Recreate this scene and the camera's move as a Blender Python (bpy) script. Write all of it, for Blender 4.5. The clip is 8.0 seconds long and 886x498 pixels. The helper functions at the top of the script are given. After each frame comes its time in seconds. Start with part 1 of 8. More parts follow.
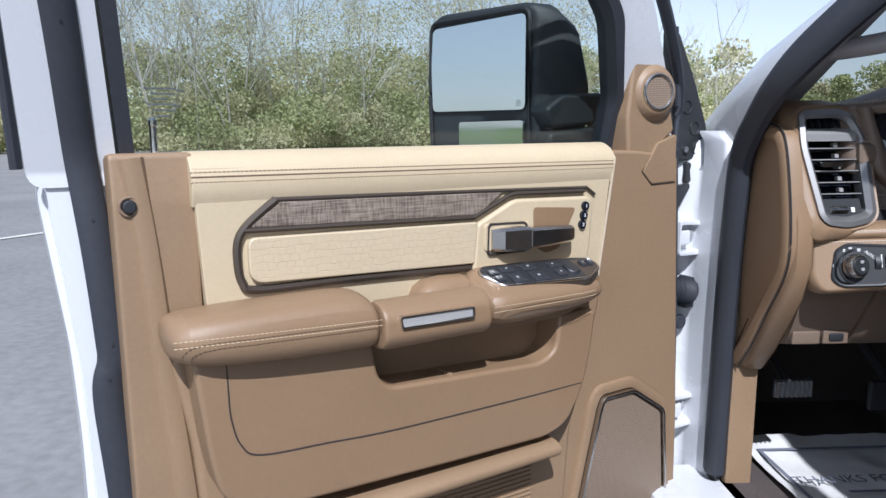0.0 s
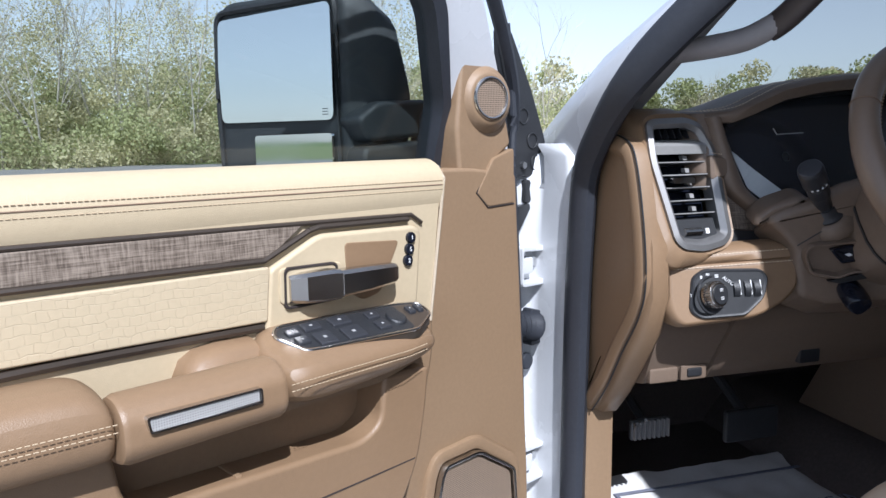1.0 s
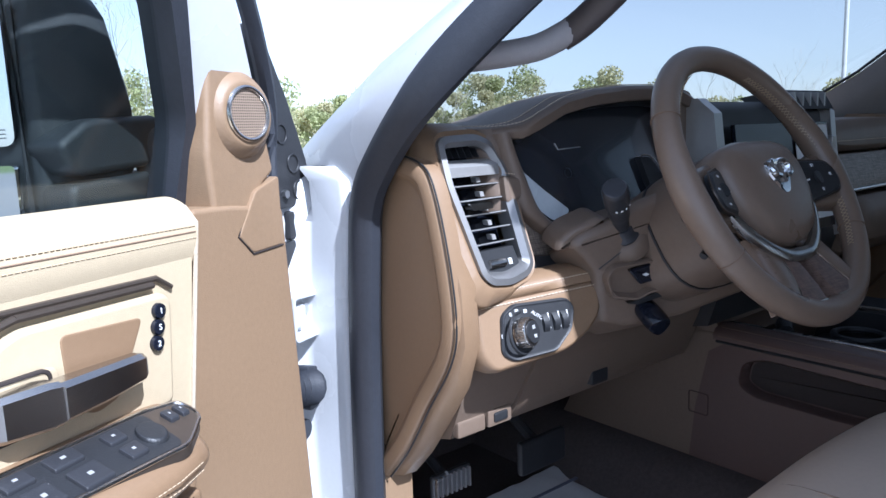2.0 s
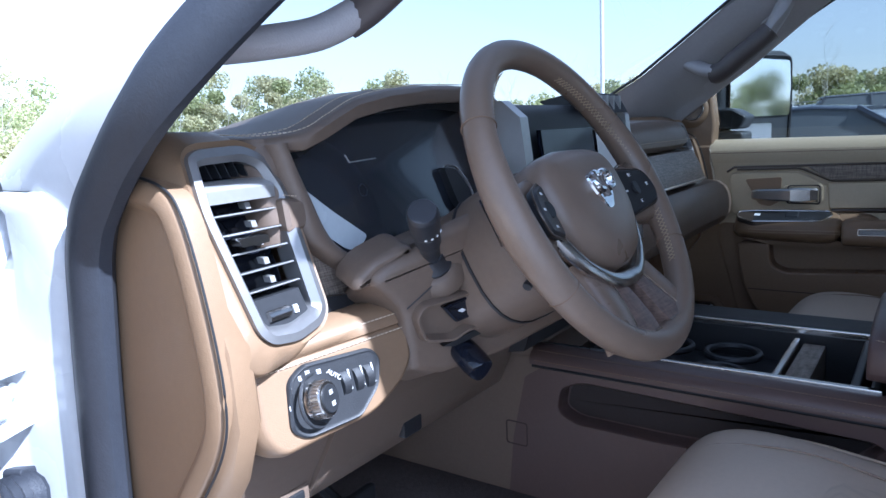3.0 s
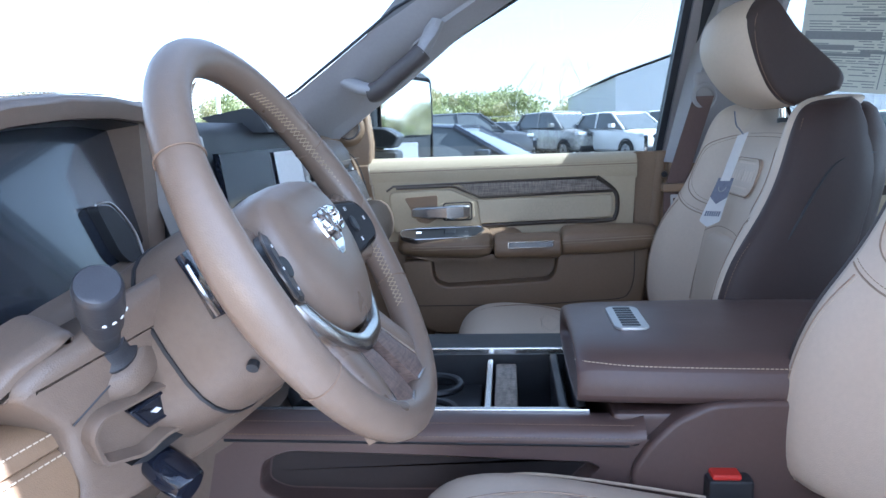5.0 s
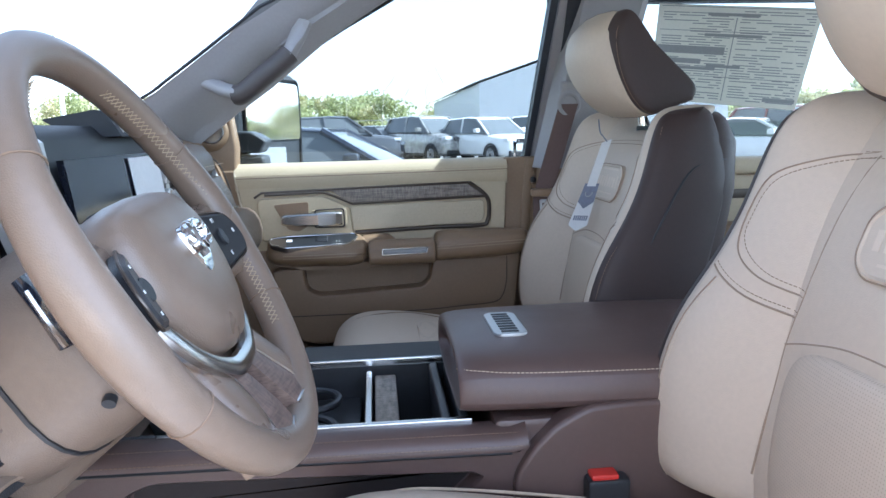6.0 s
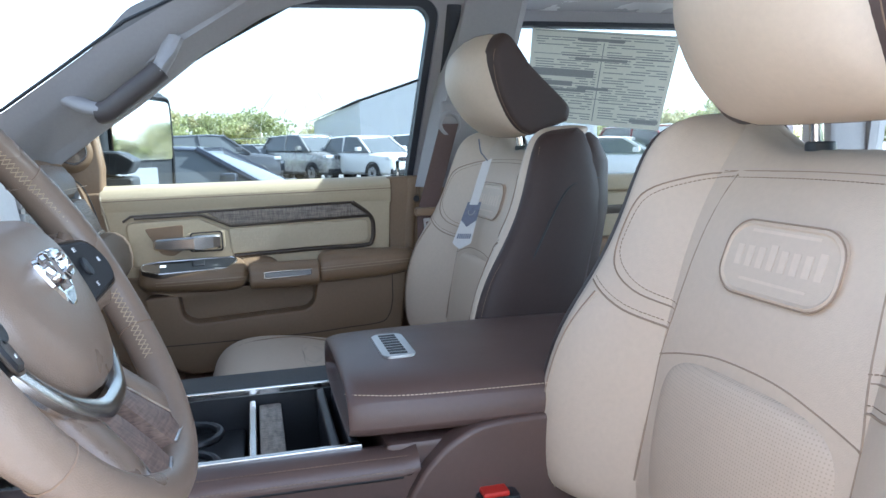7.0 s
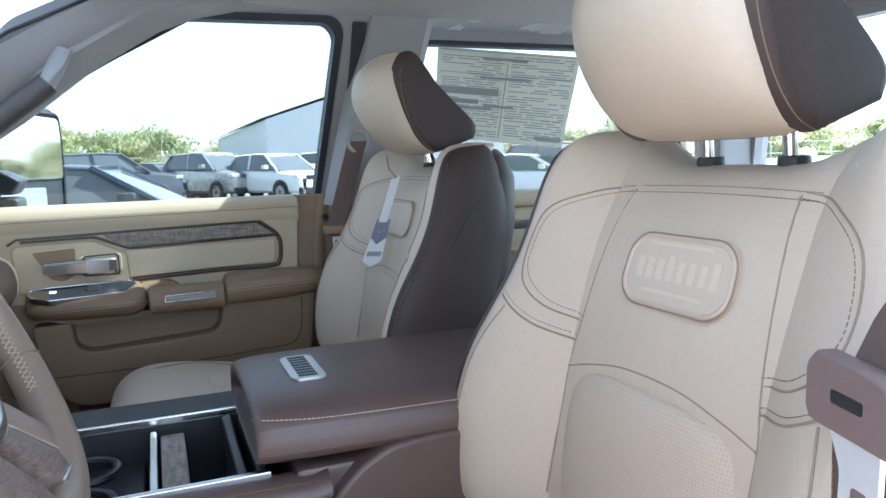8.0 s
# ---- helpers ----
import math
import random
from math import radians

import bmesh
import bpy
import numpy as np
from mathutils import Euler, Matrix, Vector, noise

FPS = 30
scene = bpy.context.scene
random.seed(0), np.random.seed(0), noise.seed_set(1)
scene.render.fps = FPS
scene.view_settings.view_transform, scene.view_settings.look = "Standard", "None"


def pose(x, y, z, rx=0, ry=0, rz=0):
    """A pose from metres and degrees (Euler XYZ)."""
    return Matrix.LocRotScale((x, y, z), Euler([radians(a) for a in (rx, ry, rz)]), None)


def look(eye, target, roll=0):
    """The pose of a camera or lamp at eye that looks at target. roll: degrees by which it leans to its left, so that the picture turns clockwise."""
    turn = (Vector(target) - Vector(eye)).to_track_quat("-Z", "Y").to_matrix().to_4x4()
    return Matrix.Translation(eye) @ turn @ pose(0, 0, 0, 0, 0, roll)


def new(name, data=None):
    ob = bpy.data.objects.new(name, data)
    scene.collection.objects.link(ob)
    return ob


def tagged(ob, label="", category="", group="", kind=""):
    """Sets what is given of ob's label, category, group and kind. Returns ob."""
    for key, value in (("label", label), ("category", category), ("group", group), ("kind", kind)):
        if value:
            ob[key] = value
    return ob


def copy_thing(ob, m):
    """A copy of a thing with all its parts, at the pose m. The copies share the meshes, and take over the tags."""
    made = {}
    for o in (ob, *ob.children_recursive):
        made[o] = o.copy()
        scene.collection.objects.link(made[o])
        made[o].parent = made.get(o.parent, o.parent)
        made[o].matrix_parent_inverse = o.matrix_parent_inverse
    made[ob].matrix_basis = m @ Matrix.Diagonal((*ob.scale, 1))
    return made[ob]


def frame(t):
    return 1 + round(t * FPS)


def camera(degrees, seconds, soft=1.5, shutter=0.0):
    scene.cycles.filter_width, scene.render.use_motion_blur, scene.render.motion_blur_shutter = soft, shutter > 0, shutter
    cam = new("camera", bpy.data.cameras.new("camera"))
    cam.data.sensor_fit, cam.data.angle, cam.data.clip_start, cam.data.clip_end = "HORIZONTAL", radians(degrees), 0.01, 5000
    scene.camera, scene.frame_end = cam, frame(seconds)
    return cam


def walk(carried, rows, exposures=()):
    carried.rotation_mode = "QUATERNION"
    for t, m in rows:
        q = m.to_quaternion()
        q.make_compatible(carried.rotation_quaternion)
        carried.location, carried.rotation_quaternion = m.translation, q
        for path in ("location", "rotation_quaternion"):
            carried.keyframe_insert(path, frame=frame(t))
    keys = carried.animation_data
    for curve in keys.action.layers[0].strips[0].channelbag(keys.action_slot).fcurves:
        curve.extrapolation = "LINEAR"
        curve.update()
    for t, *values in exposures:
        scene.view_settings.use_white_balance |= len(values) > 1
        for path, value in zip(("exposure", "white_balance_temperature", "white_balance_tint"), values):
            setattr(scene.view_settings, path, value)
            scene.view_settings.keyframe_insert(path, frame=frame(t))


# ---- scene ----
cam = camera(63.5, 8.0)
PATH = [
    (0, (-1.394, -0.568, 1.484), (-1.308, 1.402, 1.15), -0.4),
    (0.5, (-1.332, -0.446, 1.485), (-1.101, 1.516, 1.172), -0.5),
    (1, (-1.314, -0.334, 1.484), (-0.8, 1.575, 1.182), -0.9),
    (1.2, (-1.317, -0.276, 1.489), (-0.648, 1.585, 1.193), -1.2),
    (2.3, (-1.304, -0.052, 1.513), (0.073, 1.364, 1.196), -2.4),
    (2.5, (-1.261, -0.023, 1.514), (0.187, 1.32, 1.198), -2.6),
    (3, (-1.166, 0.03, 1.517), (0.45, 1.161, 1.189), -2.6),
    (3.5, (-1.113, 0.093, 1.521), (0.654, 0.969, 1.187), -2.8),
    (4, (-1.078, 0.159, 1.529), (0.797, 0.77, 1.195), -2.7),
    (4.5, (-1.059, 0.174, 1.531), (0.876, 0.556, 1.198), -2.3),
    (5, (-1.04, 0.177, 1.531), (0.924, 0.36, 1.2), -2.0),
    (6.3, (-1.008, 0.189, 1.536), (0.946, -0.09, 1.213), -1.5),
    (6.5, (-1.007, 0.189, 1.537), (0.938, -0.154, 1.223), -1.6),
    (7, (-1.002, 0.188, 1.537), (0.913, -0.311, 1.247), -1.5),
    (7.5, (-0.998, 0.186, 1.537), (0.881, -0.447, 1.269), -1.5),
    (8, (-0.997, 0.184, 1.536), (0.846, -0.553, 1.287), -1.7),
]
walk(cam, [(t, look(eye, target, roll)) for t, eye, target, roll in PATH],
     [(0.0, 0.58, 5600, 12), (0.5, 0.63, 5600, 12), (1.0, 0.8, 5600, 12), (2.3, 1.5, 5050, 13), (2.5, 1.6, 5000, 13), (3.5, 2.55, 4850, 12), (5.0, 3.35, 4950, 11), (6.5, 3.45, 5350, 9), (8.0, 3.45, 5350, 6)])

# ---- light ----
from mathutils.bvhtree import BVHTree

SUN = Vector((-0.02, -0.67, 0.74)).normalized()
world = bpy.data.worlds.new("sky")
scene.world = world
world.use_nodes = True
wn = world.node_tree.nodes
sky = wn.new("ShaderNodeTexSky")
sky.sky_type, sky.sun_disc = "NISHITA", False
sky.sun_elevation, sky.sun_rotation = math.asin(SUN.z), math.atan2(SUN.x, SUN.y)
sky.air_density, sky.dust_density, sky.ozone_density = 1.0, 0.5, 1.5
pale = wn.new("ShaderNodeHueSaturation")      # hazy spring air
pale.inputs["Saturation"].default_value = 0.42
world.node_tree.links.new(sky.outputs[0], pale.inputs["Color"])
world.node_tree.links.new(pale.outputs[0], wn["Background"].inputs[0])
wn["Background"].inputs[1].default_value = 0.095
lamp = bpy.data.lights.new("sun", "SUN")
lamp.energy, lamp.angle, lamp.color = 4.0, radians(0.6), (1.0, 0.96, 0.90)
sun = new("sun", lamp)
sun.matrix_world = look(SUN * 30, (0, 0, 0))

# ---- materials ----
def mat(name, col, rough=0.5, metal=0.0, var=0.1, vscale=6.0, bump=0.0, bscale=300.0, pattern="noise", spec=0.5, dirt=0.0, coat=0.0, random=0.0):
    """A principled surface: base colour with broad and fine variation, and a fine relief."""
    m = bpy.data.materials.new(name)
    m.use_nodes = True
    nt = m.node_tree
    n, link = nt.nodes, nt.links.new
    b = n["Principled BSDF"]
    b.inputs["Roughness"].default_value, b.inputs["Metallic"].default_value = rough, metal
    b.inputs["Specular IOR Level"].default_value = spec
    b.inputs["Coat Weight"].default_value = coat
    co = n.new("ShaderNodeTexCoord")
    big = n.new("ShaderNodeTexNoise")
    big.inputs["Scale"].default_value, big.inputs["Detail"].default_value = vscale, 5.0
    fine = n.new("ShaderNodeTexNoise")
    fine.inputs["Scale"].default_value, fine.inputs["Detail"].default_value = vscale * 25, 3.0
    link(co.outputs["Object"], big.inputs["Vector"])
    link(co.outputs["Object"], fine.inputs["Vector"])
    mixn = n.new("ShaderNodeMath")
    mixn.operation = "MULTIPLY_ADD"
    mixn.inputs[1].default_value = 0.5
    link(fine.outputs["Fac"], mixn.inputs[0])
    half = n.new("ShaderNodeMath")
    half.operation = "MULTIPLY"
    half.inputs[1].default_value = 0.5
    link(big.outputs["Fac"], half.inputs[0])
    link(half.outputs[0], mixn.inputs[2])
    ramp = n.new("ShaderNodeMapRange")
    ramp.inputs["From Min"].default_value, ramp.inputs["From Max"].default_value = 0.3, 0.7
    ramp.inputs["To Min"].default_value, ramp.inputs["To Max"].default_value = 1 - var, 1 + var
    link(mixn.outputs[0], ramp.inputs["Value"])
    val = ramp.outputs[0]
    if random:
        info = n.new("ShaderNodeObjectInfo")
        r2 = n.new("ShaderNodeMapRange")
        r2.inputs["To Min"].default_value, r2.inputs["To Max"].default_value = 1 - random, 1 + random
        link(info.outputs["Random"], r2.inputs["Value"])
        mm = n.new("ShaderNodeMath")
        mm.operation = "MULTIPLY"
        link(val, mm.inputs[0])
        link(r2.outputs[0], mm.inputs[1])
        val = mm.outputs[0]
    mul = n.new("ShaderNodeVectorMath")
    mul.operation = "SCALE"
    mul.inputs[0].default_value = col
    link(val, mul.inputs["Scale"])
    link(mul.outputs[0], b.inputs["Base Color"])
    rr = n.new("ShaderNodeMapRange")
    rr.inputs["From Min"].default_value, rr.inputs["From Max"].default_value = 0.3, 0.7
    rr.inputs["To Min"].default_value, rr.inputs["To Max"].default_value = max(rough - 0.06, 0.02), min(rough + 0.06, 1.0)
    link(big.outputs["Fac"], rr.inputs["Value"])
    link(rr.outputs[0], b.inputs["Roughness"])
    if bump:
        if pattern == "noise":
            tex = n.new("ShaderNodeTexNoise")
            tex.inputs["Scale"].default_value, tex.inputs["Detail"].default_value = bscale, 3.0
            out = tex.outputs["Fac"]
        elif pattern == "leather":
            tex = n.new("ShaderNodeTexVoronoi")
            tex.feature = "F1"
            tex.inputs["Scale"].default_value = bscale
            out = tex.outputs["Distance"]
        elif pattern == "croc":
            tex = n.new("ShaderNodeTexBrick")
            tex.inputs["Scale"].default_value = bscale
            tex.inputs["Mortar Size"].default_value, tex.inputs["Mortar Smooth"].default_value = 0.022, 0.35
            tex.inputs["Brick Width"].default_value, tex.inputs["Row Height"].default_value = 0.62, 0.5
            tex.inputs["Color1"].default_value = tex.inputs["Color2"].default_value = (1, 1, 1, 1)
            tex.inputs["Mortar"].default_value = (0, 0, 0, 1)
            out = tex.outputs["Color"]
        elif pattern == "weave":
            tex = n.new("ShaderNodeTexWave")
            tex.inputs["Scale"].default_value, tex.inputs["Distortion"].default_value = bscale, 0.6
            out = tex.outputs["Fac"]
        if pattern == "croc":
            # the hide's plates lie in the panel's own plane, a little wavy
            sep, com = n.new("ShaderNodeSeparateXYZ"), n.new("ShaderNodeCombineXYZ")
            wob = n.new("ShaderNodeTexNoise")
            wob.inputs["Scale"].default_value = 45.0
            link(co.outputs["Object"], wob.inputs["Vector"])
            add = n.new("ShaderNodeVectorMath")
            add.operation = "MULTIPLY_ADD"
            add.inputs[1].default_value = (0.012, 0.012, 0.012)
            link(wob.outputs["Color"], add.inputs[0])
            link(co.outputs["Object"], add.inputs[2])
            link(add.outputs[0], sep.inputs[0])
            link(sep.outputs["X"], com.inputs["X"])
            link(sep.outputs["Z"], com.inputs["Y"])
            link(com.outputs[0], tex.inputs["Vector"])
        else:
            link(co.outputs["Object"], tex.inputs["Vector"])
        bp = n.new("ShaderNodeBump")
        bp.inputs["Strength"].default_value, bp.inputs["Distance"].default_value = bump, 0.002 if pattern != "croc" else 0.004
        link(out, bp.inputs["Height"])
        link(bp.outputs[0], b.inputs["Normal"])
    return m


def wood_mat(name, dark, light):
    """Open-pored wood with long grain and short cross marks."""
    m = mat(name, light, 0.45)
    nt = m.node_tree
    n, link = nt.nodes, nt.links.new
    co, mp = n.new("ShaderNodeTexCoord"), n.new("ShaderNodeMapping")
    mp.inputs["Scale"].default_value = (30, 120, 700)
    link(co.outputs["Object"], mp.inputs[0])
    t1 = n.new("ShaderNodeTexNoise")
    t1.inputs["Scale"].default_value, t1.inputs["Detail"].default_value = 1.0, 4.0
    link(mp.outputs[0], t1.inputs["Vector"])
    mp2 = n.new("ShaderNodeMapping")
    mp2.inputs["Scale"].default_value = (500, 120, 60)
    link(co.outputs["Object"], mp2.inputs[0])
    t2 = n.new("ShaderNodeTexNoise")
    t2.inputs["Scale"].default_value = 1.0
    link(mp2.outputs[0], t2.inputs["Vector"])
    mx = n.new("ShaderNodeMath")
    mx.operation = "MULTIPLY_ADD"
    mx.inputs[1].default_value = 0.55
    hf = n.new("ShaderNodeMath")
    hf.operation = "MULTIPLY"
    hf.inputs[1].default_value = 0.45
    link(t2.outputs["Fac"], hf.inputs[0])
    link(t1.outputs["Fac"], mx.inputs[0])
    link(hf.outputs[0], mx.inputs[2])
    cr = n.new("ShaderNodeValToRGB")
    cr.color_ramp.elements[0].position, cr.color_ramp.elements[1].position = 0.38, 0.62
    cr.color_ramp.elements[0].color, cr.color_ramp.elements[1].color = (*dark, 1), (*light, 1)
    link(mx.outputs[0], cr.inputs[0])
    link(cr.outputs[0], n["Principled BSDF"].inputs["Base Color"])
    bp = n.new("ShaderNodeBump")
    bp.inputs["Strength"].default_value, bp.inputs["Distance"].default_value = 0.5, 0.001
    link(mx.outputs[0], bp.inputs["Height"])
    link(bp.outputs[0], n["Principled BSDF"].inputs["Normal"])
    return m


def thin_mat(name, col, through_part=0.45, rough=0.7, var=0.05, vscale=6.0):
    """A thin sheet or leaf: part of the light goes through it."""
    m = mat(name, col, rough, var=var, vscale=vscale)
    n, link = m.node_tree.nodes, m.node_tree.links.new
    b = n["Principled BSDF"]
    tr, mx = n.new("ShaderNodeBsdfTranslucent"), n.new("ShaderNodeMixShader")
    link(b.inputs["Base Color"].links[0].from_socket, tr.inputs["Color"])
    mx.inputs[0].default_value = through_part
    link(b.outputs[0], mx.inputs[1])
    link(tr.outputs[0], mx.inputs[2])
    link(mx.outputs[0], n["Material Output"].inputs[0])
    return m


def glass_mat(name, tint=(0.76, 0.80, 0.79), gloss=0.08):
    """A thin clear pane: it lets light straight through and mirrors a little, more at a slant."""
    m = bpy.data.materials.new(name)
    m.use_nodes = True
    n, link = m.node_tree.nodes, m.node_tree.links.new
    n.remove(n["Principled BSDF"])
    tr, gl, mx, fr = n.new("ShaderNodeBsdfTransparent"), n.new("ShaderNodeBsdfGlossy"), n.new("ShaderNodeMixShader"), n.new("ShaderNodeLayerWeight")
    pw, ma = n.new("ShaderNodeMath"), n.new("ShaderNodeMath")
    pw.operation, ma.operation = "POWER", "MULTIPLY_ADD"
    pw.inputs[1].default_value = 5.0
    ma.inputs[1].default_value, ma.inputs[2].default_value = 0.5, gloss * 0.4
    link(fr.outputs["Facing"], pw.inputs[0])
    link(pw.outputs[0], ma.inputs[0])
    tr.inputs[0].default_value = (*tint, 1)
    gl.inputs["Roughness"].default_value = 0.0
    link(ma.outputs[0], mx.inputs[0])
    link(tr.outputs[0], mx.inputs[1])
    link(gl.outputs[0], mx.inputs[2])
    link(mx.outputs[0], n["Material Output"].inputs[0])
    return m


BEIGE = mat("beige_leather", (0.51, 0.415, 0.275), 0.48, bump=0.14, bscale=850, pattern="leather", var=0.05)
CROC = mat("crocodile_leather", (0.53, 0.435, 0.295), 0.42, bump=0.55, bscale=54, pattern="croc", var=0.05)
BROWN = mat("brown_grained_plastic", (0.25, 0.166, 0.098), 0.5, bump=0.16, bscale=800, pattern="leather", var=0.08)
DASHB = mat("dash_brown_grained_plastic", (0.165, 0.120, 0.088), 0.44, bump=0.15, bscale=850, pattern="leather", var=0.08)
BROWNL = mat("brown_leather", (0.235, 0.152, 0.088), 0.42, bump=0.15, bscale=900, pattern="leather", var=0.06)
WHEELM = mat("brown_wheel_leather", (0.19, 0.138, 0.101), 0.32, bump=0.12, bscale=900, pattern="leather", var=0.06)
GRIPM = mat("slate_brown_leather", (0.085, 0.072, 0.070), 0.42, bump=0.15, bscale=900, pattern="leather", var=0.06)
DBROWN = mat("dark_brown_leather", (0.108, 0.070, 0.060), 0.36, bump=0.12, bscale=900, pattern="leather", var=0.06)
SEATM = mat("light_seat_leather", (0.555, 0.452, 0.352), 0.45, bump=0.14, bscale=800, pattern="leather", var=0.05)
SEATD = mat("dark_seat_leather", (0.052, 0.034, 0.030), 0.5, bump=0.12, bscale=800, pattern="leather", var=0.08, spec=0.35)
def perf_mat(name, col, pitch=0.0036, low=0.78, r0=0.14, r1=0.26):
    """Soft leather with a regular field of tiny punched holes."""
    m = mat(name, col, 0.5, bump=0.12, bscale=700, pattern="leather", var=0.05)
    n, link = m.node_tree.nodes, m.node_tree.links.new
    b = n["Principled BSDF"]
    base = b.inputs["Base Color"].links[0].from_socket
    co, sep, com, vor, rng, mul = n.new("ShaderNodeTexCoord"), n.new("ShaderNodeSeparateXYZ"), n.new("ShaderNodeCombineXYZ"), n.new("ShaderNodeTexVoronoi"), n.new("ShaderNodeMapRange"), n.new("ShaderNodeVectorMath")
    vor.voronoi_dimensions, vor.inputs["Scale"].default_value, vor.inputs["Randomness"].default_value = "2D", 1 / pitch, 0.0
    link(co.outputs["Object"], sep.inputs[0])
    link(sep.outputs["X"], com.inputs["X"])
    link(sep.outputs["Z"], com.inputs["Y"])
    link(com.outputs[0], vor.inputs["Vector"])
    rng.inputs["From Min"].default_value, rng.inputs["From Max"].default_value = r0, r1
    rng.inputs["To Min"].default_value, rng.inputs["To Max"].default_value = low, 1.0
    link(vor.outputs["Distance"], rng.inputs["Value"])
    mul.operation = "SCALE"
    link(base, mul.inputs[0])
    link(rng.outputs[0], mul.inputs["Scale"])
    link(mul.outputs[0], b.inputs["Base Color"])
    return m


PERF = perf_mat("perforated_leather", (0.545, 0.442, 0.342))
GREYT = mat("grey_pillar_trim", (0.36, 0.345, 0.35), 0.7, bump=0.25, bscale=500, var=0.05)
HEADL = mat("grey_headliner", (0.46, 0.44, 0.43), 0.9, bump=0.35, bscale=900, var=0.06)
BLACKP = mat("black_plastic", (0.022, 0.023, 0.026), 0.45, bump=0.2, bscale=700, var=0.15)
MIRRORP = mat("black_mirror_plastic", (0.030, 0.034, 0.038), 0.5, bump=0.3, bscale=900, var=0.12)
RUBBER = mat("black_rubber", (0.028, 0.031, 0.040), 0.55, bump=0.15, bscale=400, var=0.15)
POCKET = mat("matte_dark_brown", (0.030, 0.022, 0.020), 0.7, var=0.15)
STALKM = mat("charcoal_stalk_plastic", (0.030, 0.031, 0.036), 0.40, bump=0.15, bscale=700, var=0.1)
GLOSSB = mat("gloss_black", (0.010, 0.012, 0.020), 0.08, var=0.05)
LENSM = mat("smoked_lens", (0.020, 0.024, 0.034), 0.16, var=0.05, spec=0.9, coat=0.6)
DARKBZ = mat("dark_bronze_trim", (0.10, 0.08, 0.065), 0.32, metal=0.55, var=0.08)
CHROME = mat("satin_chrome", (0.62, 0.61, 0.60), 0.24, metal=1.0, var=0.05)
DARKCH = mat("dark_satin_chrome", (0.50, 0.485, 0.47), 0.24, metal=1.0, var=0.05)
BRIGHT = mat("bright_chrome", (0.8, 0.8, 0.8), 0.08, metal=1.0, var=0.03)
SILVER = mat("silver_paint", (0.50, 0.49, 0.48), 0.34, metal=0.6, var=0.05)
PAINT = mat("white_body_paint", (0.62, 0.63, 0.65), 0.28, var=0.025, coat=0.6)
THREAD = mat("pale_thread", (0.60, 0.49, 0.36), 0.8, var=0.15)
# darker leather for seat seams: the crease's shade is put into the colour
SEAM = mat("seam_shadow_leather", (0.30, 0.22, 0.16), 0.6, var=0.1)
WELT = mat("pale_welt", (0.46, 0.38, 0.28), 0.7, bump=0.5, bscale=500, var=0.1)
STAMP = mat("pale_stamped_leather", (0.63, 0.515, 0.41), 0.5, var=0.05)
THREADB = mat("ochre_thread", (0.44, 0.34, 0.225), 0.8, var=0.15)
THREADD = mat("brown_thread", (0.20, 0.135, 0.09), 0.8, var=0.15)
CARPET = mat("dark_carpet", (0.072, 0.058, 0.054), 0.95, bump=0.9, bscale=500, var=0.3)
PAPER = mat("white_paper", (0.62, 0.61, 0.60), 0.75, bump=0.3, bscale=30, var=0.05)
SHEETM = thin_mat("thin_printed_paper", (0.78, 0.755, 0.68), 0.5)
INK = mat("grey_ink", (0.16, 0.17, 0.22), 0.7, var=0.2)
WHITEI = mat("white_print", (0.8, 0.8, 0.8), 0.6, var=0.05)
GREYI = mat("grey_print", (0.30, 0.30, 0.30), 0.7, var=0.1)
RED = mat("red_plastic", (0.55, 0.03, 0.02), 0.4, var=0.1)
WEBC = mat("taupe_plastic", (0.19, 0.135, 0.125), 0.5, bump=0.2, bscale=700, var=0.06)
WEB = mat("belt_webbing", (0.13, 0.085, 0.075), 0.8, bump=0.5, bscale=250, pattern="weave", var=0.1)
MESHG = perf_mat("speaker_mesh", (0.27, 0.20, 0.145), 0.0030, 0.12, 0.24, 0.38)
MESHS = perf_mat("silver_mesh", (0.40, 0.39, 0.38), 0.0024, 0.35, 0.2, 0.36)
WHEELW = wood_mat("brown_veneer", (0.085, 0.055, 0.043), (0.19, 0.128, 0.10))
WOOD = wood_mat("grey_walnut_veneer", (0.105, 0.080, 0.062), (0.305, 0.250, 0.200))
VENTF = mat("satin_silver_trim", (0.27, 0.265, 0.265), 0.42, metal=0.7, var=0.06)
STEEL = mat("brushed_steel", (0.55, 0.55, 0.56), 0.3, metal=1.0, var=0.08)
WINGLASS = glass_mat("window_glass", (0.84, 0.87, 0.86))
SHIELDGLASS = glass_mat("windshield_glass", (0.53, 0.555, 0.55))
# pale colour that stands in for a reflection on the instrument lens
GLINTM = mat("pale_lens_reflection", (0.62, 0.66, 0.68), 0.25, var=0.04)
ZINC = mat("zinc_plated_steel", (0.72, 0.72, 0.73), 0.35, metal=0.3, var=0.06)
MIRROR = mat("mirror_glass", (0.86, 0.89, 0.92), 0.02, metal=1.0, var=0.0)

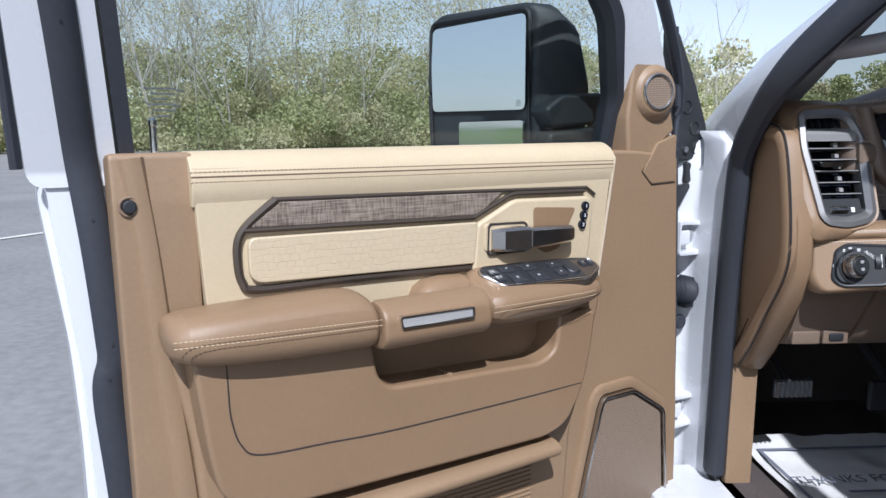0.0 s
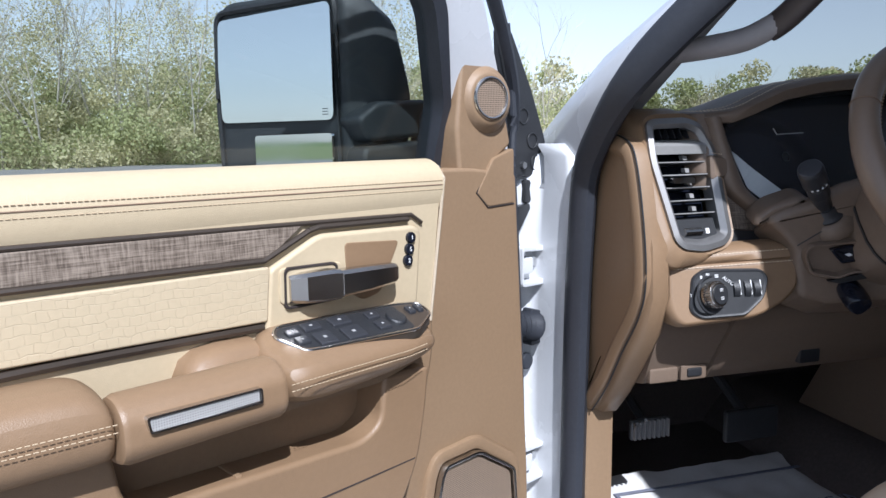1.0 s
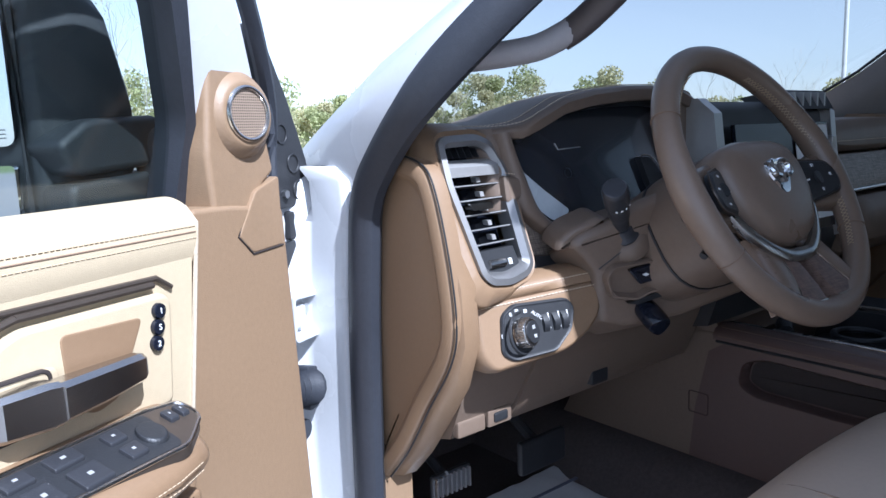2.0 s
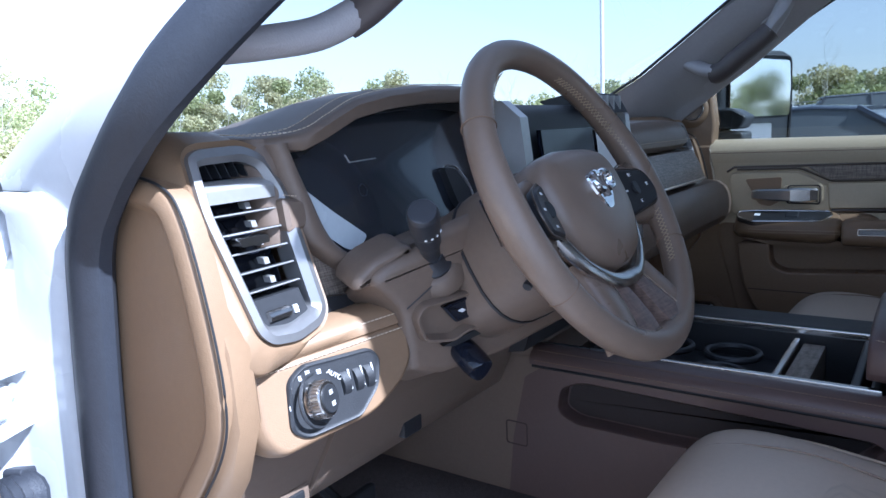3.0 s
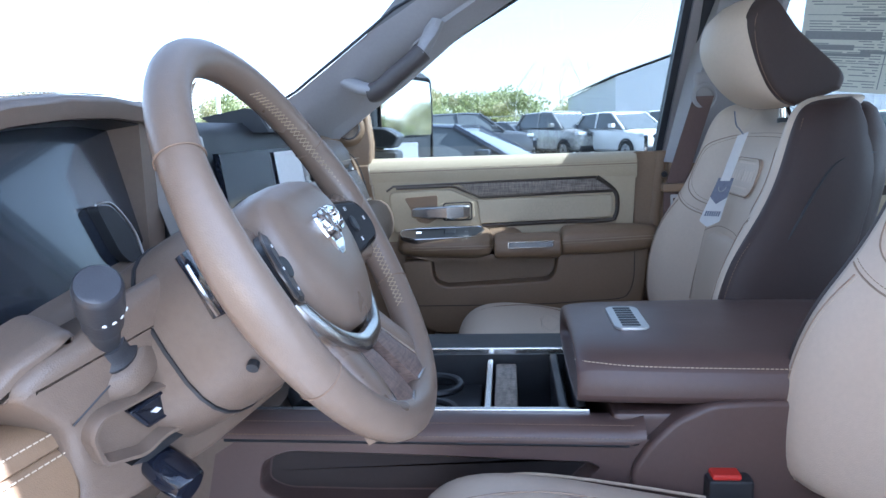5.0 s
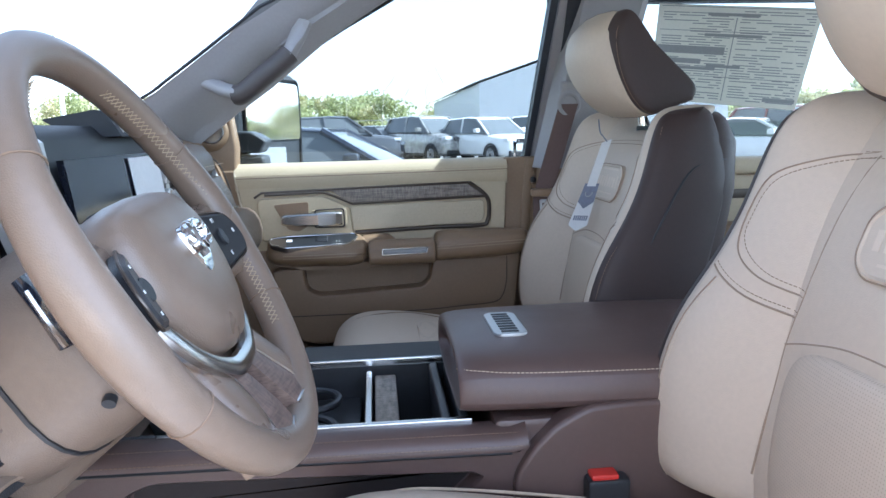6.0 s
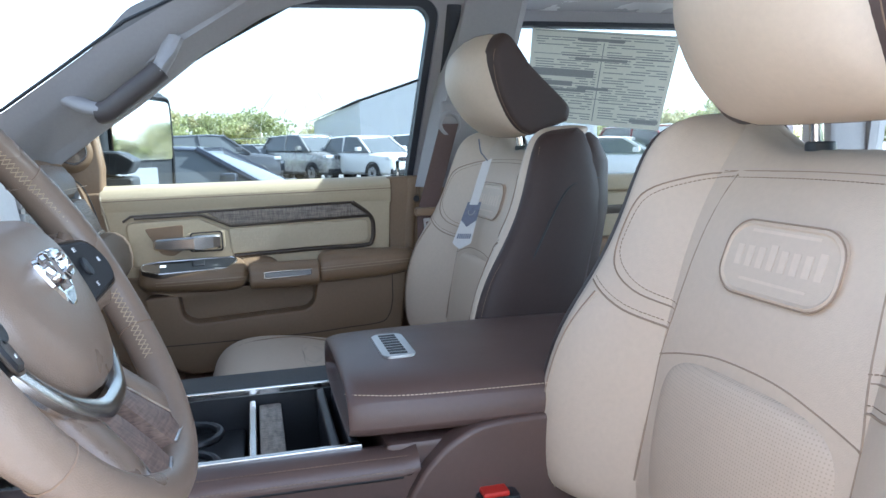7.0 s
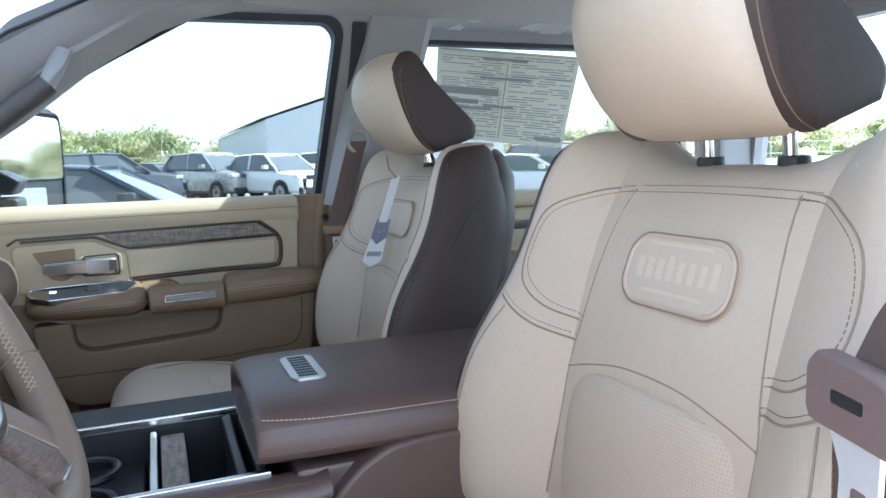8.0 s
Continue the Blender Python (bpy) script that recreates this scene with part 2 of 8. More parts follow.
# ---- shapes ----
def rnd(pts, r, n=5):
    """The outline with its corners rounded; r: one radius, or one a corner."""
    out, k = [], len(pts)
    rs = r if isinstance(r, (list, tuple)) else [r] * k
    for i in range(k):
        p, a, b = Vector(pts[i]).to_2d(), Vector(pts[i - 1]).to_2d(), Vector(pts[(i + 1) % k]).to_2d()
        da, db = a - p, b - p
        q = min(rs[i], da.length * 0.48, db.length * 0.48)
        if q < 1e-5:
            out.append(tuple(p))
            continue
        s, e = p + da.normalized() * q, p + db.normalized() * q
        for j in range(n + 1):
            t = j / n
            c = s * (1 - t) ** 2 + p * 2 * t * (1 - t) + e * t * t
            out.append((c.x, c.y))
    return out


AX = {"x": lambda p, q, h: (h, p, q), "y": lambda p, q, h: (p, h, q), "z": lambda p, q, h: (p, q, h)}


def prism(pts, h0, h1, axis="y", bev=0.0, seg=2, bm=None, both=False):
    """A solid of that outline between h0 and h1 along an axis; bev rounds the rim at h1 (and h0)."""
    own = bm or bmesh.new()
    f = AX[axis]
    lo = [own.verts.new(f(p, q, h0)) for p, q in pts]
    hi = [own.verts.new(f(p, q, h1)) for p, q in pts]
    k = len(pts)
    faces = [own.faces.new(lo), own.faces.new(hi)]
    faces += [own.faces.new((lo[i], lo[(i + 1) % k], hi[(i + 1) % k], hi[i])) for i in range(k)]
    bmesh.ops.recalc_face_normals(own, faces=faces)
    if bev:
        es = [e for e in faces[1].edges] + ([e for e in faces[0].edges] if both else [])
        bmesh.ops.bevel(own, geom=es, offset=bev, segments=seg, profile=0.5, affect="EDGES", clamp_overlap=True)
    return own


def box(x0, x1, y0, y1, z0, z1, bev=0.0, seg=2, bm=None):
    own = bmesh.new()
    bmesh.ops.create_cube(own, size=1, matrix=Matrix.LocRotScale(((x0 + x1) / 2, (y0 + y1) / 2, (z0 + z1) / 2), None, (abs(x1 - x0), abs(y1 - y0), abs(z1 - z0))))
    if bev:
        bmesh.ops.bevel(own, geom=own.edges[:], offset=bev, segments=seg, profile=0.5, affect="EDGES", clamp_overlap=True)
    return join(bm, own) if bm else own


def join(a, b):
    """Adds b's faces to a."""
    me = bpy.data.meshes.new("tmp")
    b.to_mesh(me)
    b.free()
    a.from_mesh(me)
    bpy.data.meshes.remove(me)
    return a


def smooth(pts, n=8, closed=False):
    """A Catmull-Rom line through the points."""
    P = [Vector(p) for p in pts]
    k, out = len(P), []
    for i in range(k if closed else k - 1):
        p0, p1, p2, p3 = (P[(i + j) % k] for j in (-1, 0, 1, 2)) if closed else (P[max(i - 1, 0)], P[i], P[i + 1], P[min(i + 2, k - 1)])
        for j in range(n):
            t = j / n
            out.append(0.5 * (2 * p1 + (p2 - p0) * t + (2 * p0 - 5 * p1 + 4 * p2 - p3) * t * t + (3 * p1 - p0 - 3 * p2 + p3) * t ** 3))
    if not closed:
        out.append(P[-1])
    return out


def tube(pts, r, sides=8, closed=False, flat=None, up=(0, 0, 1), bm=None):
    """A round bar (or with flat: an oval one, r by flat) along the points. r: one radius, or one a point."""
    own = bm or bmesh.new()
    P = [Vector(p) for p in pts]
    k, rings = len(P), []
    for i, p in enumerate(P):
        d = (P[(i + 1) % k] - P[i - 1]) if closed else (P[min(i + 1, k - 1)] - P[max(i - 1, 0)])
        d.normalize()
        s = d.cross(Vector(up))
        if s.length < 1e-4:
            s = d.cross(Vector((1, 0, 0)))
        s.normalize()
        u = s.cross(d)
        ra = r[i] if isinstance(r, (list, tuple)) else r
        rb = ra if flat is None else flat
        rings.append([own.verts.new(p + s * ra * math.cos(a) + u * rb * math.sin(a)) for a in (2 * math.pi * j / sides for j in range(sides))])
    for i in range(k if closed else k - 1):
        A, B = rings[i], rings[(i + 1) % k]
        for j in range(sides):
            own.faces.new((A[j], A[(j + 1) % sides], B[(j + 1) % sides], B[j]))
    if not closed:
        own.faces.new(rings[0][::-1])
        own.faces.new(rings[-1])
    bmesh.ops.recalc_face_normals(own, faces=own.faces[:])
    return own


def loft(loops, caps=True, bm=None):
    """A skin over closed loops of equal length."""
    own = bm or bmesh.new()
    R = [[own.verts.new(p) for p in L] for L in loops]
    for A, B in zip(R, R[1:]):
        for j in range(len(A)):
            own.faces.new((A[j], A[(j + 1) % len(A)], B[(j + 1) % len(A)], B[j]))
    if caps:
        own.faces.new(R[0][::-1])
        own.faces.new(R[-1])
    bmesh.ops.recalc_face_normals(own, faces=own.faces[:])
    return own


def sheet(fn, nu, nv, thick=0.0):
    """A surface fn(u, v) over the unit square; thick gives it a back."""
    own = bmesh.new()
    V = [[own.verts.new(fn(i / nu, j / nv)) for j in range(nv + 1)] for i in range(nu + 1)]
    for i in range(nu):
        for j in range(nv):
            own.faces.new((V[i][j], V[i + 1][j], V[i + 1][j + 1], V[i][j + 1]))
    bmesh.ops.recalc_face_normals(own, faces=own.faces[:])
    if thick:
        bmesh.ops.solidify(own, geom=own.faces[:], thickness=thick)
    return own


def disc(c, n, r, h, sides=24, bev=0.0, r2=None):
    """A round plate or cone of height h from c along n."""
    own = bmesh.new()
    turn = Vector(n).to_track_quat("Z", "Y").to_matrix().to_4x4()
    bmesh.ops.create_cone(own, cap_ends=True, segments=sides, radius1=r, radius2=r if r2 is None else r2, depth=h, matrix=Matrix.Translation(Vector(c) + Vector(n).normalized() * h / 2) @ turn)
    if bev:
        top = max(own.faces, key=lambda f: (f.calc_center_median() - Vector(c)).dot(Vector(n)) + 0.001 * len(f.verts))
        bmesh.ops.bevel(own, geom=list(top.edges), offset=bev, segments=2, profile=0.5, affect="EDGES")
    return own


def ring(c, n, r, t, sides=32, tube_sides=8, flat=None):
    turn = Vector(n).to_track_quat("Z", "Y")
    return tube([Vector(c) + turn @ Vector((r * math.cos(a), r * math.sin(a), 0)) for a in (2 * math.pi * i / sides for i in range(sides))], t, tube_sides, closed=True, up=n, flat=flat)


def frame_of(outer, inner, h0, h1, axis="y", bev=0.0):
    """A frame between two outlines with the same number of points."""
    f, own, k = AX[axis], bmesh.new(), len(outer)
    O0, O1 = [own.verts.new(f(*p, h0)) for p in outer], [own.verts.new(f(*p, h1)) for p in outer]
    I0, I1 = [own.verts.new(f(*p, h0)) for p in inner], [own.verts.new(f(*p, h1)) for p in inner]
    for i in range(k):
        j = (i + 1) % k
        for A, B in ((O0, O1), (O1, I1), (I1, I0), (I0, O0)):
            own.faces.new((A[i], A[j], B[j], B[i]))
    bmesh.ops.recalc_face_normals(own, faces=own.faces[:])
    if bev:
        s1 = set(O1) | set(I1)
        es = [e for e in own.edges if e.verts[0] in s1 and e.verts[1] in s1 and ((e.verts[0] in O1) == (e.verts[1] in O1))]
        bmesh.ops.bevel(own, geom=es, offset=bev, segments=2, profile=0.5, affect="EDGES", clamp_overlap=True)
    return own


def shrink(pts, d):
    """The outline moved inwards by d."""
    k, out = len(pts), []
    area = sum(pts[i - 1][0] * pts[i][1] - pts[i][0] * pts[i - 1][1] for i in range(k))
    s = 1 if area > 0 else -1
    for i in range(k):
        a, p, b = Vector(pts[i - 1]).to_2d(), Vector(pts[i]).to_2d(), Vector(pts[(i + 1) % k]).to_2d()
        t = ((p - a).normalized() + (b - p).normalized())
        t = t.normalized() if t.length > 1e-6 else Vector((1, 0))
        out.append((p.x - t.y * d * s, p.y + t.x * d * s))
    return out


def link_mesh(name, bm, material, sharp=38):
    me = bpy.data.meshes.new(name)
    bm.to_mesh(me)
    bm.free()
    me.materials.append(material)
    me.polygons.foreach_set("use_smooth", [True] * len(me.polygons))
    me.set_sharp_from_angle(angle=radians(sharp))
    return new(name, me)


FLIP = [False]


def part(name, bm, material, parent=None, label="", sub=0, sharp=38):
    """One mesh object under a thing or a part; while FLIP is set it is built as its mirror image."""
    if FLIP[0]:
        bmesh.ops.scale(bm, vec=(1, -1, 1), verts=bm.verts[:])
        bmesh.ops.reverse_faces(bm, faces=bm.faces[:])
    ob = link_mesh(name, bm, material, sharp)
    if parent:
        ob.parent = parent
    if label:
        ob["label"] = label
    if sub:
        md = ob.modifiers.new("soft", "SUBSURF")
        md.levels = md.render_levels = sub
    elif 8 < len(ob.data.polygons) < 3000:
        md = ob.modifiers.new("flat_faces", "WEIGHTED_NORMAL")
        md.keep_sharp = True
    return ob


def thing(name, label, category, m=None, group="", kind=""):
    ob = new(name)
    ob.empty_display_size = 0.05
    if m is not None:
        ob.matrix_world = m
    return tagged(ob, label, category, group, kind)


def structure(name, bm, material, label, category, sharp=38):
    return tagged(part(name, bm, material, sharp=sharp), label, category, kind="structure")


def stitches(pts, pitch=0.0055, length=0.0038, r=0.0006, up=(0, 0, 1)):
    """A seam's row of stitches along a line."""
    own = bmesh.new()
    P = [Vector(p) for p in pts]
    run = 0.0
    for a, b in zip(P, P[1:]):
        d, L = (b - a).normalized(), (b - a).length
        while run < L:
            c = a + d * run
            s = d.cross(Vector(up)).normalized() if d.cross(Vector(up)).length > 1e-3 else Vector((1, 0, 0))
            u = s.cross(d)
            e = c + d * length
            ring_a = [own.verts.new(c + s * r * i + u * r * j) for i, j in ((1, 0), (0, 1), (-1, 0), (0, -1))]
            ring_b = [own.verts.new(e + s * r * i + u * r * j) for i, j in ((1, 0), (0, 1), (-1, 0), (0, -1))]
            for i in range(4):
                own.faces.new((ring_a[i], ring_a[(i + 1) % 4], ring_b[(i + 1) % 4], ring_b[i]))
            own.faces.new(ring_a[::-1])
            own.faces.new(ring_b)
            run += pitch
        run -= L
    return own


def words(text, size, m, material, name="lettering", parent=None, depth=0.0003, align="CENTER"):
    """Flat raised letters in the built-in font, as a mesh, at the pose m."""
    cu = bpy.data.curves.new(name, "FONT")
    cu.body, cu.size, cu.extrude, cu.align_x, cu.align_y = text, size, depth, align, "CENTER"
    tmp = bpy.data.objects.new(name, cu)
    scene.collection.objects.link(tmp)
    dg = bpy.context.evaluated_depsgraph_get()
    me = bpy.data.meshes.new_from_object(tmp.evaluated_get(dg))
    bpy.data.objects.remove(tmp)
    me.transform(m)
    me.materials.clear()
    me.materials.append(material)
    ob = new(name, me)
    if parent:
        ob.parent = parent
    return ob

# ---- doors ----
HINGE = (0.86, 0.785)


LEAN = [0.32]


def leaned(bm):
    """Everything above the belt line leans in towards the roof."""
    for v in bm.verts:
        v.co.y += LEAN[0] * max(0.0, v.co.z - 1.45)
    return bm



def front_door(root, driver):
    """A front door in its own frame: x runs back from the hinge, y into the cab, z up."""
    A = lambda pts: [(a, z) for a, z in pts]
    # painted shell
    shell = bmesh.new()
    prism(rnd([(0.02, 0.55), (1.055, 0.55), (1.058, 1.0), (1.062, 1.20), (1.075, 1.34), (1.085, 1.44), (0.05, 1.44)], 0.02), -0.012, -0.10, "y", 0.012, bm=shell)
    part("shell", shell, PAINT, root, "white painted inner door steel")
    outer = prism(rnd([(-0.02, 0.5), (1.070, 0.5), (1.066, 1.1), (1.070, 1.22), (1.092, 1.43), (-0.02, 1.43)], 0.03), -0.06, -0.13, "y", 0.02)
    part("outer_skin", outer, PAINT, root)
    # window frame, with its black seals and the glass
    fr_out = [(0.07, 1.42), (0.085, 1.53), (0.19, 1.68), (0.36, 1.84), (0.53, 1.915), (1.06, 1.920), (1.125, 1.87), (1.10, 1.42)]
    fr_in = [(0.205, 1.42), (0.20, 1.52), (0.25, 1.66), (0.40, 1.80), (0.56, 1.868), (1.02, 1.872), (1.045, 1.845), (1.005, 1.42)]
    part("window_frame", leaned(frame_of(rnd(fr_out, 0.02), rnd(fr_in, 0.02), -0.034, -0.008, "y", 0.006)), PAINT if driver else GREYT, root)
    run_in = [(0.225, 1.42), (0.222, 1.53), (0.275, 1.655), (0.415, 1.785), (0.565, 1.852), (1.00, 1.856), (1.022, 1.832), (0.985, 1.42)]
    part("glass_seal", leaned(frame_of(rnd([(a + 0.004 * (1 if a < .6 else -1), z) for a, z in fr_in], 0.02), rnd(run_in, 0.02), -0.045, -0.004, "y", 0.004)), RUBBER, root)
    seal = smooth([(1.078, -0.004, 1.86), (1.075, -0.004, 1.72), (1.060, -0.004, 1.62), (1.046, -0.004, 1.46), (1.036, -0.004, 1.346), (1.030, -0.004, 1.24), (1.030, -0.004, 1.21), (1.038, -0.004, 1.168), (1.031, -0.004, 1.04), (1.02, -0.004, 0.8), (1.01, -0.004, 0.62)], 6)
    part("rear_seal", leaned(tube(seal, 0.0175, 10, flat=0.008, up=(0, 1, 0))), RUBBER, root)
    for p in seal[4::9]:
        part("seal_plug", leaned(disc((p.x, p.y + 0.006, p.z), (0, 1, 0), 0.0016, 0.003, 8)), BLACKP, root)
    part("outer_rear_seal", leaned(tube([(1.108, -0.05, 1.44), (1.112, -0.05, 1.55), (1.116, -0.05, 1.66), (1.12, -0.05, 1.88)], 0.007, 8)), RUBBER, root)
    if driver:
        part("front_seal", leaned(tube(smooth([(0.02, -0.03, 1.40), (0.045, -0.03, 1.55), (0.19, -0.03, 1.735), (0.36, -0.03, 1.88), (0.5, -0.03, 1.92)], 6), 0.010, 8)), RUBBER, root)
    pane = bmesh.new()
    prism([(0.21, 1.40), (0.212, 1.53), (0.265, 1.66), (0.41, 1.79), (0.56, 1.86), (1.01, 1.862), (1.03, 1.84), (0.99, 1.40)], -0.030, -0.026, "y", bm=pane)
    glass = part("window_glass", leaned(pane), WINGLASS, root, "clear side window, fully raised")
    if not driver:
        glass.data.materials[0] = SHIELDGLASS
    if driver:
        for k, (a, z, w) in enumerate(((0.955, 1.532, 0.018), (0.952, 1.526, 0.013), (0.955, 1.520, 0.008), (0.955, 1.514, 0.015), (0.950, 1.507, 0.013), (0.952, 1.500, 0.010), (0.932, 1.530, 0.005), (0.936, 1.512, 0.005))):
            part("etched_bar", leaned(box(a - w, a + w, -0.0258, -0.0252, z - 0.0012, z + 0.0012)), GREYI, glass)
    part("belt_seal", box(0.21, 0.995, -0.026, 0.004, 1.432, 1.447, 0.004), RUBBER, root)
    # upper trim
    part("upper_panel", prism(rnd(A([(0.250, 1.432), (0.935, 1.440), (0.925, 1.242), (0.278, 1.225)]), 0.004), -0.012, 0.042, "y", 0.004), BEIGE, root, "beige leather door panel")
    part("top_cap", prism(rnd([(-0.01, 1.400), (-0.01, 1.457), (0.014, 1.459), (0.034, 1.450), (0.0455, 1.432), (0.0455, 1.410), (0.0405, 1.392)], [0.004, 0.005, 0.012, 0.012, 0.010, 0.010, 0.002]), 0.247, 0.936, "x", 0.006, both=True), BEIGE, root, "beige padded window sill cap")
    seams = stitches([(0.252, 0.0457, 1.4290), (0.936, 0.0445, 1.4350)], up=(0, 1, 0))
    join(seams, stitches([(0.252, 0.0459, 1.4170), (0.936, 0.0459, 1.4230)], up=(0, 1, 0)))
    part("stitching", seams, THREADB, root)
    part("seam_groove", tube([(0.252, 0.0455, 1.4230), (0.936, 0.0452, 1.4290)], 0.0009, 6), THREADD, root)
    part("panel_welt", tube([(0.2475, 0.030, 1.448), (0.2475, 0.0435, 1.432), (0.256, 0.0430, 1.37), (0.274, 0.0430, 1.258), (0.277, 0.0425, 1.235)], 0.0026, 6), WELT, root, "pale grained edge welt")
    # wood strip with its dark bezel
    part("wood_strip", prism(A([(0.873, 1.364), (0.83, 1.394), (0.482, 1.388), (0.528, 1.356)]), 0.03, 0.047, "y", 0.002), WOOD, root, "grey-brown veneer strip")
    bez = [(0.878, 1.361), (0.536, 1.353), (0.474, 1.381), (0.460, 1.384), (0.318, 1.381)]
    own = bmesh.new()
    for (a0, z0), (a1, z1) in zip(bez, bez[1:]):
        join(own, tube([(a0, 0.046, z0), (a1, 0.046, z1)], 0.0035, 8, flat=0.004, up=(0, 1, 0)))
    loop = smooth([(0.835, 0.044, 1.397), (0.868, 0.044, 1.372), (0.884, 0.044, 1.352), (0.887, 0.044, 1.325), (0.882, 0.044, 1.296), (0.862, 0.044, 1.285), (0.74, 0.044, 1.284), (0.54, 0.044, 1.278)], 6)
    join(own, tube(loop, 0.0055, 8, flat=0.005, up=(0, 1, 0)))
    join(own, tube([(0.835, 0.044, 1.397), (0.66, 0.044, 1.394), (0.48, 0.044, 1.390), (0.31, 0.044, 1.386), (0.292, 0.044, 1.374)], 0.003, 8))
    part("bezel", own, DARKBZ, root, "dark bronze trim bezel")
    part("insert", prism(rnd(A([(0.874, 1.352), (0.530, 1.346), (0.536, 1.284), (0.874, 1.294)]), [0.012, 0.004, 0.004, 0.02]), 0.03, 0.050, "y", 0.007, 3), CROC, root, "embossed crocodile-pattern beige leather insert")
    # handle panel with cup and lever
    part("handle_panel", prism(rnd(A([(0.531, 1.343), (0.462, 1.376), (0.296, 1.372), (0.306, 1.262), (0.540, 1.264)]), [0.006, 0.012, 0.02, 0.01, 0.01]), 0.03, 0.050, "y", 0.006, 3), BEIGE, root)
    part("handle_bezel", prism(rnd(A([(0.520, 1.343), (0.432, 1.340), (0.430, 1.300), (0.521, 1.300)]), 0.008), 0.045, 0.053, "y", 0.003), BEIGE, root)
    part("handle_cup", prism(rnd(A([(0.427, 1.362), (0.338, 1.356), (0.360, 1.315), (0.372, 1.292), (0.400, 1.286), (0.424, 1.300)]), 0.008), 0.045, 0.0515, "y", 0.002), BROWNL, root, "recessed finger cup behind the handle")
    def lever_sec(a, b0, b1, z0, z1):
        return [(a, b, z) for b, z in ((b0, z0), (b1 - 0.005, z0), (b1, z0 + 0.004), (b1, z1 - 0.004), (b1 - 0.005, z1), (b0, z1))]
    part("lever_pocket", frame_of(rnd(A([(0.515, 1.343), (0.440, 1.341), (0.438, 1.294), (0.516, 1.294)]), 0.008), rnd(A([(0.512, 1.340), (0.443, 1.338), (0.441, 1.297), (0.513, 1.297)]), 0.007), 0.050, 0.0545, "y", 0.001), POCKET, root)
    lever = part("door_handle", loft([lever_sec(0.509, 0.050, 0.057, 1.301, 1.333), lever_sec(0.494, 0.052, 0.069, 1.300, 1.335), lever_sec(0.460, 0.056, 0.077, 1.299, 1.336), lever_sec(0.451, 0.058, 0.079, 1.300, 1.335)]), DARKCH, root, "satin chrome door handle", sharp=25)
    part("handle_bar", loft([lever_sec(0.451, 0.060, 0.081, 1.302, 1.334), lever_sec(0.41, 0.062, 0.080, 1.303, 1.333), lever_sec(0.366, 0.062, 0.076, 1.305, 1.331), lever_sec(0.359, 0.064, 0.072, 1.307, 1.329)]), DARKCH, lever, "dark polished grip bar", sharp=25)
    if driver:
        for k, z in enumerate((1.357, 1.342, 1.327)):
            b = part("memory_button", disc((0.319 + 0.0030 * k, 0.049, z), (0, 1, 0), 0.0075, 0.006, 20, 0.002), GLOSSB, root, "round black memory button")
            words("1S2"[k], 0.008, Matrix.Translation((0.319 + 0.0030 * k, 0.0554, z)) @ pose(0, 0, 0, 90, 0, 180), WHITEI, "digit", b)
    # rear and front brown mouldings
    part("rear_moulding", prism(rnd([(-0.012, 0.60), (-0.012, 1.456), (0.028, 1.458), (0.034, 1.40), (0.034, 0.60)], 0.008), 0.928, 1.022, "x", 0.008, both=True), BROWN, root, "brown grained rear moulding")
    part("rear_ridge", tube(smooth([(0.998, 0.030, 1.452), (0.987, 0.032, 1.35), (0.977, 0.034, 1.20), (0.960, 0.034, 0.99), (0.95, 0.034, 0.7)], 5), 0.014, 8, flat=0.008, up=(0, 1, 0)), BROWN, root)
    scr = part("panel_screw", disc((1.004, 0.033, 1.398), (0, 1, 0), 0.008, 0.009, 20, 0.003), BLACKP, root)
    part("screw_cup", ring((1.004, 0.036, 1.398), (0, 1, 0), 0.0105, 0.0018, 20), THREADD, scr)
    part("lock_pin", tube([(0.965, -0.004, 1.44), (0.965, -0.004, 1.488), (0.965, -0.004, 1.489), (0.965, -0.004, 1.495), (0.965, -0.004, 1.498)], [0.0045, 0.0045, 0.0055, 0.0055, 0.003], 12), BRIGHT, root, "silver lock pin")
    part("front_moulding", prism(rnd(A([(0.085, 1.432), (0.185, 1.443), (0.250, 1.445), (0.252, 1.40), (0.279, 1.235), (0.288, 1.150), (0.350, 0.965), (0.375, 0.85), (0.40, 0.60), (0.045, 0.60), (0.055, 0.95)]), 0.01), -0.012, 0.040, "y", 0.012, 3), BROWN, root, "brown front moulding")
    fw = 0.0 if driver else 0.045
    tri = prism(rnd(A([(0.205 + fw, 1.405), (0.212 + fw, 1.50), (0.200 + fw, 1.60), (0.190 + fw, 1.642), (0.175 + fw, 1.648), (0.140, 1.60), (0.104, 1.52), (0.092, 1.475), (0.120, 1.458), (0.158, 1.390), (0.176, 1.390)]), 0.008), -0.012, 0.036, "y", 0.012, 3)
    part("mirror_cover", tri, BROWN, root, "triangular brown tweeter cover")
    part("cover_flap", prism(rnd(A([(0.092, 1.386), (0.152, 1.384), (0.176, 1.406), (0.140, 1.455), (0.092, 1.470)]), 0.006), -0.012, 0.0415, "y", 0.003), BROWN, root)
    part("flap_seam", tube([(0.092, 0.0405, 1.385), (0.152, 0.0405, 1.383), (0.177, 0.0405, 1.406), (0.158, 0.037, 1.432)], 0.0013, 6), POCKET, root)
    tn, tc = Vector((0.16, 1, 0.04)).normalized(), Vector((0.150 + fw, 0.020, 1.541))
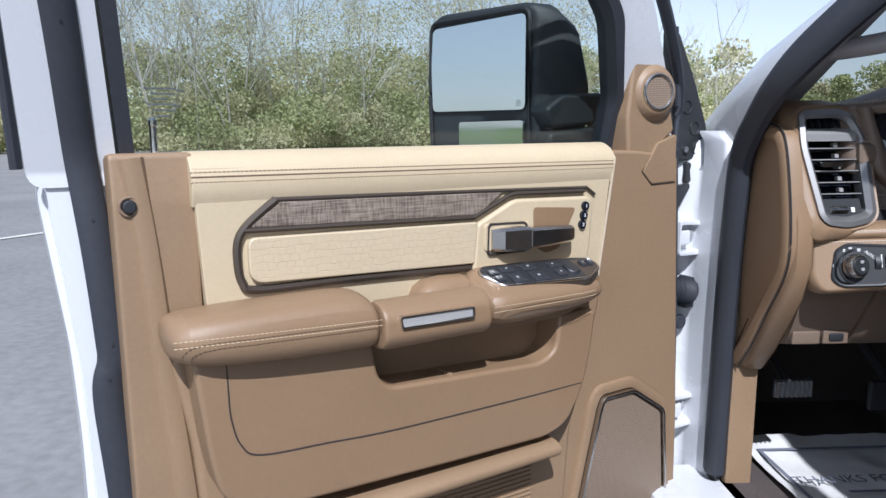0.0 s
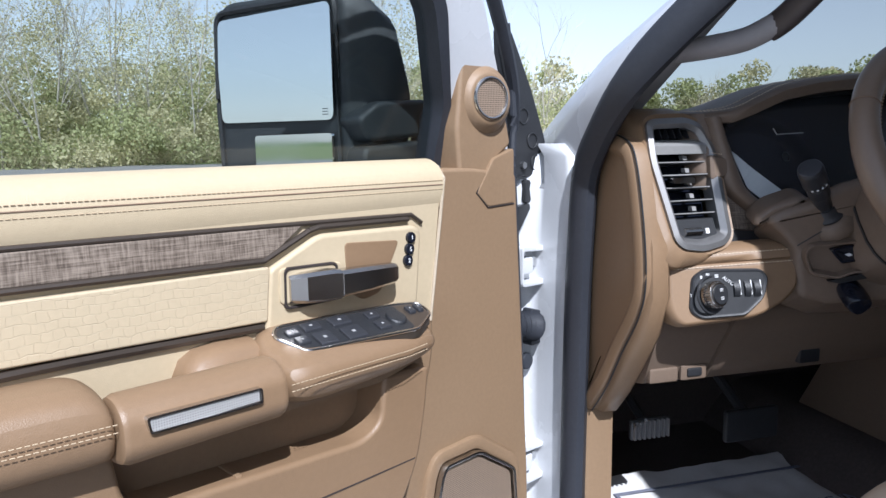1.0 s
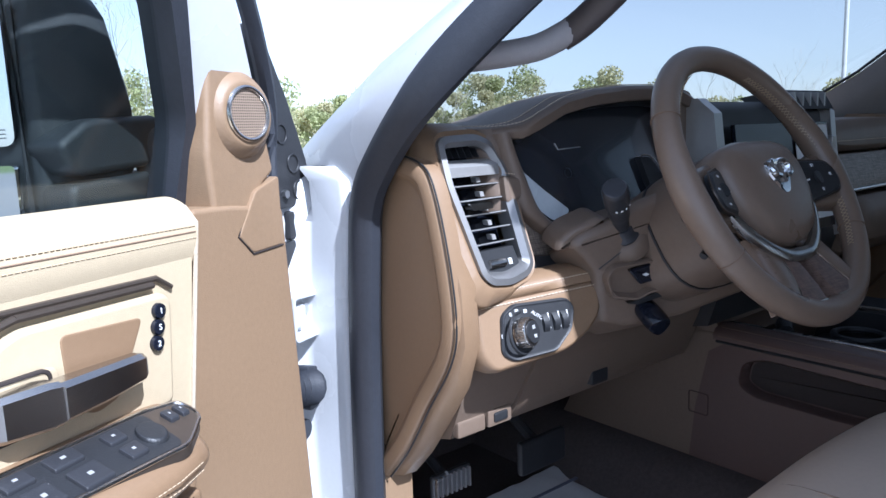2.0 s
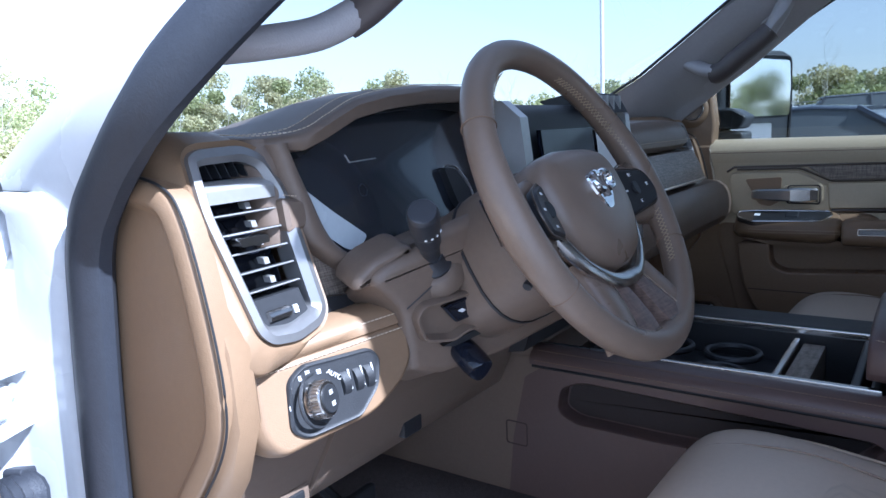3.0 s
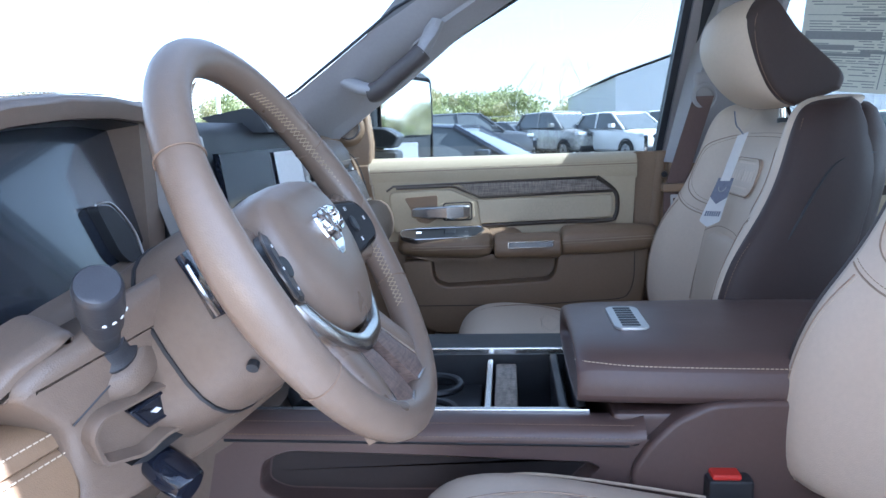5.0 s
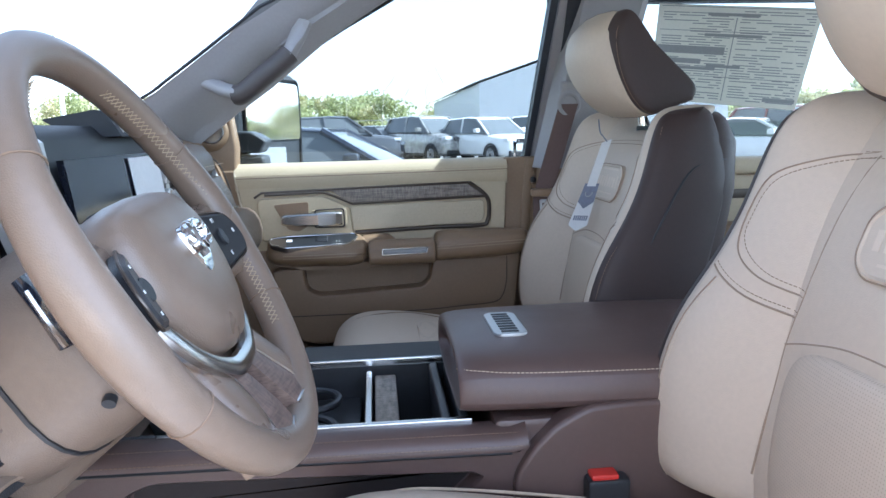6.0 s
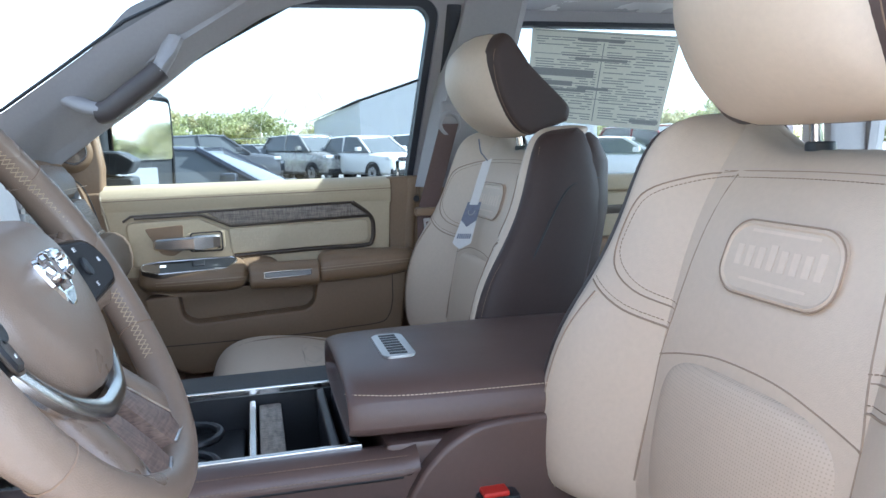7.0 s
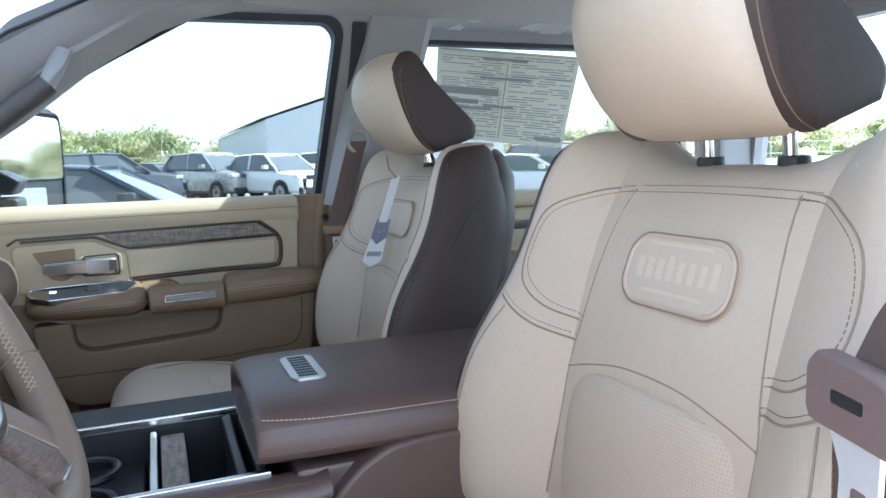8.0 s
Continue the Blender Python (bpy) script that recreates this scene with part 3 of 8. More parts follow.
    tw = part("tweeter_pod", loft([[tc + tn * d + tn.to_track_quat("Z", "Y") @ Vector((r * math.cos(a), r * math.sin(a), 0)) for a in (2 * math.pi * i / 32 for i in range(32))] for r, d in ((0.056, -0.02), (0.052, 0.010), (0.047, 0.018), (0.042, 0.024), (0.037, 0.0285), (0.033, 0.0300), (0.030, 0.0285))]), BROWN, root, "", sharp=60)
    part("tweeter_ring", ring(tc + tn * 0.031, tn, 0.0290, 0.0026, 32), DARKCH, tw, "silver tweeter ring")
    part("tweeter_grille", disc(tc + tn * 0.022, tn, 0.027, 0.008, 28), MESHG, tw)
    # lower panel and bin
    part("lower_panel", prism(rnd(A([(0.27, 1.243), (0.935, 1.243), (0.975, 1.22), (0.955, 1.10), (0.92, 0.60), (0.36, 0.60), (0.33, 0.98), (0.27, 1.19)]), 0.02), -0.012, 0.045, "y", 0.010, 3), BROWN, root, "brown lower door panel")
    # pocket front with a wide opening, its seam, and the ribbed foot below the ledge
    front = [(0.960, 1.222), (0.947, 1.10), (0.936, 1.045), (0.895, 1.016), (0.60, 1.006), (0.430, 1.002), (0.388, 1.016), (0.354, 1.071), (0.338, 1.145), (0.332, 1.195), (0.409, 1.200), (0.415, 1.142), (0.444, 1.127), (0.706, 1.141), (0.724, 1.158), (0.731, 1.205), (0.75, 1.225)]
    part("map_pocket", prism(rnd(A(front), [0.01, 0.03, 0.03, 0.03, 0.02, 0.02, 0.02, 0.03, 0.02, 0.01, 0.01, 0.02, 0.02, 0.02, 0.02, 0.01, 0.01]), 0.030, 0.098, "y", 0.012, 4), BROWNL, root, "brown map pocket front")
    part("pocket_bay", prism(rnd(A([(0.738, 1.215), (0.733, 1.13), (0.45, 1.115), (0.41, 1.13), (0.402, 1.215)]), 0.012), 0.044, 0.0475, "y"), BROWN, root, "pocket bay behind the pull")
    part("pocket_seam", tube(smooth([(0.922, 0.0972, 1.214), (0.9215, 0.0980, 1.18), (0.920, 0.0982, 1.145), (0.910, 0.0982, 1.110), (0.886, 0.0982, 1.092), (0.80, 0.0982, 1.086), (0.701, 0.0982, 1.080), (0.50, 0.0982, 1.078), (0.362, 0.0976, 1.078)], 5), 0.0011, 6), POCKET, root)
    part("pocket_floor", box(0.41, 0.735, 0.04, 0.09, 1.112, 1.124, 0.003), BROWN, root)
    part("pocket_rib", box(0.60, 0.608, 0.05, 0.09, 1.122, 1.138, 0.002), BROWN, root)
    part("bottom_ledge", prism(rnd([(0.03, 0.955), (0.092, 0.962), (0.106, 0.970), (0.107, 0.982), (0.094, 0.990), (0.03, 0.994)], 0.007), 0.405, 0.90, "x", 0.006, both=True), BROWN, root, "brown lower storage ledge")
    for k in range(14):
        part("foot_rib", tube([(0.42, 0.0455, 0.945 - 0.008 * k), (0.90, 0.0455, 0.950 - 0.008 * k)], 0.0018, 6), BROWN, root)
    # armrest, pull and switch pod
    def arm_loop(a, zt, zb, b):
        return [(a, y, z) for y, z in ((0.03, zb + 0.012), (b - 0.03, zb), (b - 0.008, zb + 0.01), (b, zb + 0.03), (b - 0.004, zt - 0.018), (b - 0.02, zt - 0.003), (0.03, zt))]
    part("armrest", loft([arm_loop(0.987, 1.268, 1.228, 0.10), arm_loop(0.975, 1.281, 1.216, 0.128), arm_loop(0.90, 1.284, 1.208, 0.134), arm_loop(0.78, 1.286, 1.205, 0.138), arm_loop(0.748, 1.282, 1.205, 0.140), arm_loop(0.735, 1.268, 1.205, 0.140)]), BROWNL, root, "brown padded leather armrest", 2)
    st = stitches([(0.985, 0.130, 1.2575), (0.90, 0.1365, 1.255), (0.742, 0.1415, 1.2495)], up=(0, 1, 0))
    join(st, stitches([(0.985, 0.130, 1.2505), (0.90, 0.1365, 1.248), (0.742, 0.1415, 1.2425)], up=(0, 1, 0)))
    part("arm_stitching", st, THREADB, root)
    pull = part("pull_grip", prism(rnd([(0.085, 1.252), (0.105, 1.268), (0.130, 1.266), (0.146, 1.252), (0.148, 1.222), (0.138, 1.208), (0.110, 1.202), (0.090, 1.212)], 0.01), 0.572, 0.738, "x", 0.008, both=True), BROWNL, root, "brown leather pull grip")
    part("grip_frame", frame_of(rnd([(0.606, 1.234), (0.716, 1.236), (0.719, 1.252), (0.606, 1.250)], 0.004), shrink(rnd([(0.606, 1.234), (0.716, 1.236), (0.719, 1.252), (0.606, 1.250)], 0.004), 0.002), 0.142, 0.1515, "y"), CHROME, pull)
    part("grip_lamp", box(0.609, 0.715, 0.143, 0.1500, 1.237, 1.249), MESHS, pull, "fine silver reflector mesh")
    pod = part("switch_pod", loft([[(a, y, z) for y, z in ((0.03, zt + 0.018), (0.062, zt + 0.014), (b - 0.03, zt - 0.003), (b - 0.006, zt - 0.013), (b, zt - 0.028), (b - 0.004, zb + 0.016), (b - 0.03, zb), (0.03, zb + 0.004))]
                                   for a, zt, zb, b in ((0.318, 1.250, 1.215, 0.085), (0.330, 1.258, 1.205, 0.118), (0.40, 1.261, 1.202, 0.134), (0.50, 1.264, 1.200, 0.140), (0.575, 1.266, 1.200, 0.145))]), BROWNL, root, "brown leather switch pod", 2)
    part("pod_return", loft([[(a, y, z) for y, z in ((0.03, zt - 0.03), (0.03, zt), (0.055, zt - 0.001), (0.075, zt - 0.008), (0.085, zt - 0.03))] for a, zt in ((0.56, 1.272), (0.60, 1.274), (0.625, 1.271), (0.64, 1.262), (0.648, 1.245))]), BROWNL, root, "", sharp=60)
    ps = stitches([(0.365, 0.1285, 1.2372), (0.40, 0.1365, 1.238), (0.572, 0.1475, 1.242)], up=(0, 1, 0))
    join(ps, stitches([(0.365, 0.1285, 1.2302), (0.40, 0.1365, 1.231), (0.572, 0.1475, 1.235)], up=(0, 1, 0)))
    part("pod_stitching", ps, THREADB, root)
    part("pod_underside", prism(rnd(A([(0.345, 1.21), (0.70, 1.212), (0.66, 1.198), (0.42, 1.194)]), 0.012), 0.03, 0.10, "y", 0.01), BROWN, root)
    def tip(bm):
        for v in bm.verts:
            v.co.z += 0.0105 - 0.38 * (v.co.y - 0.066)
            v.co.x = 0.330 + (v.co.x - 0.345) * 0.92
        return bm
    plate = prism(rnd([(0.345, 0.075), (0.385, 0.068), (0.57, 0.062), (0.582, 0.078), (0.560, 0.112), (0.39, 0.122), (0.345, 0.100)], 0.01), 1.256, 1.2672, "z", 0.0015)
    pl = part("switch_plate", tip(plate), DARKBZ, root, "black window switch plate with thin silver rim")
    part("switch_base", tip(prism(rnd(shrink([(0.385, 0.068), (0.57, 0.062), (0.582, 0.078), (0.560, 0.112), (0.39, 0.122)], 0.004), 0.008), 1.260, 1.2678, "z")), BLACKP, pl)
    part("plate_rim", tip(tube([(x, y, 1.2672) for x, y in rnd([(0.345, 0.075), (0.385, 0.068), (0.57, 0.062), (0.582, 0.078), (0.560, 0.112), (0.39, 0.122), (0.345, 0.100)], 0.01)], 0.0018, 6, closed=True)), CHROME, pl)
    if driver:
        for a0, a1, b0, b1 in ((0.548, 0.566, 0.074, 0.086), (0.545, 0.563, 0.090, 0.102), (0.515, 0.541, 0.070, 0.084), (0.512, 0.538, 0.090, 0.112), (0.470, 0.500, 0.070, 0.086), (0.468, 0.498, 0.092, 0.114), (0.425, 0.445, 0.074, 0.088), (0.425, 0.445, 0.094, 0.110), (0.352, 0.362, 0.080, 0.094), (0.366, 0.378, 0.080, 0.094)):
            k = part("switch", tip(box(a0, a1, b0, b1, 1.262, 1.2712, 0.002)), STALKM, pl)
            part("switch_mark", tip(box(a0 * 0.58 + a1 * 0.42, a0 * 0.42 + a1 * 0.58, b0 * 0.58 + b1 * 0.42, b0 * 0.42 + b1 * 0.58, 1.2710, 1.2715)), GREYI, pl)
        part("mirror_dial", tip(disc((0.405, 0.095, 1.266), (0, 0, 1), 0.014, 0.006, 24, 0.003)), BLACKP, pl)
    else:
        part("switch", tip(box(0.47, 0.50, 0.075, 0.10, 1.262, 1.2725, 0.003)), BLACKP, pl)
        part("switch_mark", tip(box(0.39, 0.405, 0.085, 0.095, 1.2672, 1.2684)), WHITEI, pl)
    # speaker
    spk = A([(0.272, 1.000), (0.262, 1.018), (0.188, 1.018), (0.105, 0.962), (0.085, 0.70), (0.345, 0.70)])
    sp = part("speaker_frame", frame_of(rnd(spk, 0.012), rnd(shrink(spk, 0.006), 0.010), 0.03, 0.056, "y", 0.003), DARKCH, root, "satin metal speaker frame")
    part("speaker_grille", prism(rnd(shrink(spk, 0.010), 0.010), 0.03, 0.050, "y"), MESHG, sp, "fine brown mesh speaker grille")
    part("speaker_step", frame_of(rnd(shrink(spk, -0.022), 0.02), rnd(spk, 0.012), 0.03, 0.048, "y", 0.006), BROWN, root)
    return root


def tow_mirror(root, toe=0.25, a0=0.32):
    """The tall towing mirror on the door's outer side, in the door's frame."""
    P = lambda u, d, z: (a0 + toe * u - d, -0.12 - u, z)  # u outwards along the glass, d forwards from it
    def face(u0, u1, z0, z1, d, r):
        return [P(u, d, z) for u, z in rnd([(u0, z0), (u1, z0), (u1 + 0.006, (z0 + z1) / 2), (u1, z1), (u0, z1)], r, 4)]
    shell = loft([face(-0.028, 0.215, 1.425, 1.690, 0.0, 0.03), face(-0.034, 0.220, 1.420, 1.700, 0.010, 0.035), face(-0.050, 0.215, 1.422, 1.698, 0.036, 0.04), face(-0.062, 0.195, 1.435, 1.672, 0.068, 0.05), face(-0.062, 0.15, 1.46, 1.60, 0.090, 0.05)])
    h = part("mirror_housing", shell, MIRRORP, root, "large black towing mirror housing", sharp=50)
    up = rnd([(-0.016, 1.515), (0.205, 1.515), (0.208, 1.60), (0.203, 1.672), (-0.016, 1.680)], 0.012)
    g = loft([[P(u, -0.003, z) for u, z in up], [P(u, -0.006, z) for u, z in up]])
    part("mirror_glass", g, MIRROR, h, "flat mirror glass reflecting pale sky")
    lo = rnd([(-0.014, 1.438), (0.138, 1.440), (0.138, 1.495), (-0.014, 1.497)], 0.006)
    part("convex_glass", loft([[P(u, -0.003, z) for u, z in lo], [P(u * 0.98 + 0.001, -0.007, 1.466 + (z - 1.466) * 0.97) for u, z in lo]]), MIRROR, h, "small convex mirror glass")
    part("mirror_rim", tube([P(u, -0.002, z) for u, z in rnd([(-0.022, 1.428), (0.210, 1.428), (0.215, 1.55), (0.210, 1.684), (-0.022, 1.688)], 0.02)], 0.005, 6, closed=True), BLACKP, h)
    ic = bmesh.new()
    for du, dz, w, t in ((0, 0, 0.010, 0.0012), (0, 0.004, 0.010, 0.0012), (0, -0.004, 0.010, 0.0012)):
        join(ic, loft([[P(-0.002 + du + sx * w / 2, -0.0066, 1.527 + dz + sz * t / 2) for sx, sz in ((-1, -1), (1, -1), (1, 1), (-1, 1))], [P(-0.002 + du + sx * w / 2, -0.0069, 1.527 + dz + sz * t / 2) for sx, sz in ((-1, -1), (1, -1), (1, 1), (-1, 1))]]))
    part("heater_mark", ic, GREYI, h)
    part("mirror_arm", prism(rnd([(0.18, 1.490), (0.30, 1.482), (0.32, 1.515), (0.28, 1.540), (0.18, 1.545)], 0.012), -0.05, -0.165, "y", 0.012, 3, both=True), MIRRORP, root, "black mirror arm")
    part("lower_arm", prism(rnd([(0.18, 1.425), (0.31, 1.425), (0.31, 1.475), (0.18, 1.485)], 0.012), -0.05, -0.165, "y", 0.012, 3, both=True), MIRRORP, root)
    part("arm_cover", prism(rnd([(0.10, 1.42), (0.205, 1.42), (0.205, 1.53), (0.16, 1.535), (0.07, 1.49)], 0.02), -0.04, -0.075, "y", 0.01), MIRRORP, root)


driver_door = thing("driver_door", "open white truck door with beige and brown leather inner panel", "car door", pose(-HINGE[0], HINGE[1], 0, 0, 0, -150.3))
front_door(driver_door, True)
tow_mirror(driver_door)
for z in (1.272, 0.920):
    # pressed hinge brackets between door and pillar
    own = frame_of(rnd([(-0.034, z - 0.036), (0.034, z - 0.034), (0.034, z + 0.036), (-0.034, z + 0.030)], 0.008), rnd([(-0.026, z - 0.026), (0.030, z - 0.026), (0.030, z + 0.026), (-0.026, z + 0.022)], 0.006), -0.020, 0.012, "y", 0.004)
    h = part("hinge", own, PAINT, driver_door, "white painted door hinge")
    part("hinge_plate", box(-0.028, 0.03, -0.018, -0.010, z - 0.028, z + 0.026, 0.002), PAINT, h)
    part("hinge_arm", box(-0.004, 0.034, -0.012, 0.006, z - 0.016, z + 0.014, 0.005), PAINT, h)
    part("hinge_bolt", disc((-0.012, -0.012, z + 0.004), (0, 1, 0), 0.009, 0.012, 12, 0.002), BRIGHT, h)
bt = part("wiring_boot", tube(smooth([(0.040, -0.012, 1.170), (0.012, 0.0, 1.168), (-0.010, 0.004, 1.162)], 8), [0.021 + 0.005 * (i % 2) for i in range(17)], 14), RUBBER, driver_door, "black ribbed wiring boot")
part("boot_plate", prism(rnd([(-0.034, 1.130), (0.0, 1.128), (0.0, 1.196), (-0.034, 1.186)], 0.008), -0.016, 0.004, "y", 0.003), RUBBER, bt)
part("grommet", disc((-0.006, -0.016, 1.098), (0, 1, 0), 0.015, 0.008, 20, 0.003), RUBBER, driver_door, "black rubber plug")
part("front_edge_seal", tube(smooth([(0.068, 0.006, 1.66), (0.052, 0.006, 1.52), (0.056, 0.008, 1.44), (0.050, 0.010, 1.30), (0.040, 0.012, 1.05), (0.030, 0.012, 0.7)], 6), 0.006, 8), RUBBER, driver_door)
part("frame_edge", tube(smooth([(0.082, 0.010, 1.40), (0.083, 0.012, 1.45), (0.088, 0.012, 1.495), (0.102, 0.012, 1.545), (0.134, 0.010, 1.612), (0.172, 0.008, 1.672), (0.230, 0.006, 1.735)], 6), 0.0085, 10, flat=0.006, up=(0, 1, 0)), PAINT, driver_door, "white painted frame edge")
part("front_edge", prism(rnd([(0.058, 0.6), (0.080, 0.6), (0.100, 1.42), (0.100, 1.52), (0.085, 1.52), (0.075, 1.42)], 0.004), -0.02, 0.012, "y", 0.004), PAINT, driver_door, "white door edge")
sail = part("sail_patch", prism(rnd([(0.050, 1.420), (-0.046, 1.420), (-0.052, 1.478), (-0.012, 1.565), (0.040, 1.655), (0.060, 1.66)], 0.010), -0.028, -0.006, "y", 0.005), BLACKP, driver_door, "black plastic corner patch with round plugs")
for a, z in ((0.012, 1.520), (-0.012, 1.480), (-0.022, 1.443)):
    part("plug", ring((a, -0.005, z), (0, 1, 0), 0.0125, 0.0012, 22, 6), BLACKP, sail)
part("patch_bolt", disc((0.014, -0.006, 1.440), (0, 1, 0), 0.006, 0.006, 6), STEEL, sail)
lk = part("edge_clip", box(-0.026, 0.004, -0.020, -0.006, 1.375, 1.416, 0.006), BLACKP, driver_door)
part("clip_wedge", prism([(0.02, 1.372), (-0.02, 1.376), (0.03, 1.315)], -0.02, -0.008, "y", 0.002), BLACKP, lk)
part("latch", box(1.0, 1.03, -0.02, -0.006, 1.055, 1.080, 0.003), BLACKP, driver_door, "door latch opening")
FLIP[0] = True
passenger_door = thing("passenger_door", "closed passenger door with beige and brown leather panel", "car door", pose(HINGE[0], HINGE[1], 0, 0, 0, -90))
LEAN[0] = 0.45
front_door(passenger_door, False)
tow_mirror(passenger_door, 0.52, 0.265)
FLIP[0] = False


def rear_door(root):
    """The rear passenger door with its window and panel, in the door's frame."""
    part("shell", box(0.0, 1.02, -0.12, -0.03, 0.55, 1.43, 0.02), PAINT, root)
    part("rear_panel", box(0.01, 0.95, -0.03, 0.03, 0.6, 1.40, 0.015, 3), BEIGE, root)
    part("top_cap", prism(rnd([(-0.02, 1.395), (-0.02, 1.440), (0.03, 1.440), (0.048, 1.425), (0.048, 1.395)], 0.012), 0.01, 0.95, "x", 0.006, both=True), BEIGE, root)
    part("armrest", box(0.25, 0.85, 0.02, 0.11, 1.20, 1.27, 0.02, 3), BROWNL, root)
    part("wood_strip", box(0.15, 0.85, 0.02, 0.034, 1.33, 1.355, 0.004), DARKBZ, root)
    part("door_handle", box(0.12, 0.22, 0.04, 0.065, 1.305, 1.330, 0.006), CHROME, root)
    fo = [(0.02, 1.41), (0.02, 1.84), (0.06, 1.905), (0.95, 1.905), (1.04, 1.80), (1.06, 1.41)]
    fi = [(0.085, 1.41), (0.085, 1.79), (0.15, 1.855), (0.90, 1.855), (0.965, 1.78), (0.985, 1.41)]
    part("window_frame", frame_of(rnd(fo, 0.03), rnd(fi, 0.06), -0.05, -0.005, "y", 0.006), GREYT, root)
    part("glass_seal", frame_of(rnd(shrink(fi, -0.004), 0.06), rnd(shrink(fi, 0.010), 0.05), -0.048, -0.002, "y", 0.003), RUBBER, root)
    g = part("window_glass", prism(fi, -0.032, -0.028, "y"), SHIELDGLASS, root)


FLIP[0] = True
back_door = thing("rear_passenger_door", "closed rear door with a beige padded sill", "car door", pose(HINGE[0], -0.36, 0, 0, 0, -90))
rear_door(back_door)
FLIP[0] = False

# ---- cab shell ----
def both_sides(fn):
    for s in (-1, 1):
        fn(s)


floor = structure("floor", box(-0.80, 0.80, -1.45, 1.20, 0.74, 0.80), CARPET, "dark carpeted cab floor", "floor")
tunnel = structure("floor_hump", prism(rnd([(-0.30, 0.79), (-0.20, 0.90), (0.20, 0.90), (0.30, 0.79)], 0.04), 0.3, 1.2, "y"), CARPET, "dark carpeted floor hump", "floor")
firewall = structure("firewall", box(-0.80, 0.80, 1.10, 1.16, 0.75, 1.48), CARPET, "dark insulated bulkhead behind the dash", "wall")
roof_pts = [(-0.61, 1.875), (-0.54, 1.905), (-0.30, 1.925), (0.30, 1.925), (0.58, 1.905), (0.67, 1.875), (0.69, 1.89), (0.60, 1.955), (0.30, 1.985), (-0.30, 1.985), (-0.56, 1.955), (-0.625, 1.89)]
headliner = structure("ceiling", prism(roof_pts, -1.50, 0.24, "y"), HEADL, "light grey fabric headliner", "ceiling")
roof = structure("roof", prism([(-0.628, 1.895), (-0.565, 1.96), (-0.3, 1.992), (0.3, 1.992), (0.605, 1.96), (0.695, 1.895), (0.70, 1.91), (0.62, 1.985), (0.3, 2.02), (-0.3, 2.02), (-0.58, 1.985), (-0.635, 1.91)], -1.53, 0.27, "y"), PAINT, "white painted roof", "roof")
rear_wall = structure("rear_wall", box(-0.80, 0.80, -1.54, -1.48, 0.75, 1.37), HEADL, "grey rear cab wall", "wall")
rear_frame = structure("rear_window_frame", frame_of([(-0.80, 1.36), (0.80, 1.36), (0.74, 1.93), (-0.74, 1.93)], [(-0.66, 1.39), (0.66, 1.39), (0.62, 1.86), (-0.62, 1.86)], -1.53, -1.48), GREYT, "grey rear window surround", "trim")
rear_pane = structure("rear_window", box(-0.66, 0.66, -1.51, -1.505, 1.38, 1.87), WINGLASS, "rear cab window", "window")
shield = structure("windshield", sheet(lambda u, v: ((u - 0.5) * 2 * (0.70 - 0.05 * v), 1.14 - 0.80 * v - 0.10 * (2 * u - 1) ** 2, 1.43 + 0.46 * v), 10, 6), SHIELDGLASS, "clear raked windshield", "window")
header = structure("windshield_header", prism([(-0.62, 0.20), (-0.60, 0.26), (-0.35, 0.335), (0.0, 0.355), (0.35, 0.335), (0.66, 0.26), (0.69, 0.20)], 1.872, 1.93, "z"), HEADL, "grey windshield header", "trim")


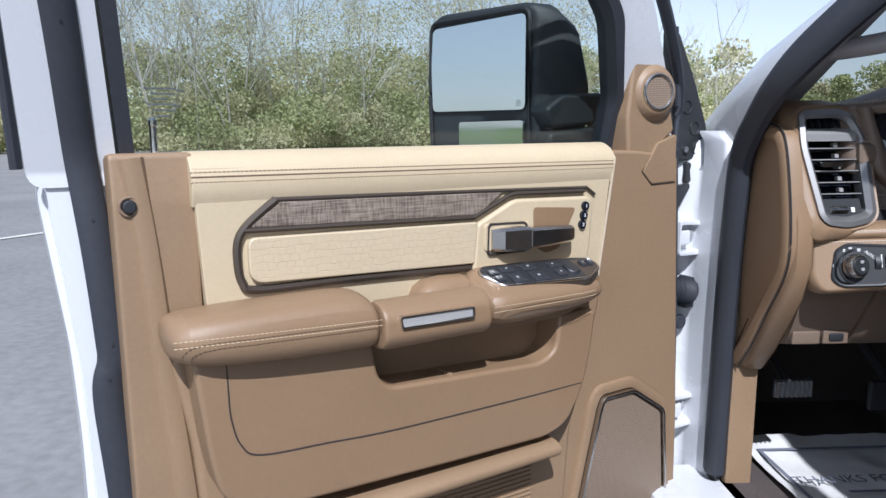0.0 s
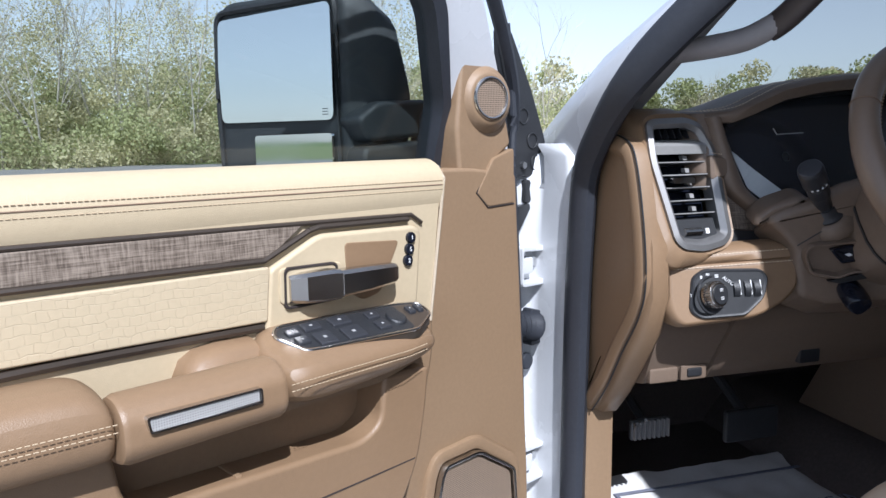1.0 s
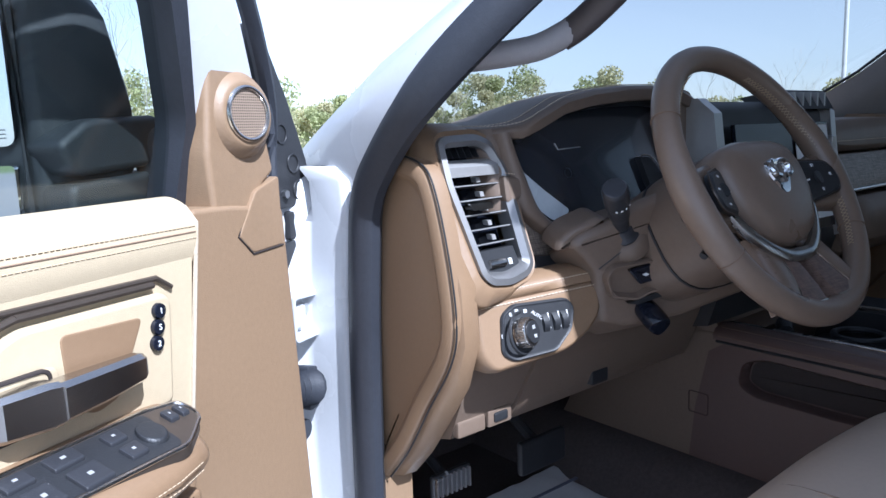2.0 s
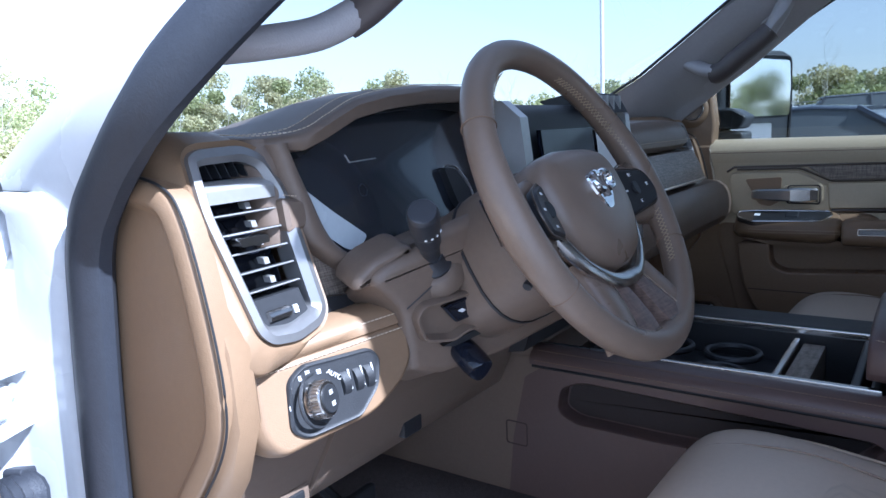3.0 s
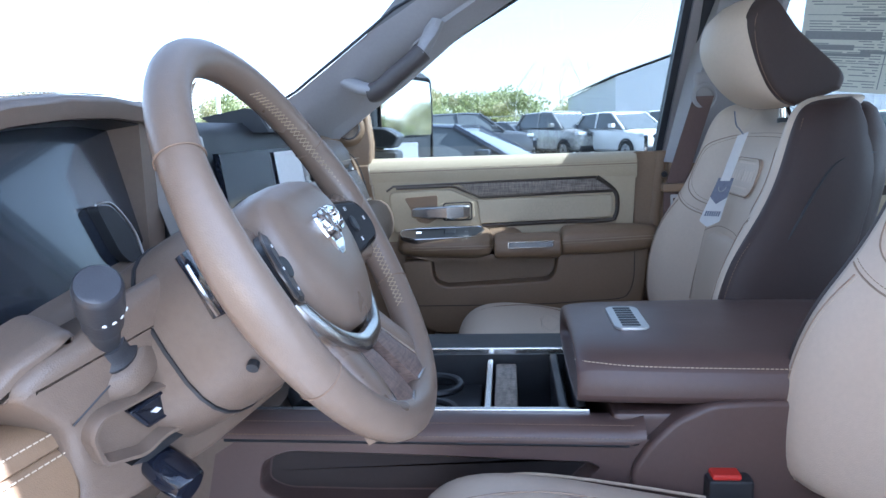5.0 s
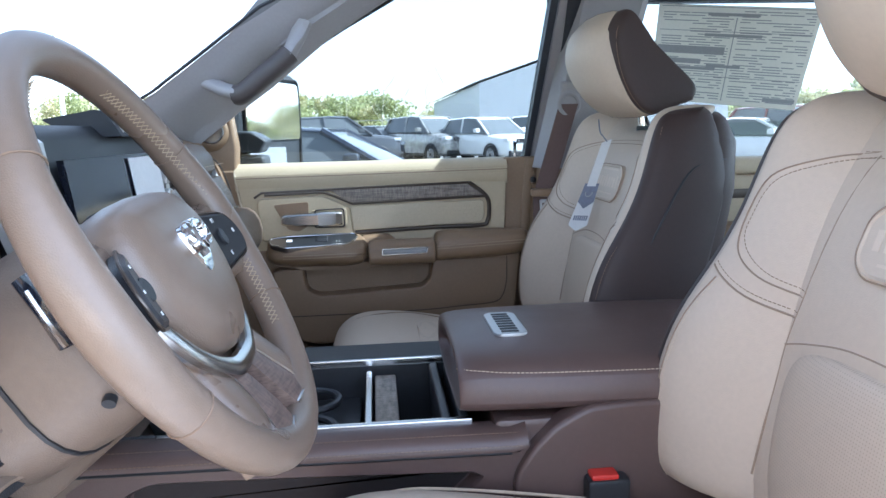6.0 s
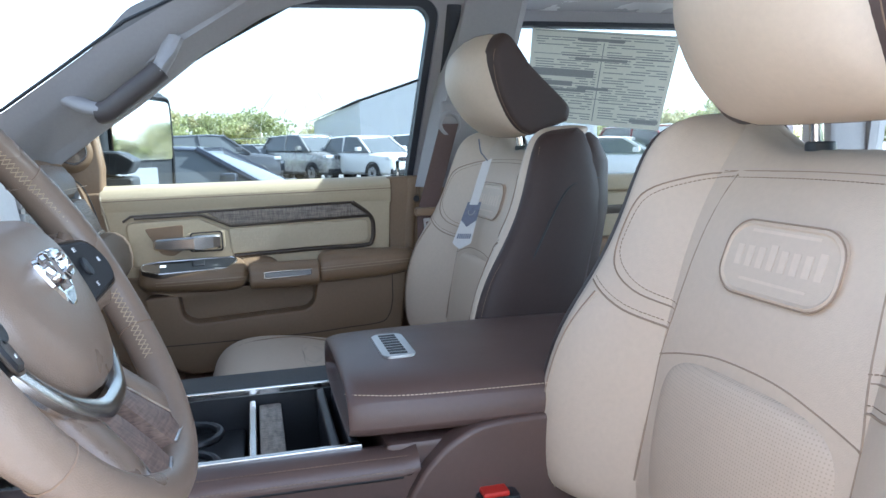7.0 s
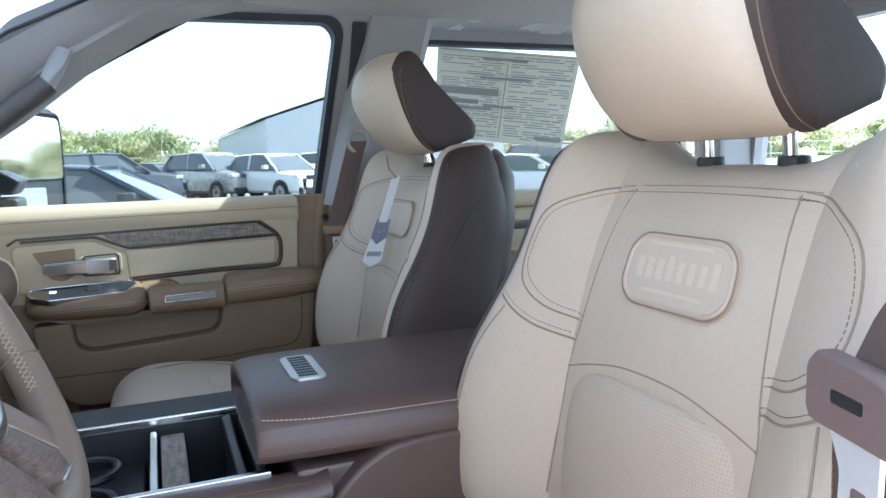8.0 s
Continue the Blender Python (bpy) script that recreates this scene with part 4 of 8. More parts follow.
def pillars(s):
    side = "driver" if s < 0 else "passenger"
    # windshield pillar: white outer steel and grey inner trim over the same five stations
    E1 = ((0.655, 1.00, 1.44), (0.645, 0.79, 1.557), (0.645, 0.665, 1.626), (0.64, 0.56, 1.70), (0.63, 0.42, 1.80), (0.62, 0.25, 1.88), (0.60, 0.02, 1.925))
    S1 = ((0.80, 1.00, 1.43), (0.797, 0.80, 1.533), (0.795, 0.655, 1.602), (0.780, 0.53, 1.66), (0.735, 0.38, 1.745), (0.690, 0.18, 1.860), (0.675, -0.05, 1.915))
    P1 = ((0.812, 0.72, 1.42), (0.812, 0.60, 1.520), (0.808, 0.52, 1.580), (0.795, 0.43, 1.640), (0.745, 0.30, 1.735), (0.695, 0.10, 1.850), (0.685, -0.14, 1.905))
    E2 = ((0.770, 0.76, 1.42), (0.765, 0.64, 1.535), (0.76, 0.52, 1.612), (0.745, 0.40, 1.69), (0.71, 0.26, 1.775), (0.675, 0.08, 1.850), (0.665, -0.16, 1.900))
    if s < 0:
        lean_in = ((0, 0, 0), (0, 0, 0), (0, 0, 0), (-0.035, 0.034, 0.010), (-0.070, 0.044, 0.030), (-0.070, 0.030, 0.015), (-0.070, 0.0, 0.0))
        E1, S1, P1, E2 = ([tuple(a + b for a, b in zip(p, q)) for p, q in zip(L, lean_in)] for L in (E1, S1, P1, E2))
    def at(p, dx=0.0, dy=0.0, dz=0.0):
        return Vector((s * (p[0] + dx), p[1] + dy, p[2] + dz))
    white, grey = [], []
    for e, t, p, q in zip(E1, S1, P1, E2):
        m = at(t).lerp(at(p), 0.5) + Vector((s * 0.012, 0, 0.0))
        white.append([at(t, -0.06, 0, 0.005), at(t), m, at(p), at(p, -0.025), at(t, -0.06, 0, -0.012)])
        n = at(e).lerp(at(q), 0.5) + Vector((-s * 0.012, -0.010, -0.006))
        grey.append([at(e), at(e).lerp(n, 0.5) + Vector((0, -0.008, -0.006)), n, at(q).lerp(n, 0.4) + Vector((-s * 0.004, -0.004, -0.004)), at(q), at(p, -0.022), at(t, -0.05, 0, -0.01)])
    structure(f"a_pillar_{side}", loft(white), PAINT if s < 0 else GREYT, "white painted windshield pillar" if s < 0 else "grey covered windshield pillar", "pillar", 60)
    structure(f"a_pillar_trim_{side}", loft(grey), GREYT, "grey grained windshield pillar trim", "pillar", 60)
    plan = [(0.785, 0.735), (0.818, 0.735), (0.826, 0.745), (0.838, 0.800), (0.852, 0.815), (0.950, 0.835), (0.955, 1.10), (0.785, 1.10)]
    structure(f"hinge_pillar_{side}", loft([[(s * (x - tx * (x > 0.84)), y + (0.05 * ty if y < 1 else 0), z) for x, y in plan] for z, tx, ty in ((0.55, 0, 0), (1.10, 0, 0), (1.30, 0, -0.2), (1.40, 0.01, -0.5), (1.455, 0.04, -0.4), (1.475, 0.08, 0.2))]), PAINT, "white painted hinge pillar", "pillar", 60)
    structure(f"jamb_pressing_{side}", prism(rnd([(0.860, 1.320), (0.925, 1.320), (0.925, 1.385), (0.880, 1.385)], 0.012), 0.822, 0.806, "y", 0.006), PAINT, "pressed panel in the white door jamb", "pillar") if s < 0 else None
    structure(f"windshield_edge_{side}", tube([at(e, -0.002, 0.003, 0.003) for e in E1], 0.004, 6), BLACKP, "black windshield edge seal", "trim")
    seal = smooth([(s * 0.620, 0.05, 1.885), (s * 0.645, 0.225, 1.825), (s * 0.682, 0.364, 1.750), (s * 0.762, 0.464, 1.647), (s * 0.81, 0.55, 1.56), (s * 0.81, 0.645, 1.48), (s * 0.81, 0.68, 1.43), (s * 0.81, 0.692, 1.36), (s * 0.81, 0.705, 1.2), (s * 0.81, 0.716, 0.87), (s * 0.81, 0.715, 0.62)], 6)
    if s < 0:
        structure(f"door_seal_{side}", tube(seal, 0.020, 10, flat=0.026), RUBBER, "black rubber door opening seal", "seal")
    structure(f"kick_panel_{side}", prism(rnd([(0.70, 0.78), (0.70, 1.40), (1.10, 1.45), (1.10, 0.78)], 0.02), s * 0.745, s * 0.795, "x", 0.008), BROWN, "brown kick panel beside the footwell", "trim")
    # B-pillar
    lean = lambda z: -0.205 - 0.20 * (z - 1.44) if z > 1.44 else -0.205
    structure(f"b_pillar_trim_{side}", loft([[(s * (0.735 - 0.17 * max(0, z - 1.5)), lean(z) - 0.03, z), (s * (0.735 - 0.17 * max(0, z - 1.5)), lean(z) - 0.17, z), (s * (0.815 - 0.22 * (z - 1.43)), lean(z) - 0.20, z), (s * (0.815 - 0.22 * (z - 1.43)), lean(z) - 0.01, z)] for z in (1.43, 1.62, 1.78, 1.90)]), GREYT, "grey door pillar trim", "pillar")
    structure(f"b_pillar_lower_{side}", box(s * 0.74, s * 0.82, -0.40, -0.225, 0.78, 1.435, 0.012), BROWN, "dark brown lower door pillar trim", "pillar")
    structure(f"sill_{side}", box(s * 0.76, s * 0.95, -1.45, 0.80, 0.62, 0.80, 0.02), PAINT, "white painted door sill", "sill")
    rr_x = 0.672 if s > 0 else 0.605
    structure(f"roof_rail_{side}", tube([(s * rr_x, -1.45, 1.90), (s * rr_x, -0.3, 1.905), (s * rr_x, 0.0, 1.895), (s * (rr_x - 0.012), 0.15, 1.875)], 0.028, 10, flat=0.026), GREYT, "grey roof rail trim", "trim")
    structure(f"roof_side_{side}", prism([(0.655, 1.905), (0.70, 1.925), (0.90, 1.915), (0.925, 1.89), (0.90, 1.885), (0.70, 1.895)] if s > 0 else [(-0.60, 1.905), (-0.63, 1.925), (-0.82, 1.915), (-0.84, 1.89), (-0.82, 1.885), (-0.63, 1.895)], -1.50, -0.40, "y"), PAINT, "white roof edge over the rear door", "roof")
    if s > 0:
        structure("roof_side_front", prism([(0.655, 1.905), (0.68, 1.930), (0.705, 1.925), (0.712, 1.91), (0.69, 1.900)], -0.40, 0.16, "y"), PAINT, "white roof edge over the front door", "roof")
    structure(f"c_pillar_{side}", box(s * 0.66, s * 0.78, -1.53, -1.36, 1.40, 1.90, 0.02), GREYT, "grey rear corner trim", "pillar")
    structure(f"fender_{side}", loft([[(s * 0.62, y, 1.30 + h), (s * 0.90, y, 1.335 + h), (s * 0.985, y, 1.25 + h), (s * 1.0, y, 0.65), (s * 0.62, y, 0.65)] for y, h in ((1.05, 0.06), (1.4, 0.045), (1.9, 0.02), (2.25, -0.06))]), PAINT, "white front fender", "fender")


both_sides(pillars)
structure("hood", loft([[(-0.80, y, 1.36 + h), (-0.5, y, 1.43 + h), (0, y, 1.44 + h), (0.5, y, 1.43 + h), (0.80, y, 1.36 + h), (0.8, y, 1.2), (-0.8, y, 1.2)] for y, h in ((1.16, 0.0), (1.5, -0.01), (2.0, -0.04), (2.25, -0.12))]), PAINT, "white truck hood", "hood")
structure("cowl", box(-0.80, 0.80, 1.02, 1.20, 1.38, 1.44, 0.01), BLACKP, "black cowl panel under the windshield", "trim")
both_sides(lambda s: structure(f"rear_side_{'driver' if s < 0 else 'passenger'}", box(s * 0.86, s * 0.98, -1.60, -1.38, 0.6, 1.44, 0.02), PAINT, "white rear cab side", "wall"))
rear_glass = structure("driver_side_rear_window", box(-0.80, -0.795, -1.36, -0.42, 1.43, 1.89), SHIELDGLASS, "closed rear window on the driver's side", "window")
structure("driver_side_rear_panel", box(-0.98, -0.80, -1.38, -0.42, 0.6, 1.43, 0.02), PAINT, "white closed rear door on the driver's side", "wall")


def grab_handle(s):
    h = thing("grab_handle", "slate brown leather grab handle on the windshield pillar", "grab handle", group="pillar grab handles")
    if s < 0:
        path = smooth([(-0.642, 0.510, 1.616), (-0.632, 0.470, 1.636), (-0.626, 0.40, 1.684), (-0.63, 0.30, 1.758), (-0.64, 0.22, 1.815)], 7)
        foot = smooth([(-0.712, 0.590, 1.602), (-0.692, 0.550, 1.604), (-0.660, 0.515, 1.611), (-0.636, 0.485, 1.628)], 6)
        r, top = 0.0165, smooth([(-0.632, 0.265, 1.785), (-0.640, 0.21, 1.822), (-0.66, 0.15, 1.86)], 6)
    else:
        path = smooth([(0.672, 0.508, 1.628), (0.655, 0.477, 1.622), (0.648, 0.43, 1.656), (0.648, 0.376, 1.697), (0.655, 0.350, 1.725)], 7)
        foot = smooth([(0.705, 0.575, 1.652), (0.690, 0.551, 1.648), (0.672, 0.515, 1.632), (0.656, 0.480, 1.624)], 6)
        r, top = 0.027, smooth([(0.650, 0.370, 1.703), (0.656, 0.352, 1.735), (0.668, 0.335, 1.775)], 6)
    part("grip", tube(path[5:-5] if s > 0 else path[3:], r, 12, flat=0.0175 if s < 0 else 0.024), GRIPM, h, "slate brown leather grip")
    n = len(foot)
    part("foot", tube(foot, [0.030 - (0.030 - r) * i / (n - 1) for i in range(n)], 12, flat=0.016), GREYT, h, "grey moulded foot", sharp=80)
    part("foot", tube(top, r * 1.05, 10, flat=0.017), GREYT, h)


both_sides(grab_handle)

# ---- dashboard ----
dash = thing("dashboard", "brown leather truck dashboard with stitched top and wood trim", "dashboard")
def pad_sec(x):
    k = max(0.0, (abs(x) - 0.60) / 0.14)       # the pad falls back behind the upright vents
    g = 0.13 if -0.64 < x < -0.235 else 0.0    # and behind the instruments
    return [(x, y, z) for y, z in ((1.06, 1.455), (1.06, 1.475), (0.88, 1.508 - 0.01 * k), (0.68 + 0.03 * k + g, 1.520 - 0.004 * k), (0.620 + 0.05 * k + g, 1.517 - 0.002 * k), (0.595 + 0.06 * k + g, 1.500), (0.66 + 0.02 * k + g, 1.43), (0.90, 1.42))]
part("top_pad", loft([pad_sec(-0.755 + 1.51 * i / 48) for i in range(49)]), DASHB, dash, "brown soft dash top", sharp=60)
for xs, top in (((-0.735, -0.665, -0.648), 1.46), ((-0.648, -0.45, -0.25), 1.335), ((-0.25, 0.2, 0.735), 1.46)):
    part("lower_dash", loft([[(x, y, z) for y, z in ((1.05, top), (0.70, top), (0.66, min(1.38, top - 0.01)), (0.62, 1.315), (0.63, 1.22), (0.68, 1.12), (0.80, 1.07), (1.05, 1.07))] for x in xs]), DASHB, dash)
part("defrost_grille", loft([[(x, y, z) for y, z in ((0.985, 1.488), (1.03, 1.484), (1.03, 1.470), (0.985, 1.470))] for x in (-0.66, 0.0, 0.66)]), BLACKP, dash, "black defrost grille")
# visor over the instruments: a stitched leather slab that swells out of the dash top
TOPZ = [(-0.715, 1.520), (-0.66, 1.517), (-0.625, 1.521), (-0.59, 1.536), (-0.54, 1.556), (-0.48, 1.567), (-0.40, 1.574), (-0.32, 1.576), (-0.26, 1.572), (-0.225, 1.560)]
vis = []
for k, (x, z) in enumerate(TOPZ):
    lip = 0.010 + 0.014 * min(1.0, max(0.0, (x + 0.70) / 0.10))
    yf = 0.640 - 0.065 * min(1.0, max(0.0, (x + 0.715) / 0.09))
    vis.append([(x, y, zz) for y, zz in ((yf + 0.020, z - lip), (yf + 0.004, z - lip + 0.002), (yf, z - 0.007), (yf + 0.006, z - 0.001), (yf + 0.03, z + 0.002), (yf + 0.10, z + 0.001), (0.86, 1.512 + 0.35 * (z - 1.517)), (0.86, 1.48), (yf + 0.08, z - lip - 0.004))])
part("cluster_visor", loft(vis), DASHB, dash, "brown stitched leather visor over the instruments", sharp=60)
vs = smooth([(-0.70, 0.650, 1.5235), (-0.66, 0.612, 1.5195), (-0.62, 0.588, 1.5245), (-0.585, 0.583, 1.5395), (-0.54, 0.583, 1.5575), (-0.48, 0.583, 1.5685), (-0.40, 0.583, 1.5755), (-0.30, 0.583, 1.5775)], 6)
part("visor_stitching", join(stitches(vs), stitches([(p.x, p.y + 0.022, p.z + 0.0015) for p in vs])), THREAD, dash)
# instrument rim and lens, all in one raked plane
IN = [(-0.636, 1.512), (-0.630, 1.485), (-0.620, 1.455), (-0.604, 1.411), (-0.582, 1.389), (-0.558, 1.379), (-0.525, 1.376), (-0.485, 1.385), (-0.43, 1.391), (-0.36, 1.398), (-0.29, 1.404)]
OUT = [(-0.660, 1.510), (-0.655, 1.485), (-0.648, 1.452), (-0.640, 1.412), (-0.619, 1.389), (-0.592, 1.369), (-0.560, 1.355), (-0.52, 1.350), (-0.46, 1.356), (-0.39, 1.364), (-0.29, 1.375)]
RP = lambda x, z, d: Vector((x, 0.565 + 0.2 * (z - 1.37) - d, z))
rin, rout = smooth([(x, 0, z) for x, z in IN], 5), smooth([(x, 0, z) for x, z in OUT], 5)
tub = bmesh.new()
rows = [[tub.verts.new(RP(p.x * (1 - f) + q.x * f, p.z * (1 - f) + q.z * f, d)) for p, q in zip(rin, rout)] for f, d in ((-0.10, -0.018), (0.0, -0.004), (0.12, 0.002), (0.35, 0.008), (0.65, 0.009), (0.9, 0.004), (1.02, -0.006), (1.08, -0.030))]
for A, B in zip(rows, rows[1:]):
    for k in range(len(A) - 1):
        tub.faces.new((A[k], A[k + 1], B[k + 1], B[k]))
bmesh.ops.recalc_face_normals(tub, faces=tub.faces[:])
part("cluster_rim", tub, DASHB, dash, "brown rim round the instruments", sharp=60)
LZ = lambda x, z, d: Vector((x, 0.580 + 0.25 * (z - 1.37) - d, z))
lens_o = [(p.x - 0.006, p.z - 0.004) for p in rin] + [(-0.262, 1.42), (-0.250, 1.50), (-0.262, 1.548), (-0.32, 1.556), (-0.40, 1.554), (-0.48, 1.546), (-0.54, 1.535), (-0.59, 1.520)]
cl = part("cluster_screen", loft([[LZ(x, z, -0.005) for x, z in lens_o], [LZ(x, z, 0.0) for x, z in lens_o]]), LENSM, dash, "glossy dark instrument cluster lens")
part("cluster_roof", loft([[(x, y, z) for y, z in ((0.585, zz - 0.024), (0.66, zz - 0.034), (0.66, zz - 0.02), (0.60, zz - 0.012))] for x, zz in ((-0.628, 1.519), (-0.59, 1.536), (-0.54, 1.556), (-0.48, 1.567), (-0.40, 1.574), (-0.32, 1.576), (-0.25, 1.570))]), BLACKP, dash)
# the lens corner's bright reflection, put in as a thin pale sheet
GLINT = rnd([(-0.612, 1.462), (-0.575, 1.432), (-0.527, 1.398), (-0.548, 1.383), (-0.568, 1.388), (-0.590, 1.404)], 0.006)
part("lens_reflection", loft([[LZ(x, z, d) for x, z in GLINT] for d in (0.0006, 0.0016)]), GLINTM, cl, "pale painted reflection on the lens corner")
part("lens_mark", tube([LZ(-0.531, 1.493, 0.001), LZ(-0.526, 1.484, 0.001), LZ(-0.477, 1.486, 0.001)], 0.0009, 6), SILVER, cl, "thin silver chevron in the lens")
part("gauge_hub", tube([LZ(-0.514 + 0.007 * math.cos(a), 1.45 + 0.007 * math.sin(a), 0.0006) for a in (2 * math.pi * i / 20 for i in range(20))], 0.0008, 6, closed=True), BLACKP, cl)
part("cluster_end", loft([[(x, y, z) for x, z in rnd([(-0.268, 1.36), (-0.228, 1.37), (-0.222, 1.565), (-0.262, 1.575)], 0.01)] for y in (0.585, 0.70)]), DASHB, dash)
bl = part("cluster_blade", loft([[LZ(x, z, d) for x, z in rnd([(-0.352, 1.466), (-0.325, 1.463), (-0.302, 1.434), (-0.298, 1.400), (-0.325, 1.402), (-0.338, 1.415)], 0.008)] for d in (0.0, 0.012)]), BLACKP, dash, "dark trim blade beside the instruments")
part("blade_edge", tube(smooth([LZ(-0.352, 1.467, 0.012), LZ(-0.325, 1.465, 0.013), LZ(-0.301, 1.434, 0.013), LZ(-0.297, 1.402, 0.012)], 6), 0.0016, 8), CHROME, bl)
# between vent and rim: the pad's soft end with a stitched tab, wood below
part("pad_end", loft([[(x, y, z) for x, y in ((-0.690, 0.68), (-0.680, 0.600 + q), (-0.660, 0.588 + q), (-0.644, 0.590 + q), (-0.638, 0.602 + q), (-0.636, 0.68))] for z, q in ((1.516, 0.016), (1.495, 0.006), (1.46, -0.002), (1.43, -0.006), (1.405, -0.004))]), DASHB, dash, "brown leather pad end", sharp=60)
part("pad_tab", loft([[(x, y + 0.15 * (z - 1.44), z) for x, z in rnd(P, 0.006)] for P, y in (([(-0.664, 1.420), (-0.636, 1.424), (-0.632, 1.452), (-0.664, 1.456)], 0.60), ([(-0.664, 1.420), (-0.636, 1.424), (-0.632, 1.452), (-0.664, 1.456)], 0.576), ([(-0.660, 1.424), (-0.640, 1.427), (-0.637, 1.449), (-0.660, 1.452)], 0.572))]), DASHB, dash)
part("tab_stitching", stitches([(-0.662, 0.5775, 1.459), (-0.634, 0.5775, 1.455)], up=(0, 1, 0)), THREAD, dash)


def vent(root, s):
    """An upright air vent with chrome surround, slats and a thumbwheel; s: the side."""
    lean = lambda x, z, d: (s * x, 0.575 + 0.38 * (z - 1.42) + 0.1 * (0.70 - x) - d, z)
    V = part("air_vent", bmesh.new(), BLACKP, root, "upright black air vent")
    o = rnd([(0.762, 1.503), (0.748, 1.509), (0.690, 1.511), (0.664, 1.500), (0.648, 1.466), (0.648, 1.343), (0.662, 1.330), (0.700, 1.323), (0.735, 1.328), (0.747, 1.340), (0.765, 1.45)], 0.012)
    i1, i2 = shrink(o, 0.008), shrink(o, 0.015)
    def skin(loops):
        return loft([[lean(x, z, d) for x, z in L] for L, d in loops], caps=False)
    w = rnd([(0.770, 1.506), (0.752, 1.517), (0.688, 1.518), (0.662, 1.506), (0.646, 1.468), (0.640, 1.343), (0.648, 1.322), (0.695, 1.305), (0.750, 1.300), (0.776, 1.320), (0.780, 1.45)], 0.012)
    part("vent_surround", skin([(shrink(w, -0.010), -0.09), (shrink(w, -0.008), -0.03), (shrink(w, -0.002), -0.012), (shrink(w, 0.003), -0.002), (shrink(o, -0.006), 0.007), (o, 0.004)]), BROWNL, root, "tan leather vent surround", sharp=70)
    part("vent_frame", skin([(o, 0.0), (o, 0.010), (i1, 0.012), (i2, 0.004), (i2, -0.02)]), VENTF, V, "satin silver vent frame")
    part("vent_cavity", loft([[lean(x, z, -0.030) for x, z in i2], [lean(x, z, -0.034) for x, z in i2]]), GLOSSB, V)
    for z in (1.446, 1.428, 1.410, 1.392, 1.374):
        part("slat", loft([[lean(x, z + h, d) for d, h in ((0.0, 0.0016), (0.0, -0.0010), (-0.024, -0.0055), (-0.024, -0.0035))] for x in (0.664, 0.752)]), BLACKP, V)
        part("slat_edge", tube([lean(0.665, z + 0.0003, 0.0006), lean(0.751, z + 0.0003, 0.0006)], 0.0009, 6), SILVER, V)
        part("slat_clip", loft([[lean(0.693 + dx, z + dz, d) for dx, dz in ((0, 0.003), (0.007, 0.003), (0.007, 0.009), (0, 0.009))] for d in (-0.004, -0.014)]), SILVER, V)
    part("vent_tab", loft([[lean(x, z, d) for x, z in rnd([(0.695, 1.417), (0.734, 1.417), (0.734, 1.425), (0.695, 1.425)], 0.004)] for d in (-0.004, 0.010)]), BRIGHT, V, "chrome vent tab")
    part("vent_brow", loft([[lean(x, z, d) for z, d in ((1.458, 0.006), (1.470, 0.010), (1.478, 0.002), (1.478, -0.015), (1.458, -0.015))] for x in (0.664, 0.755)]), SILVER, V, "grey vent crossbar")
    for k in range(6):
        x = 0.680 + 0.012 * k
        part("vent_fin", loft([[lean(x + dx, 1.480, d), lean(x + dx + 0.004, 1.498, d)] + [lean(x + dx + 0.0055, 1.498, d), lean(x + dx + 0.0015, 1.480, d)] for dx, d in ((0, -0.006), (0, -0.020))]), BLACKP, V)
    part("vent_foot", loft([[lean(x, z, d) for z, d in ((1.338, 0.002), (1.366, -0.002), (1.366, -0.02), (1.338, -0.02))] for x in (0.668, 0.742)]), BLACKP, V)
    part("thumbwheel", loft([[lean(x, z, d) for z, d in ((1.345, 0.001), (1.346, 0.005), (1.350, 0.007), (1.354, 0.005), (1.355, 0.001))] for x in (0.695, 0.724)]), DARKCH, V, "ribbed silver thumbwheel")
    for x in (0.685, 0.737):
        part("vent_mark", loft([[lean(x + dx, z, d) for dx, z in ((-0.003, 1.346), (0.003, 1.346), (0.003, 1.353), (-0.003, 1.353))] for d in (0.001, 0.0032)]), WHITEI, V)


vent(dash, -1)
vent(dash, 1)


def end_strip(s):
    """The narrow upright strip that frames the dash's outer end from the vent to the knee."""
    rows = [(1.508, 0.640, 0.780), (1.46, 0.590, 0.790), (1.40, 0.560, 0.792), (1.33, 0.534, 0.793), (1.26, 0.530, 0.793), (1.20, 0.552, 0.792), (1.14, 0.596, 0.789), (1.08, 0.644, 0.785), (1.035, 0.690, 0.780)]
    return loft([[(s * x, y, z) for x, y in ((xo - 0.045, y0 + 0.06), (xo - 0.043, y0 + 0.006), (xo - 0.034, y0 - 0.003), (xo - 0.012, y0 - 0.002), (xo - 0.002, y0 + 0.012), (xo, y0 + 0.05), (xo, 0.86), (xo - 0.045, 0.86))] for z, y0, xo in rows])


